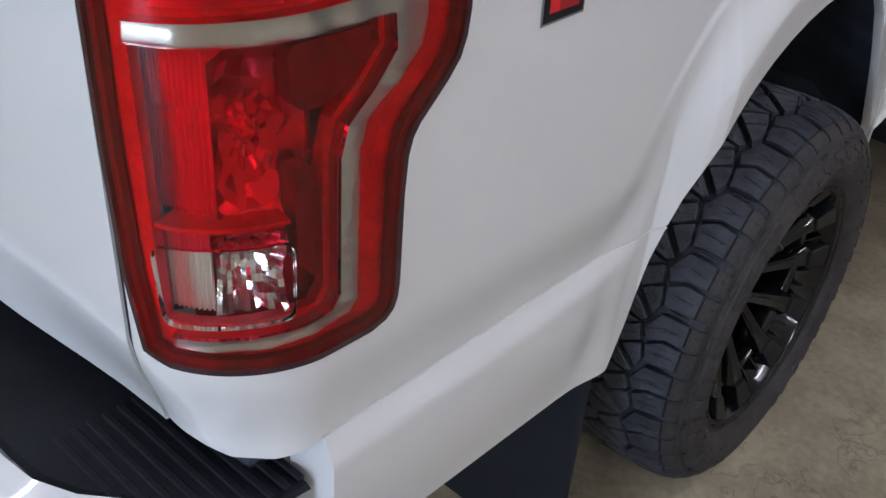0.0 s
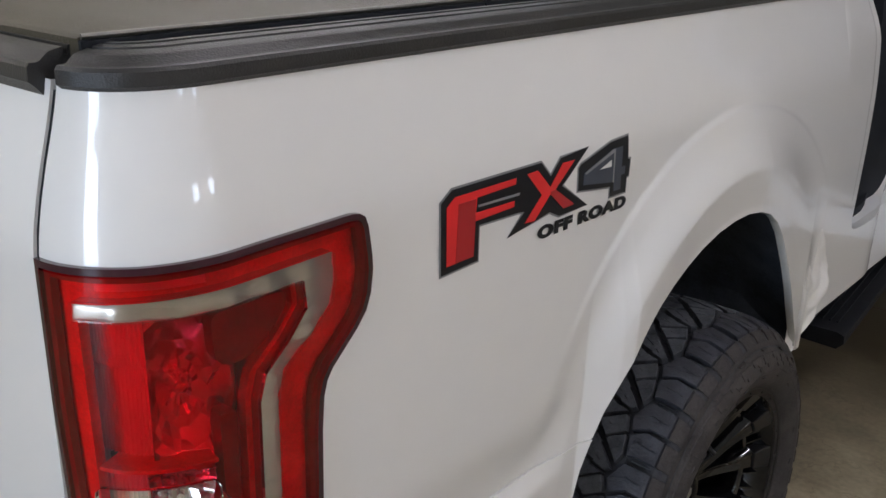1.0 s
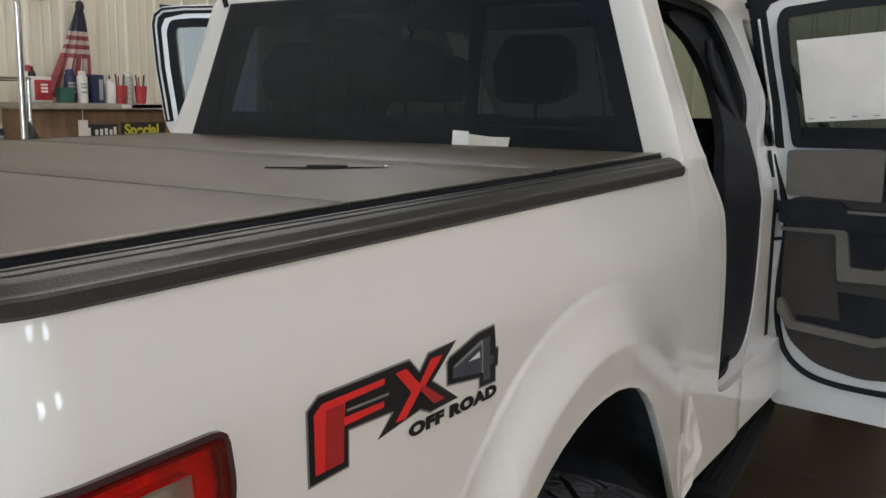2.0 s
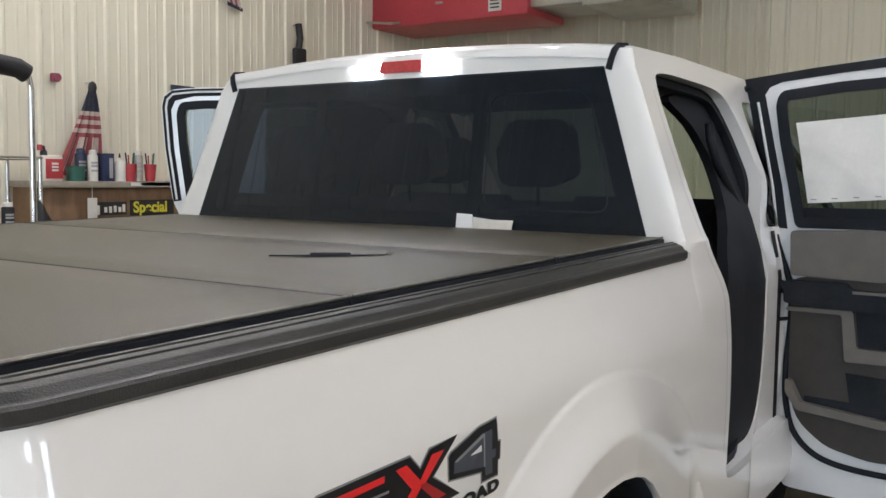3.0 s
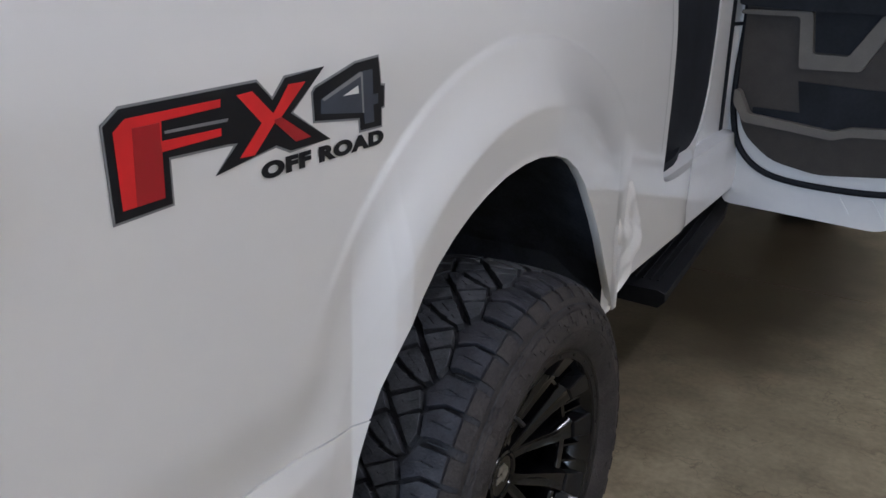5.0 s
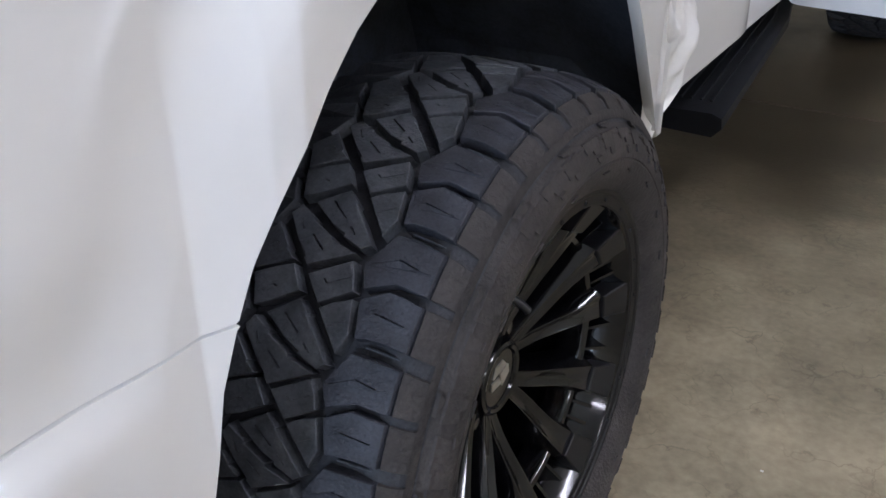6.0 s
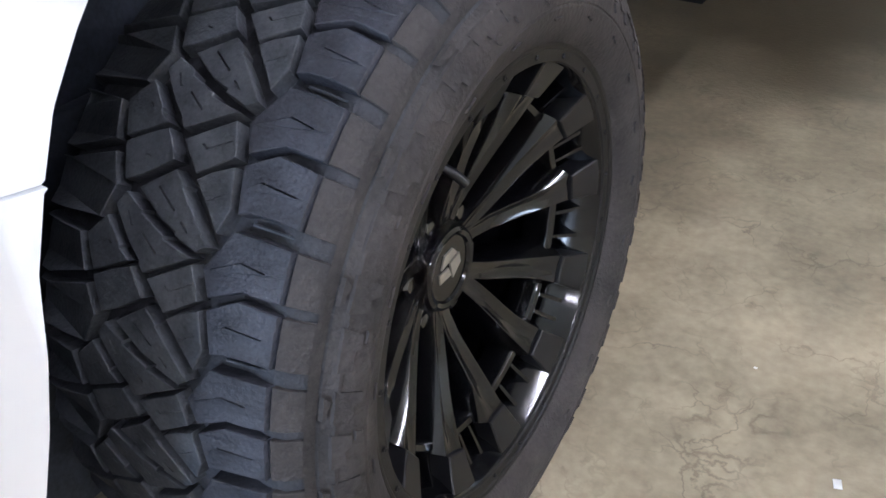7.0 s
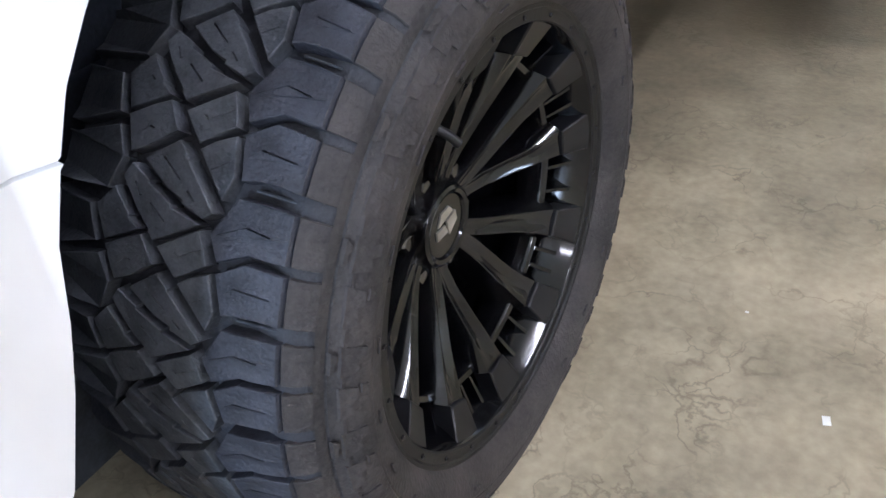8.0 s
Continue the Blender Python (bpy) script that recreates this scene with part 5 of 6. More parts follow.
OPEN = flowing([(2.30, 0.800), (2.15, 0.806), (2.110, 0.832), (2.112, 0.90), (2.12, 1.05), (2.11, 1.20), (2.065, 1.34), (2.005, 1.46), (1.99, 1.57), (1.995, 1.74), (2.01, 1.87), (2.07, 1.914), (2.35, 1.918), (2.58, 1.908), (2.66, 1.865), (2.71, 1.78), (2.735, 1.66), (2.735, 1.50), (2.735, 1.30), (2.73, 1.10), (2.69, 0.92), (2.58, 0.815)])
FDOOR = rounded([(2.815, 1.47), (2.815, 1.895), (3.20, 1.90), (3.78, 1.50), (3.78, 1.46)], 0.04, 3)
SIDE = [(1.781, 0.62), (1.781, 1.43), (1.835, 1.475), (1.862, 1.60), (1.893, 1.915), (1.925, 1.972), (2.30, 1.985), (2.95, 1.985), (3.25, 1.945), (3.95, 1.46), (4.02, 1.30), (4.10, 0.62)]
for s in (1, -1):
    def flip(y, z, h, s=s):
        p = on_cab(y, z, h)
        return (p[0] * s, p[1], p[2])
    tpart("cab_side", patch(SIDE, flip, [OPEN, FDOOR], (0.03, 0.03), 0.040, 0.0), PAINT, "white cab side with an open rear doorway", 40)
    # flat black strip on the skin, standing in for the shaded gap
    tpart("hinge_gap", patch([(2.872, 0.70), (2.868, 1.455), (2.91, 1.455), (2.91, 0.70)], flip, (), (0.03, 0.1), 0.002, 0.003), RUBBER_SEAL, "flat black strip for the shaded gap at the door hinges")
    inner = shrunk(OPEN, 0.028)
    tpart("door_seal", patch(shrunk(OPEN, 0.002), flip, [inner], (0.06, 0.06), 0.03, -0.043), RUBBER_SEAL, "black rubber doorway seal")
    tpart("front_door_glass", patch(shrunk(FDOOR, 0.004), flip, (), (0.2, 0.2), 0.0, -0.02), GLASS)
    tpart("pillar_trim", patch(shrunk([(1.86, 0.70), (1.86, 1.44), (1.89, 1.90), (1.95, 1.95), (2.9, 1.95), (2.90, 0.70)], 0.0), flip, [shrunk(OPEN, 0.035)], (0.1, 0.1), 0.0, -0.075), TRIM_BLACK, "dark inner pillar trim")
    # lower part is made up: it catches light in place of the unlit seats
    tpart("middle_pillar", patch(flowing([(2.30, 1.87), (2.43, 1.79), (2.50, 1.68), (2.48, 1.54), (2.36, 1.40), (2.26, 1.15), (2.24, 0.78), (2.80, 0.78), (2.80, 1.4), (2.78, 1.87)], 4), lambda y, z, h, s=s: (s * (cab_x(z) - 0.072 + h), y, z), (), (0.06, 0.1), 0.03, 0.0), TRIM_BLACK, "dark middle pillar trim, extended back in place of the seats", 60)
    def roll(k, z, s=s):
        # rounded edge of the quarter panel along the doorway
        y = lerp([0.90, 1.05, 1.20, 1.34, 1.46, 1.57, 1.74, 1.86], [2.110, 2.118, 2.108, 2.063, 2.003, 1.988, 1.993, 2.006], z)
        a = k * math.pi / 2
        return (s * (cab_x(z) + 0.0010 - 0.026 * (1 - math.cos(a))), y - 0.040 + 0.042 * math.sin(a), z)
    tpart("panel_edge", grid(roll, np.linspace(0, 1, 9), np.linspace(0.90, 1.86, 40)), PAINT, "rounded white edge of the doorway", 60)
    tpart("rocker", sweep([(0.90, 0.60), (0.955, 0.61), (0.962, 0.68), (0.945, 0.80), (0.90, 0.81)], [lambda a, b, y=y, s=s: (a * s, y, b) for y in (1.84, 3.95)]), JAMB, "white door sill")

tpart("roof", grid(lambda x, y: (x, y, 2.014 - 0.034 * abs(x / 0.72) ** 2.4 - 0.045 * (1 - smooth(1.885, 1.95, y)) - 0.06 * smooth(3.0, 3.4, y)), np.linspace(-0.722, 0.722, 25), [1.885, 1.892, 1.90, 1.915, 1.935, 1.96, 2.0, 2.3, 2.7, 3.0, 3.2, 3.4]), PAINT, "white roof", 60)
for s in (1, -1):
    tpart("roof_moulding", tube([(s * 0.690, 1.888, 1.910), (s * 0.698, 1.886, 1.936), (s * 0.704, 1.890, 1.958), (s * 0.708, 1.905, 1.971), (s * 0.712, 1.95, 1.976)], 0.009), RUBBER_SEAL, "black roof moulding")


def glass_y(z):
    return 1.838 + 0.055 * (z - 1.45) / 0.47


def glass_x(z):
    return 0.835 - 0.160 * (z - 1.45) / 0.47


for s in (1, -1):
    # rear face of the corner pillar, rolled round from the glass to the side
    def pil(k, z, s=s):
        xa, xb = glass_x(z) - 0.002, cab_x(z)
        ya, yb = glass_y(z) + 0.002, lerp([1.40, 1.475, 1.60, 1.915, 1.97], [1.80, 1.835, 1.862, 1.893, 1.925], z)
        a = k * math.pi / 2
        x = xa + (xb - xa) * math.sin(a)
        y = ya + (yb + 0.004 - ya) * (1 - math.cos(a))
        return (x * s, y - 0.010 * math.sin(2 * a), z)
    tpart("corner_pillar", grid(pil, np.linspace(0, 1, 12), np.linspace(1.38, 1.965, 30)), PAINT, "glossy white rear corner pillar", 60)
tpart("header", grid(lambda x, z: (x, glass_y(z) + 0.002 - 0.008 * math.sin((z - 1.915) / 0.06 * math.pi / 2) + 0.0, z - 0.02 * abs(x / 0.7) ** 2.4 * (z - 1.915) / 0.075), np.linspace(-0.70, 0.70, 21), np.linspace(1.915, 1.99, 6)), PAINT, "white panel over the rear window", 60)
tpart("cab_back", box(-0.93, 1.81, 0.70, 0.93, 1.835, 1.452, 0.004), PAINT)
GL = [(-glass_x(1.445), 1.445), (glass_x(1.445), 1.445), (glass_x(1.92), 1.92), (-glass_x(1.92), 1.92)]
back_glass = tpart("rear_window", patch(GL, lambda x, z, h: (x, glass_y(z) - h, z), (), (0.4, 0.3), 0.005, 0.001), GLASS_DARK, "dark tinted rear window", 30)
frit = rounded(shrunk(GL, 0.055), 0.05, 4)
part("window_border", patch(GL, lambda x, z, h: (x, glass_y(z) - h, z), [frit], (0.4, 0.3), 0.0, -0.004), TRIM_BLACK, back_glass, "black printed border")
for xx in (-0.30, 0.30):
    part("slider_bar", patch([(xx - 0.02, 1.50), (xx + 0.02, 1.50), (xx + 0.02, 1.87), (xx - 0.02, 1.87)], lambda x, z, h: (x, glass_y(z) - h, z), (), (0.4, 0.3), 0.01, -0.006), TRIM_BLACK, back_glass)
fr2 = rounded([(0.335, 1.535), (0.725, 1.535), (0.64, 1.86), (0.335, 1.86)], 0.05, 4)
part("frame_line", patch(fr2, lambda x, z, h: (x, glass_y(z) - h, z), [shrunk(fr2, 0.005)], (0.4, 0.3), 0.0, -0.002), PAPER_INK, back_glass, "thin grey frame line")
brake = tpart("high_brake_lamp", patch(rounded([(-0.060, 1.936), (0.10, 1.936), (0.095, 1.972), (-0.055, 1.972)], 0.01, 2), lambda x, z, h: (x, glass_y(z) - 0.008 - h, z), (), (0.1, 0.1), 0.02, 0.006), BRAKE_RED, "high red brake lamp between lit white cargo lamps", 40)
part("cargo_lamp", patch(rounded([(-0.170, 1.932), (-0.062, 1.934), (-0.058, 1.974), (-0.160, 1.968)], 0.01, 2), lambda x, z, h: (x, glass_y(z) - 0.008 - h, z), (), (0.1, 0.1), 0.02, 0.006), CARGO, brake, "lit white cargo lamp")
part("cargo_lamp", patch(rounded([(0.102, 1.934), (0.215, 1.932), (0.205, 1.968), (0.098, 1.974)], 0.01, 2), lambda x, z, h: (x, glass_y(z) - 0.008 - h, z), (), (0.1, 0.1), 0.02, 0.006), CARGO, brake, "lit white cargo lamp")

# front of the truck, plainly closed
for s in (1, -1):
    def fen(y, z, s=s):
        return (s * (0.985 - 0.05 * smooth(1.15, 1.30, z) - 0.06 * smooth(5.3, 5.75, y)), y, z)
    tpart("front_fender", grid(fen, np.linspace(4.02, 5.75, 60), np.linspace(0.62, 1.30, 40), lambda y, z: math.hypot(y - FRONT_Y, z - 0.55) > 0.50), PAINT, "white front fender")
tpart("hood", grid(lambda x, y: (x, y, 1.33 + 0.08 * (1 - (x / 0.95) ** 2) - 0.10 * smooth(5.2, 5.75, y)), np.linspace(-0.94, 0.94, 15), np.linspace(3.95, 5.75, 12)), PAINT, "white hood", 60)
tpart("front_end", box(-0.93, 5.70, 0.62, 0.93, 5.82, 1.28, 0.05), TRIM_BLACK, "dark front grille and bumper")
tpart("windscreen", patch([(-0.82, 0.0), (0.82, 0.0), (0.66, 1.0), (-0.66, 1.0)], lambda a, b, h: (a, 4.05 - 0.72 * b, 1.42 + 0.52 * b), (), (0.5, 0.5), 0.0, 0.0), GLASS)

# cabin
tpart("cabin_floor", box(-0.88, 1.86, 0.62, 0.88, 4.0, 0.74, 0.01), TRIM_BLACK)
tpart("firewall", box(-0.88, 3.95, 0.74, 0.88, 4.02, 1.38, 0.01), TRIM_BLACK)
tpart("headliner", box(-0.70, 1.92, 1.925, 0.70, 3.25, 1.94, 0.004), HEADLINER)
tpart("dashboard", sweep([(3.55, 1.12), (3.60, 1.36), (3.75, 1.42), (4.0, 1.40), (4.0, 1.0)], [lambda a, b, x=x: (x, a, b) for x in (-0.85, 0.85)]), TRIM_BLACK)


def seat(x, y, w, name, heads):
    sec_b = [(0.0, 0.0), (0.02, 0.10), (0.10, 0.14), (0.45, 0.15), (0.50, 0.10), (0.50, 0.0)]
    base = tpart(name, sweep([(y + a, 1.0 + b - 0.12) for a, b in sec_b], [lambda a, b, q=q: (x + q, a, b) for q in (-w / 2, -w / 2 + 0.03, w / 2 - 0.03, w / 2)]), SEAT, "black cloth seat")
    back = sweep([(y - 0.06, 1.0), (y - 0.11, 1.25), (y - 0.15, 1.52), (y - 0.10, 1.56), (y - 0.04, 1.53), (y + 0.02, 1.25), (y + 0.07, 1.02)], [lambda a, b, q=q: (x + q, a, b) for q in (-w / 2, -w / 2 + 0.04, w / 2 - 0.04, w / 2)])
    part("backrest", back, SEAT, base)
    for hx in heads:
        hb = sweep([(y - 0.16, 1.60), (y - 0.17, 1.72), (y - 0.13, 1.79), (y - 0.08, 1.78), (y - 0.06, 1.62)], [lambda a, b, q=q, k=k: (x + hx + q, a, 1.69 + (b - 1.69) * k) for q, k in ((-0.108, 0.40), (-0.104, 0.72), (-0.090, 0.92), (-0.064, 1.0), (0.064, 1.0), (0.090, 0.92), (0.104, 0.72), (0.108, 0.40))])
        part("headrest", hb, SEAT, base)
        part("headrest_post", tube([(x + hx, y - 0.11, 1.50), (x + hx, y - 0.115, 1.64)], 0.006), TRIM_BLACK, base)


seat(0.0, 2.08, 1.52, "rear_bench", (-0.45, 0.0, 0.45))
seat(0.42, 2.95, 0.54, "front_seat", (0.0,))
seat(-0.42, 2.95, 0.54, "front_seat", (0.0,))
tpart("grab_handle", tube([(0.765, 2.50, 1.80), (0.775, 2.485, 1.75), (0.795, 2.50, 1.68), (0.805, 2.55, 1.63), (0.81, 2.63, 1.58), (0.82, 2.70, 1.50), (0.82, 2.72, 1.45)], 0.014), TRIM_BLACK, "black grab handle")

# running board, drawn in towards its front end


def board_in(y):
    return lerp([2.14, 3.0, 3.63], [0.012, 0.085, 0.20], y)


for s in (1, -1):
    board = tpart("running_board", sweep([(0.855, 0.462), (0.86, 0.496), (0.875, 0.506), (0.99, 0.508), (1.012, 0.500), (1.014, 0.478), (0.995, 0.458)], [lambda a, b, y=y, s=s: ((a - board_in(y)) * s, y, b) for y in (2.13, 2.145, 2.6, 3.0, 3.3, 3.62, 3.635)]), BOARD_BLACK, "black ribbed running board", 30)
    for k in range(5):
        part("tread_rib", sweep([(0.881 + 0.022 * k, 0.5055), (0.8825 + 0.022 * k, 0.5115), (0.8875 + 0.022 * k, 0.5115), (0.889 + 0.022 * k, 0.5055)], [lambda a, b, y=y, s=s: ((a - board_in(y)) * s, y, b) for y in (2.20, 2.6, 3.0, 3.3, 3.55)]), BOARD_BLACK, board)
    for y in (2.4, 3.3):
        part("bracket", box(min(s * 0.45, s * 0.86), y, 0.47, max(s * 0.45, s * 0.86), y + 0.05, 0.50, 0.004), LINER, board)


# ---- the open rear doors ----


def rear_door(hinge, direction, side, papered):
    """An open rear door: (u along the door from its hinge, z, h towards the cabin side of the door)."""
    d = Vector((*direction, 0)).normalized()
    nrm = Vector((d.y, -d.x, 0)) if side > 0 else Vector((-d.y, d.x, 0))
    base = tpart("rear_door", door_shell(hinge, d, nrm), JAMB, "white rear door standing open, grey inner trim", 40)
    def put(u, z, h):
        q = Vector((*hinge, 0)) + d * u + nrm * h
        return (q.x, q.y, z)
    def add(name, poly, mat, h0, h1, label="", holes=(), r=0.0):
        poly = rounded(poly, r, 3) if r else poly
        return part(name, patch(poly, put, holes, (0.3, 0.3), h1 - h0, h1), mat, base, label, 30)
    add("weather_strip", WIN_OUT, RUBBER_SEAL, 0.0, 0.012, "black rubber window frame", [shrunk(WIN_OUT, 0.036)])
    add("window_glass", shrunk(WIN_OUT, 0.034), GLASS_TINT, -0.012, -0.008, "tinted window glass")
    part("door_seal", tube([put(u, z, 0.006) for u, z in flowing(((-0.165, 1.955), (-0.055, 1.46), (0.012, 1.24), (0.004, 0.98), (0.010, 0.85), (0.047, 0.745), (0.14, 0.678), (0.31, 0.660), (0.54, 0.675), (0.66, 0.74), (0.70, 0.88), (0.71, 1.2), (0.82, 1.43)))[:-5]], 0.011, 8), RUBBER_SEAL, base, "black rubber door seal")
    add("outer_frame", [(-0.180, 1.982), (0.059, 2.008), (0.28, 2.026), (0.80, 2.012), (0.900, 2.003), (0.936, 1.975), (0.946, 1.93), (0.932, 1.74), (0.898, 1.50), (0.862, 1.505), (0.894, 1.74), (0.906, 1.915), (0.888, 1.957), (0.80, 1.979), (0.28, 1.995), (0.149, 1.986), (-0.050, 1.966), (-0.092, 1.950), (-0.106, 1.925), (-0.070, 1.761), (-0.035, 1.608), (-0.011, 1.462), (-0.078, 1.466), (-0.120, 1.684), (-0.151, 1.859)], TRIM_BLACK, 0.0, 0.004, "black outer window frame")
    part("frame_flange", tube([put(-0.128, 1.90, 0.008), put(-0.099, 1.761, 0.008), put(-0.066, 1.607, 0.008), put(-0.046, 1.47, 0.008)], 0.005, 8), JAMB, base)
    part("frame_flange", tube([put(0.30, 2.012, 0.008), put(0.80, 1.997, 0.008), put(0.895, 1.986, 0.008), put(0.920, 1.962, 0.008), put(0.927, 1.925, 0.008), put(0.914, 1.74, 0.008), put(0.882, 1.51, 0.008)], 0.005, 8), JAMB, base)
    # added black band, standing in for the dark view through the glass
    add("lower_border", [(0.03, 1.47), (0.79, 1.482), (0.80, 1.545), (-0.01, 1.535)], TRIM_BLACK, -0.012, -0.006, "black band in place of the dark view through the glass")
    # flat black strip that fills the hinge gap
    part("gap_seal", patch([(-0.075, 1.47), (-0.020, 1.46), (-0.006, 1.24), (-0.010, 0.66), (-0.040, 0.66), (-0.050, 1.2)], put, (), (0.3, 0.3), 0.02, -0.045), RUBBER_SEAL, base, "flat black strip in the hinge gap", 30)
    if not papered:
        add("trim_panel", [(0.015, 1.455), (0.78, 1.46), (0.70, 1.2), (0.69, 0.85), (0.55, 0.731), (0.15, 0.727), (0.03, 0.86)], DOOR_GREY, 0.0, 0.03, "grey door trim", r=0.04)
        return base
    add("trim_panel", [(0.018, 1.300), (0.74, 1.310), (0.70, 1.15), (0.69, 0.86), (0.55, 0.731), (0.30, 0.701), (0.15, 0.727), (0.055, 0.80), (0.018, 0.90)], DOOR_GREY, 0.0, 0.022, "dark grey moulded door trim", r=0.04)
    add("upper_trim", [(0.010, 1.458), (0.32, 1.470), (0.32, 1.300), (0.014, 1.305)], DOOR_LIGHT_GREY, 0.0, 0.035, "light grey upper trim", r=0.015)
    add("upper_recess", [(0.045, 1.425), (0.315, 1.43), (0.315, 1.325), (0.045, 1.32)], DOOR_LIGHT_GREY, 0.025, 0.031, r=0.02)
    add("upper_trim", [(0.322, 1.470), (0.80, 1.475), (0.73, 1.300), (0.322, 1.302)], TRIM_BLACK, 0.0, 0.034, "black upper trim", r=0.01)
    add("armrest", [(0.000, 1.288), (0.20, 1.292), (0.22, 1.27), (0.73, 1.275), (0.71, 1.205), (0.20, 1.205), (0.004, 1.212)], TRIM_BLACK, 0.0, 0.060, "black padded armrest", r=0.012)
    add("switch_panel", [(0.225, 1.270), (0.46, 1.272), (0.46, 1.262), (0.225, 1.260)], DOOR_LIGHT_GREY, 0.055, 0.064)
    add("pull_handle", [(0.008, 1.197), (0.225, 1.203), (0.240, 1.078), (0.345, 1.078), (0.425, 1.205), (0.475, 1.205), (0.385, 1.036), (0.205, 1.030), (0.190, 1.186), (0.008, 1.184)], DOOR_LIGHT_GREY, 0.0, 0.045, "light grey pull handle surround", r=0.012)
    add("handle_recess", [(0.228, 1.203), (0.418, 1.203), (0.342, 1.082), (0.243, 1.082)], TRIM_BLACK, 0.015, 0.026)
    add("map_pocket", [(0.075, 0.894), (0.222, 0.892), (0.205, 0.990), (0.38, 0.985), (0.69, 0.985), (0.68, 0.880), (0.53, 0.880), (0.381, 0.866), (0.335, 0.850), (0.075, 0.872)], TRIM_BLACK, 0.015, 0.026, "black map pocket")
    add("pocket_lip", [(0.018, 0.950), (0.034, 0.945), (0.070, 0.874), (0.20, 0.863), (0.335, 0.850), (0.381, 0.868), (0.53, 0.880), (0.68, 0.880), (0.68, 0.852), (0.53, 0.852), (0.39, 0.842), (0.335, 0.824), (0.20, 0.836), (0.058, 0.846), (0.018, 0.905)], DOOR_LIGHT_GREY, 0.0, 0.055, "light grey pocket lip", r=0.012)
    part("edge_strip", patch([(-0.062, 0.70), (-0.046, 0.70), (-0.042, 0.99), (-0.044, 1.30), (-0.060, 1.30), (-0.058, 0.99)], put, (), (0.3, 0.3), 0.02, -0.02), CREAM, base, "cream edge strip")
    part("hinge_arm", tube([put(-0.068, 1.455, 0.0), put(-0.060, 1.42, 0.012), put(-0.064, 1.385, 0.0), put(-0.052, 1.345, 0.010), put(-0.045, 1.32, 0.0)], 0.013, 10), JAMB, base, "white hinge arm")
    for u in (0.36, 0.46, 0.56, 0.66):
        add("stamped_rib", [(u, 0.645), (u + 0.012, 0.645), (u + 0.05, 0.59), (u + 0.038, 0.59)], JAMB, 0.0, 0.006)
    for z, w in ((1.365, 0.05), (0.915, 0.045)):
        part("hinge", patch([(-0.075, z - w / 2), (0.03, z - w / 2), (0.03, z + w / 2), (-0.075, z + w / 2)], put, (), (0.1, 0.1), 0.05, -0.005), JAMB, base, "white door hinge")
    part("check_strap", tube([put(-0.055, 1.150, 0.150), put(-0.03, 1.150, 0.08), put(0.0, 1.150, 0.0)], 0.006), RUBBER_SEAL, base, "black door check strap")
    part("check_bumper", tube([put(-0.066, 1.150, 0.185), put(-0.055, 1.150, 0.150)], 0.015), RUBBER_SEAL, base)
    part("wire_boot", tube([put(-0.05, 1.275, 0.02), put(-0.01, 1.262, 0.03), put(0.0, 1.255, 0.0)], 0.022), RUBBER_SEAL, base)
    return base


WIN_OUT = rounded([(0.018, 1.466), (-0.012, 1.608), (-0.046, 1.76), (-0.066, 1.89), (-0.050, 1.935), (0.15, 1.957), (0.30, 1.964), (0.76, 1.960), (0.862, 1.950), (0.880, 1.90), (0.868, 1.74), (0.832, 1.478)], 0.022, 3)
SHELL = rounded([(0.0, 0.556), (-0.012, 0.90), (-0.02, 1.25), (-0.085, 1.47), (-0.15, 1.75), (-0.185, 1.975), (0.28, 2.032), (0.80, 2.016), (0.904, 2.008), (0.942, 1.978), (0.952, 1.93), (0.937, 1.74), (0.902, 1.50), (0.82, 1.33), (0.745, 1.20), (0.735, 0.90), (0.66, 0.62), (0.50, 0.545)], 0.03, 3)


def door_shell(hinge, d, nrm):
    def put(u, z, h):
        q = Vector((*hinge, 0)) + d * u + nrm * h
        return (q.x, q.y, z)
    bm = patch(SHELL, put, [WIN_OUT], (0.1, 0.1), 0.05, 0.0)
    return bm


rear_door((0.925, 2.935), (0.9966, -0.083), 1, True)
rear_door((-0.925, 2.935), (-0.831, -0.556), -1, False)

sheet = thing("paper_sheet", "crumpled white paper sheet taped inside the open door window", "paper", (1.1, 2.9, 1.7))
hd = Vector((0.9966, -0.083, 0)).normalized()
hn = Vector((hd.y, -hd.x, 0))


def on_sheet(a, b):
    u = 0.008 + 0.050 * (1 - b) + a * 0.42
    z = 1.552 + 0.272 * b + 0.03 * a
    q = Vector((0.925, 2.935, 0)) + hd * u + hn * (0.018 + 0.006 * noise.noise((a * 4, b * 4, 0)) + 0.002 * noise.noise((a * 15, b * 15, 3)))
    return (q.x - 1.1, q.y - 2.9, z - 1.7)


part("sheet", grid(on_sheet, np.linspace(0, 1, 30), np.linspace(0, 1, 20)), PAPER, sheet, "white paper", 60)
for i in range(6):
    q0 = on_sheet(0.03 + i * 0.16, 0.045)
    part("print_line", box(q0[0], q0[1] - 0.005, q0[2] - 0.002, q0[0] + 0.018, q0[1] - 0.003, q0[2] + 0.002, 0), PAPER_INK, sheet)

card = thing("window_card", "small white folded card stuck on the rear window", "card", (0.29, 1.820, 1.468))
part("card", prism([(-0.030, 0.0), (-0.030, 0.055), (0.022, 0.053), (0.030, 0.0)], lambda a, b, h: (a, 0.010 - h + 0.117 * b, b), 0.002), CARD, card)
part("card_flap", prism([(0.024, 0.046), (0.032, 0.004), (0.150, 0.004), (0.155, 0.040), (0.09, 0.040)], lambda a, b, h: (a, 0.010 - h + 0.117 * b, b), 0.003), CREAM, card)

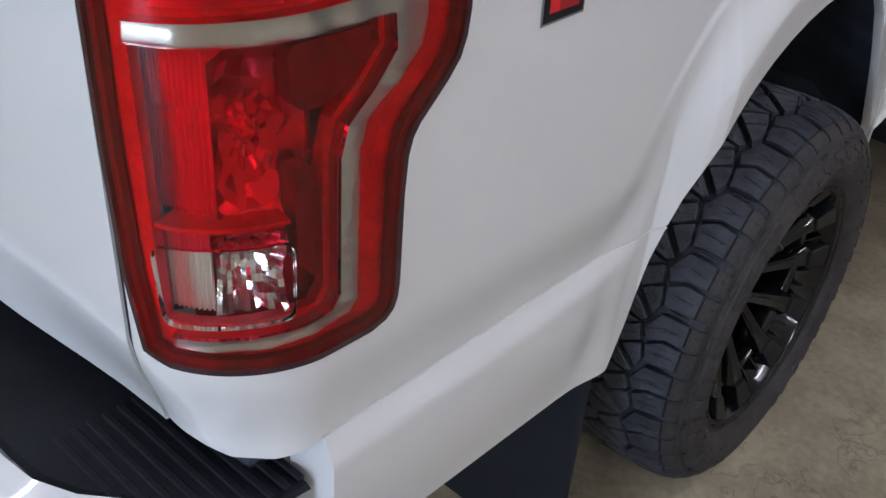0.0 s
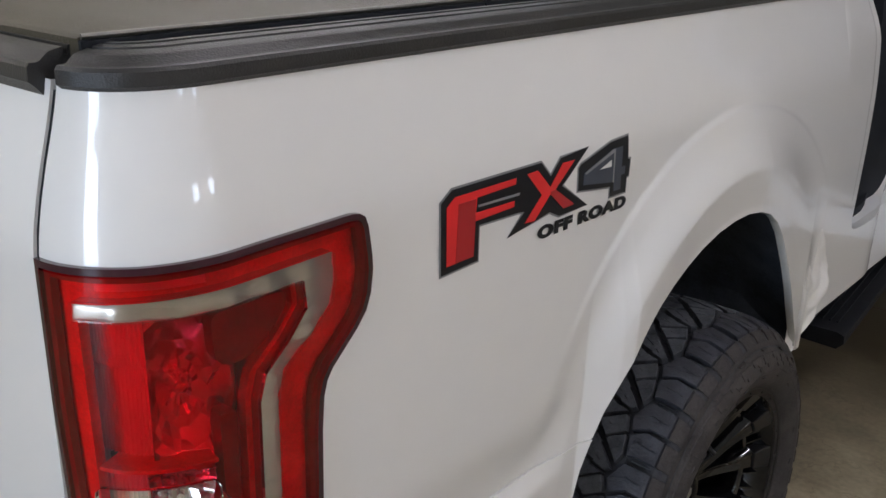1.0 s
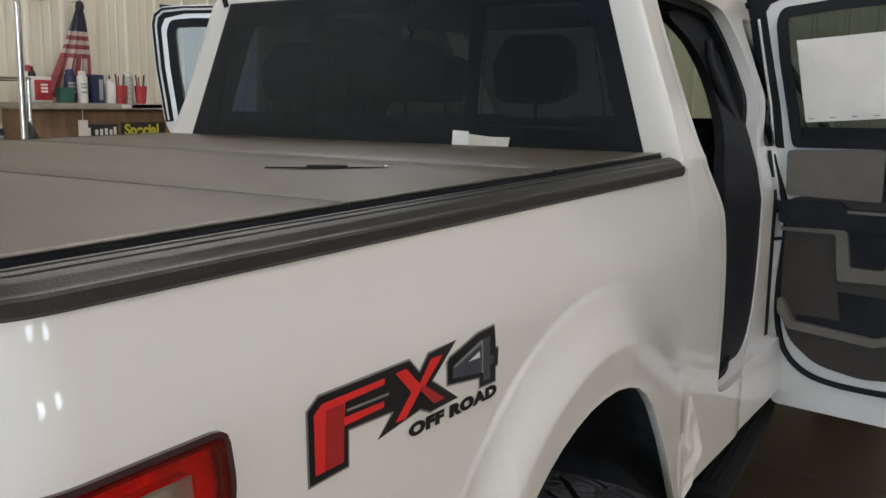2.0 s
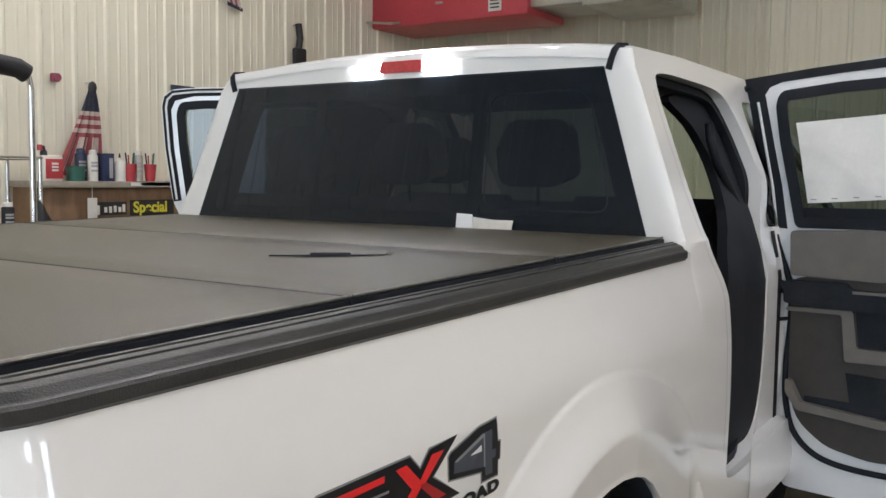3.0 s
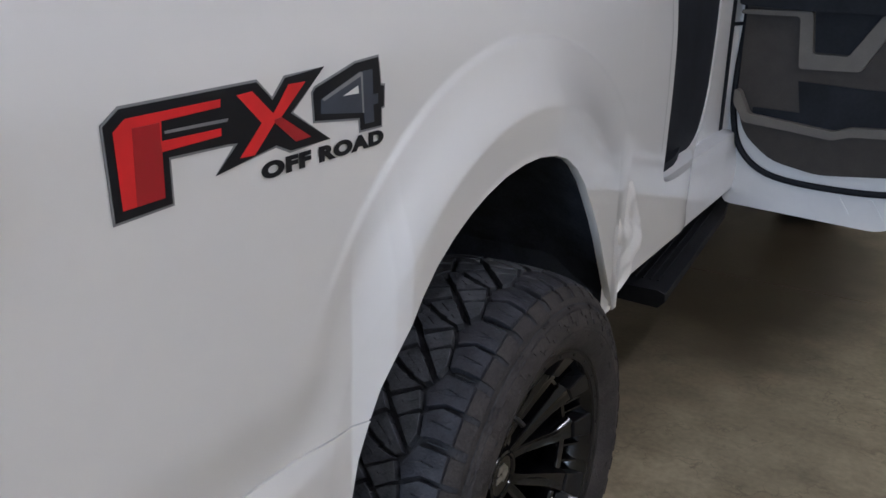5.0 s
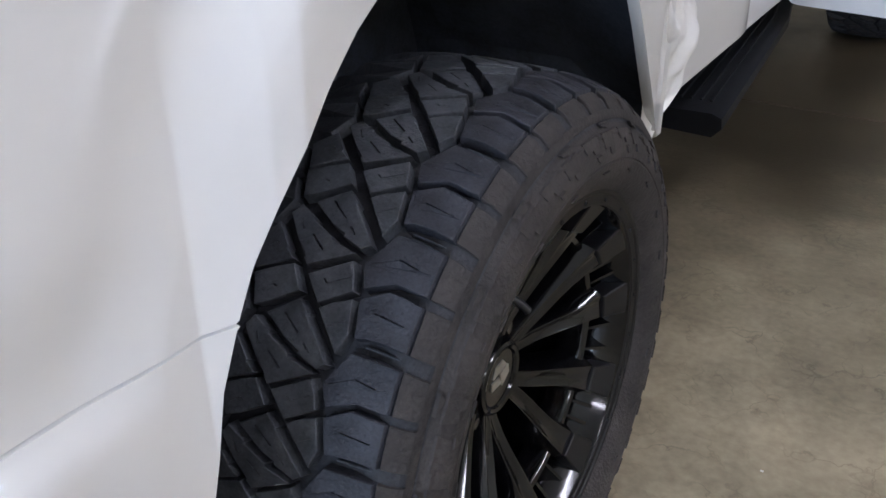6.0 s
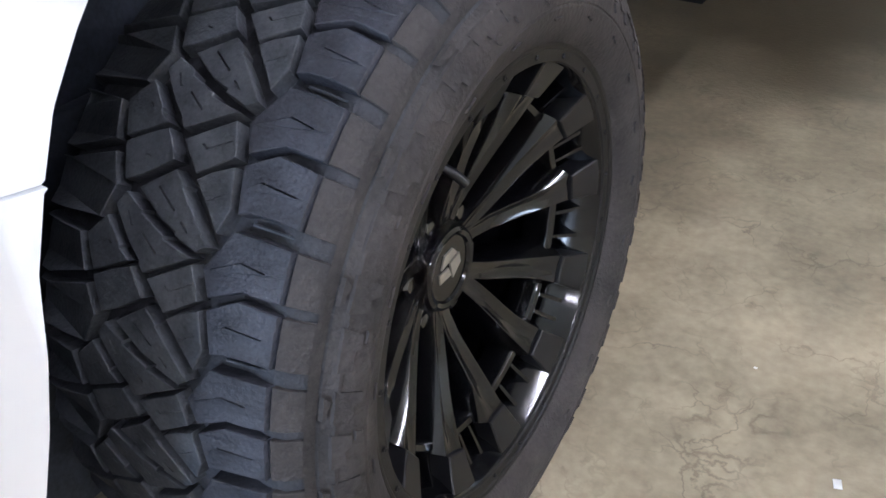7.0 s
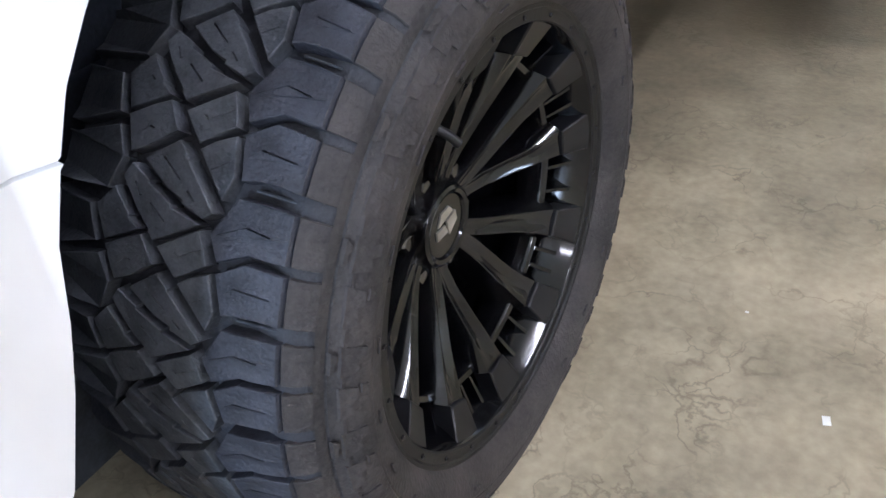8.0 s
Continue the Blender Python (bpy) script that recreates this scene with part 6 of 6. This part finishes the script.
# loose masking film at the foot of the bed's front edge
film = thing("masking_film", "loose crumpled white masking film hanging at the cab sill", "plastic film", (0.975, 1.80, 0.60))


def film_point(a, b):
    edge = lerp([0.0, 0.15, 0.35, 0.60, 1.0], [-0.050, 0.015, 0.085, 0.095, 0.070], b)
    y = -0.105 + a * (edge + 0.105)
    free = math.sin(math.pi * min(1.0, 0.15 + 0.85 * b)) ** 0.7 * smooth(0.0, 0.35, a)
    fold = 0.009 * math.sin(5 * a + 9 * b) + 0.004 * math.sin(15 * a - 11 * b)
    w = noise.noise((a * 3.0, b * 4.0, 5.0)) * 0.014 + noise.noise((a * 9.0, b * 11.0, 1.0)) * 0.005
    return (0.007 + (fold + w + 0.010) * free - 0.012 * smooth(0.85, 1.0, b), y + 0.012 * math.sin(b * 13) * a, -0.012 + 0.282 * b + 0.02 * a * (1 - b))


part("film", grid(film_point, np.linspace(0, 1, 30), np.linspace(0, 1, 36)), WRAP, film, "crumpled white film", 60)

strap = thing("cover_latch", "flat black latch plate lying on the tonneau cover", "latch", (0.515, 0.985, 1.4695))
strap.rotation_euler = (0, 0, radians(45))
part("plate", prism([(-0.112, 0.0), (-0.066, -0.006), (-0.034, -0.010), (0.030, -0.009), (0.060, -0.005), (0.112, -0.002), (0.112, 0.003), (0.052, 0.005), (0.020, 0.011), (-0.022, 0.008), (-0.062, 0.003)], lambda a, b, h: (a, b, h), 0.003, None, 0.0008), RUBBER_SEAL, strap)
part("buckle", prism([(-0.034, -0.006), (0.012, -0.010), (0.044, -0.004), (0.030, 0.006), (-0.020, 0.009)], lambda a, b, h: (a, b, h + 0.003), 0.004, None, 0.001), RUBBER_SEAL, strap)
part("pin", tube([(0.114, -0.004, 0.003), (0.124, 0.004, 0.003)], 0.003), CHROME, strap)

# ---- along the left wall ----
SX = -3.45


def can(name, y, radius, height, body, cap, label, z=1.575, x=SX, dome=True):
    t = thing(name, label, "spray can", (x, y, z))
    part("body", lathe([(0.0, radius * 0.9), (0.004, radius), (height * 0.80, radius), (height * 0.82, radius * 0.97), (height * 0.86, radius * 0.7), (height * 0.86, 0.0)], "z", 20), body, t)
    part("cap", lathe([(height * 0.83, radius * 0.75), (height * 0.97, radius * 0.72), (height, radius * 0.5), (height, 0.0)], "z", 20), cap, t)
    for k in (0.3, 0.45, 0.55):
        part("label_bar", lathe([(height * k, radius * 1.003), (height * (k + 0.07), radius * 1.003)], "z", 20, arc=(-0.9, 0.6)), PAPER_INK, t)
    return t


# shelf cabinet
hutch = thing("shelf_cabinet", "brown wooden shelf cabinet against the cream wall", "cabinet", (-3.55, 3.5, 0))
part("top_board", box(-0.13, -0.66, 1.535, 0.15, 1.6, 1.575, 0.004), SHELF_TOP, hutch, "worn pale shelf edge")
part("back_panel", box(-0.13, -0.62, 0.0, -0.10, 1.55, 1.535, 0.003), WOOD, hutch)
part("front_panel", box(0.06, -0.62, 0.2, 0.085, 1.55, 1.53, 0.003), WOOD, hutch, "brown wood front")
for y in (-0.64, 1.53):
    part("side_panel", box(-0.13, y, 0.0, 0.10, y + 0.025, 1.535, 0.003), WOOD, hutch)
part("edge_tape", box(0.15, 0.02, 1.545, 0.153, 0.36, 1.570, 0), CREAM, hutch, "pale tape on the shelf edge")
part("shelf_liner", box(0.15, 0.10, 1.541, 0.153, 0.55, 1.572, 0), CREAM, hutch)


def sign(y, z, w, h, words, mat, label):
    t = thing("wall_sign", label, "sign", (-3.46, y, z), "signs under the shelf")
    part("board", box(0.0, 0.0, 0.0, 0.008, w, h, 0.001), BLACK, t)
    if words:
        c = bpy.data.curves.new("words", "FONT")
        c.body, c.size, c.extrude, c.offset = words, h * 0.98, 0.001, 0.003
        o = new("words_curve", c)
        bpy.context.view_layer.update()
        m = bpy.data.meshes.new_from_object(o.evaluated_get(bpy.context.evaluated_depsgraph_get()))
        bpy.data.objects.remove(o)
        for v in m.vertices:
            v.co = (0.010 + v.co.z, 0.02 + v.co.x, h * 0.22 + v.co.y)
        link_mesh("lettering", m, mat, t, "yellow lettering", 0)
    else:
        for k, (a, b, c) in enumerate(((0.04, 0.02, 0.75), (0.27, 0.2, 0.6), (0.42, 0.15, 0.65), (0.57, 0.2, 0.7), (0.72, 0.2, 0.6), (0.85, 0.2, 0.8))):
            part("lettering_bar", box(0.008, w * a, h * b, 0.011, w * (a + 0.09), h * c, 0.001), CREAM, t)
    return t


sign(3.285, 1.355, 0.24, 0.085, "", CREAM, "small black sign with pale lettering")
sign(3.555, 1.345, 0.36, 0.105, "Special", YELLOW, "black sign with yellow hand lettering")

# things on the shelf
jug = thing("solvent_can", "cream and red rectangular solvent can on the shelf", "can", (SX, 2.948, 1.575))
part("body", box(-0.05, -0.078, 0.0, 0.05, 0.078, 0.155, 0.008), CREAM, jug)
part("label", box(0.049, -0.04, 0.015, 0.053, 0.076, 0.135, 0.002), RED_PLASTIC, jug, "red label")
for k in range(3):
    part("label_bar", box(0.0525, 0.0, 0.06 + 0.02 * k, 0.0545, 0.045, 0.072 + 0.02 * k, 0), CREAM, jug)
part("spout", lathe([(0.155, 0.022), (0.18, 0.02), (0.19, 0.012), (0.215, 0.008), (0.215, 0.0)], "z", 12, centre=(0, -0.02, 0)), BLACK, jug)
part("cap", lathe([(0.185, 0.016), (0.22, 0.015), (0.222, 0.0)], "z", 12, centre=(0, -0.045, 0)), RED_PLASTIC, jug)
tub = thing("green_tub", "small dark green plastic tub on the shelf", "tub", (SX, 3.145, 1.575))
part("body", lathe([(0.0, 0.05), (0.088, 0.058), (0.09, 0.061), (0.094, 0.061), (0.094, 0.052), (0.01, 0.046), (0.01, 0.0)], "z", 24), GREEN_PLASTIC, tub)
can("spray_can", 3.270, 0.032, 0.20, CREAM, CREAM, "white spray can on the shelf")
can("spray_can", 3.245, 0.038, 0.21, NAVY, NAVY, "dark blue spray can on the shelf", x=SX - 0.09)
navy_box = thing("blue_carton", "dark blue carton with a pale panel on the shelf", "carton", (SX, 3.365, 1.575))
part("carton", box(-0.036, -0.040, 0, 0.036, 0.040, 0.18, 0.003), NAVY, navy_box)
part("panel", box(0.035, 0.002, 0.02, 0.038, 0.030, 0.15, 0.001), PAPER_INK, navy_box)
bottle = thing("white_bottle", "white plastic bottle with a nozzle on the shelf", "bottle", (SX, 3.472, 1.575))
part("body", lathe([(0.0, 0.038), (0.11, 0.038), (0.13, 0.03), (0.14, 0.014), (0.155, 0.013), (0.155, 0.0)], "z", 20), CREAM, bottle)
part("nozzle", lathe([(0.15, 0.009), (0.185, 0.003), (0.185, 0.0)], "z", 10), BLACK, bottle)
can("spray_can", 3.615, 0.034, 0.205, STEEL, CREAM, "grey spray can on the shelf")
for y, lab in ((3.540, "red cup of pens on the shelf"), (3.700, "red cup of markers on the shelf")):
    cup = thing("pen_cup", lab, "pen cup", (SX + 0.02, y, 1.575), "cups of pens")
    part("cup", lathe([(0.0, 0.030), (0.115, 0.042), (0.116, 0.040), (0.008, 0.028), (0.008, 0.0)], "z", 20), RED_PLASTIC, cup)
    for k, (m, a, h) in enumerate(((GREEN_PLASTIC, 0.3, 0.19), (BLACK, 1.7, 0.185), (GREEN_PLASTIC, 2.9, 0.17), (NAVY, 4.1, 0.19), (RED_PLASTIC, 5.2, 0.175))):
        part("pen", tube([(0.01 * math.cos(a), 0.01 * math.sin(a), 0.01), (0.03 * math.cos(a), 0.03 * math.sin(a), h)], 0.005, 7), m, cup)
tag = thing("hanging_tag", "white card tag hanging from the shelf edge", "tag", (-3.385, 3.215, 1.32))
part("tag", box(0.0, -0.035, 0.0, 0.003, 0.035, 0.15, 0.001), CREAM, tag)
part("string", tube([(0.001, 0.0, 0.15), (0.001, 0.0, 0.22)], 0.002, 6), CREAM, tag)

# bundled flag on the wall
flag = thing("flag", "striped flag gathered and hung from a wall hook", "flag", (-3.66, 3.36, 1.60))


def flag_point(a, z):
    k = (2.19 - z) / 0.56
    w = 0.022 + 0.17 * k ** 0.9
    sk = -0.10 * k ** 1.6
    return (0.05 + 0.020 * math.sin(a * 21) * (0.3 + k) + 0.01 * k, 0.03 + sk + (a - 0.5) * 2 * w * (1.0 if a < 0.5 else 0.72), z - 1.60)


part("union", grid(flag_point, np.linspace(0, 1, 24), np.linspace(2.03, 2.17, 8)), FLAG_BLUE, flag, "dark blue gathered cloth", 60)
zs = np.linspace(2.03, 1.86, 7)
for i in range(6):
    part("stripe", grid(flag_point, np.linspace(0, 1, 24), np.linspace(zs[i], zs[i + 1], 3)), FLAG_WHITE if i % 2 == 0 else FLAG_RED, flag, "", 60)
for i in range(11):
    part("stripe", grid(flag_point, np.linspace(i / 11, (i + 1) / 11, 4), np.linspace(1.86, 1.61, 10)), FLAG_RED if i % 2 == 0 else FLAG_WHITE, flag, "", 60)
part("tie", lathe([(0.0, 0.02), (0.03, 0.03), (0.06, 0.022), (0.075, 0.0)], "z", 10, centre=(0.05, 0.03, 0.555)), BLACK, flag, "black knot")
part("hook", tube([(-0.03, 0.03, 0.62), (0.05, 0.03, 0.62), (0.055, 0.03, 0.60)], 0.005, 6), STEEL, flag)

bell = thing("alarm_bell", "small red alarm bell fitting on the cream wall", "wall fitting", (-3.69, 3.16, 2.235))
part("body", box(0.0, -0.026, -0.028, 0.045, 0.024, 0.026, 0.008), BELL, bell)
part("horn", lathe([(0.045, 0.018), (0.058, 0.022), (0.060, 0.012), (0.060, 0.0)], "x", 14, centre=(0, 0, -0.003)), BELL, bell)
plate = thing("wall_plate", "small dark grey plate on the cream wall", "plate", (-3.685, 4.17, 2.20))
part("plate", box(0.0, -0.08, 0.0, 0.006, 0.14, 0.075, 0.002), LINER, plate)
grip = thing("hanging_tool", "black tool hanging on the cream wall", "tool", (-3.65, 5.38, 2.55))
part("handle", tube([(0.02, 0.0, 0.12), (0.03, 0.01, 0.22), (0.02, 0.0, 0.34)], 0.028, 10), BLACK, grip)
part("head", box(0.0, -0.06, 0.0, 0.05, 0.075, 0.14, 0.015), BLACK, grip)
part("hook", tube([(-0.04, 0.0, 0.33), (0.02, 0.0, 0.345)], 0.006, 6), STEEL, grip)
rag = thing("hanging_cloth", "dark striped cloth hanging high on the wall", "cloth", (-3.66, 4.62, 2.97))
for i in range(5):
    part("stripe", grid(lambda a, b, i=i: (0.02 + 0.008 * math.sin(a * 9 + i), -0.07 + 0.03 * i + 0.03 * a + 0.05 * b, 0.14 - 0.16 * b - 0.01 * i), np.linspace(0, 1, 5), np.linspace(0, 1, 8)), FLAG_RED if i % 2 else FLAG_WHITE, rag, "", 60)
part("hem", grid(lambda a, b: (0.022, -0.02 + 0.16 * a, -0.02 - 0.03 * b - 0.03 * a), np.linspace(0, 1, 6), np.linspace(0, 1, 3)), FLAG_BLUE, rag)

# chrome stand with a padded arm
stand = thing("padded_stand", "chrome tube stand with a black padded arm", "stand", (-2.0, 1.95, 0))
part("pole", tube([(0, 0, 0.02), (0, 0.0, 1.98), (0.0, -0.01, 2.03), (0.0, -0.05, 2.06)], 0.014, 14), CHROME, stand)
pad = bmesh.new()
tube([(0.0, -0.02, 2.045), (0.0, -0.06, 2.065), (0, -0.16, 2.075), (0, -0.32, 2.06)], 0.042, 12, pad)
part("pad", pad, BLACK, stand, "black foam pad")
part("base", lathe([(0.0, 0.20), (0.02, 0.19), (0.03, 0.03), (0.03, 0.0)], "z", 24), STEEL, stand)

# wire rack with a bottle, at the far end of the cabinet
rack = thing("wire_rack", "chrome wire rack holding bottles beside the cabinet", "rack", (-3.4, 2.55, 0))
for y in (-0.35, 0.22):
    for x in (-0.18, 0.16):
        part("post", tube([(x, y, 0), (x, y, 1.72)], 0.012, 10), CHROME, rack)
for z in (0.4, 1.0, 1.27, 1.70):
    for k in range(9):
        part("wire", tube([(-0.18 + 0.0425 * k, -0.35, z), (-0.18 + 0.0425 * k, 0.22, z)], 0.003, 6), CHROME, rack)
    part("edge_wire", tube([(0.17, -0.36, z + 0.012), (0.17, 0.23, z + 0.012)], 0.006, 8), CHROME, rack)
can("spray_can", 2.62, 0.036, 0.17, BLACK, CREAM, "black spray can with a white cap on the rack", z=1.282, x=-3.33)
can("spray_can", 2.50, 0.034, 0.17, RED_PLASTIC, BLACK, "red spray can on the rack", z=1.282, x=-3.33)
bagt = thing("black_bag", "crumpled black bag hanging from the rack", "bag", (-3.22, 2.76, 1.25))
bm = bmesh.new()
bmesh.ops.create_icosphere(bm, subdivisions=3, radius=0.10)
for v in bm.verts:
    v.co = Vector((v.co.x * 0.5, v.co.y * 0.55, v.co.z * 2.0)) * (1 + 0.35 * noise.noise(v.co * 14))
part("bag", bm, BLACK, bagt, "", 60)

# heater and duct hung in the corner
heater = thing("unit_heater", "red box unit heater hung under the ceiling", "heater", (-2.85, 6.8, 3.0))
part("casing", box(-0.85, -0.35, 0.0, 0.80, 0.35, 0.62, 0.02), HEATER_RED, heater, "faded red sheet metal casing")
part("nameplate", box(0.42, -0.354, 0.05, 0.55, -0.35, 0.18, 0.002), CREAM, heater)
for k in range(3):
    part("label_bar", box(0.44, -0.357, 0.075 + 0.03 * k, 0.53, -0.354, 0.087 + 0.03 * k, 0), BLACK, heater)
part("latch", box(-0.12, -0.37, 0.16, -0.05, -0.35, 0.18, 0.004), STEEL, heater)
part("gas_pipe", tube([(-1.05, -0.42, -0.25), (-1.05, -0.42, 0.02), (-1.0, -0.42, 0.07), (-0.55, -0.42, 0.02), (-0.5, -0.3, 0.05)], 0.012, 8), STEEL, heater)
for x in (-0.7, 0.65):
    part("hanger", tube([(x, 0, 0.6), (x, 0, 1.4)], 0.008, 8), STEEL, heater)
part("duct", box(0.80, -0.30, 0.06, 1.30, 0.30, 0.62, 0.006), STEEL, heater, "galvanised duct box")
part("duct_bend", box(1.31, -0.34, 0.02, 1.95, 0.50, 0.62, 0.01), STEEL, heater, "galvanised duct outlet")
part("seam", box(1.297, -0.345, 0.015, 1.318, 0.36, 0.63, 0.002), STEEL, heater)

chip = thing("paper_scrap", "tiny white paper scrap on the concrete floor", "paper scrap", (1.427, 1.545, 0.0))
part("scrap", box(-0.006, -0.009, 0.0, 0.006, 0.009, 0.0015, 0.0004), PAPER, chip, loc=Matrix.Rotation(0.3, 4, "Z"))
chip = thing("paper_scrap", "tiny white paper scrap on the concrete floor", "paper scrap", (1.257, 1.738, 0.0))
part("scrap", box(-0.003, -0.002, 0.0, 0.003, 0.002, 0.001, 0), PAPER, chip)
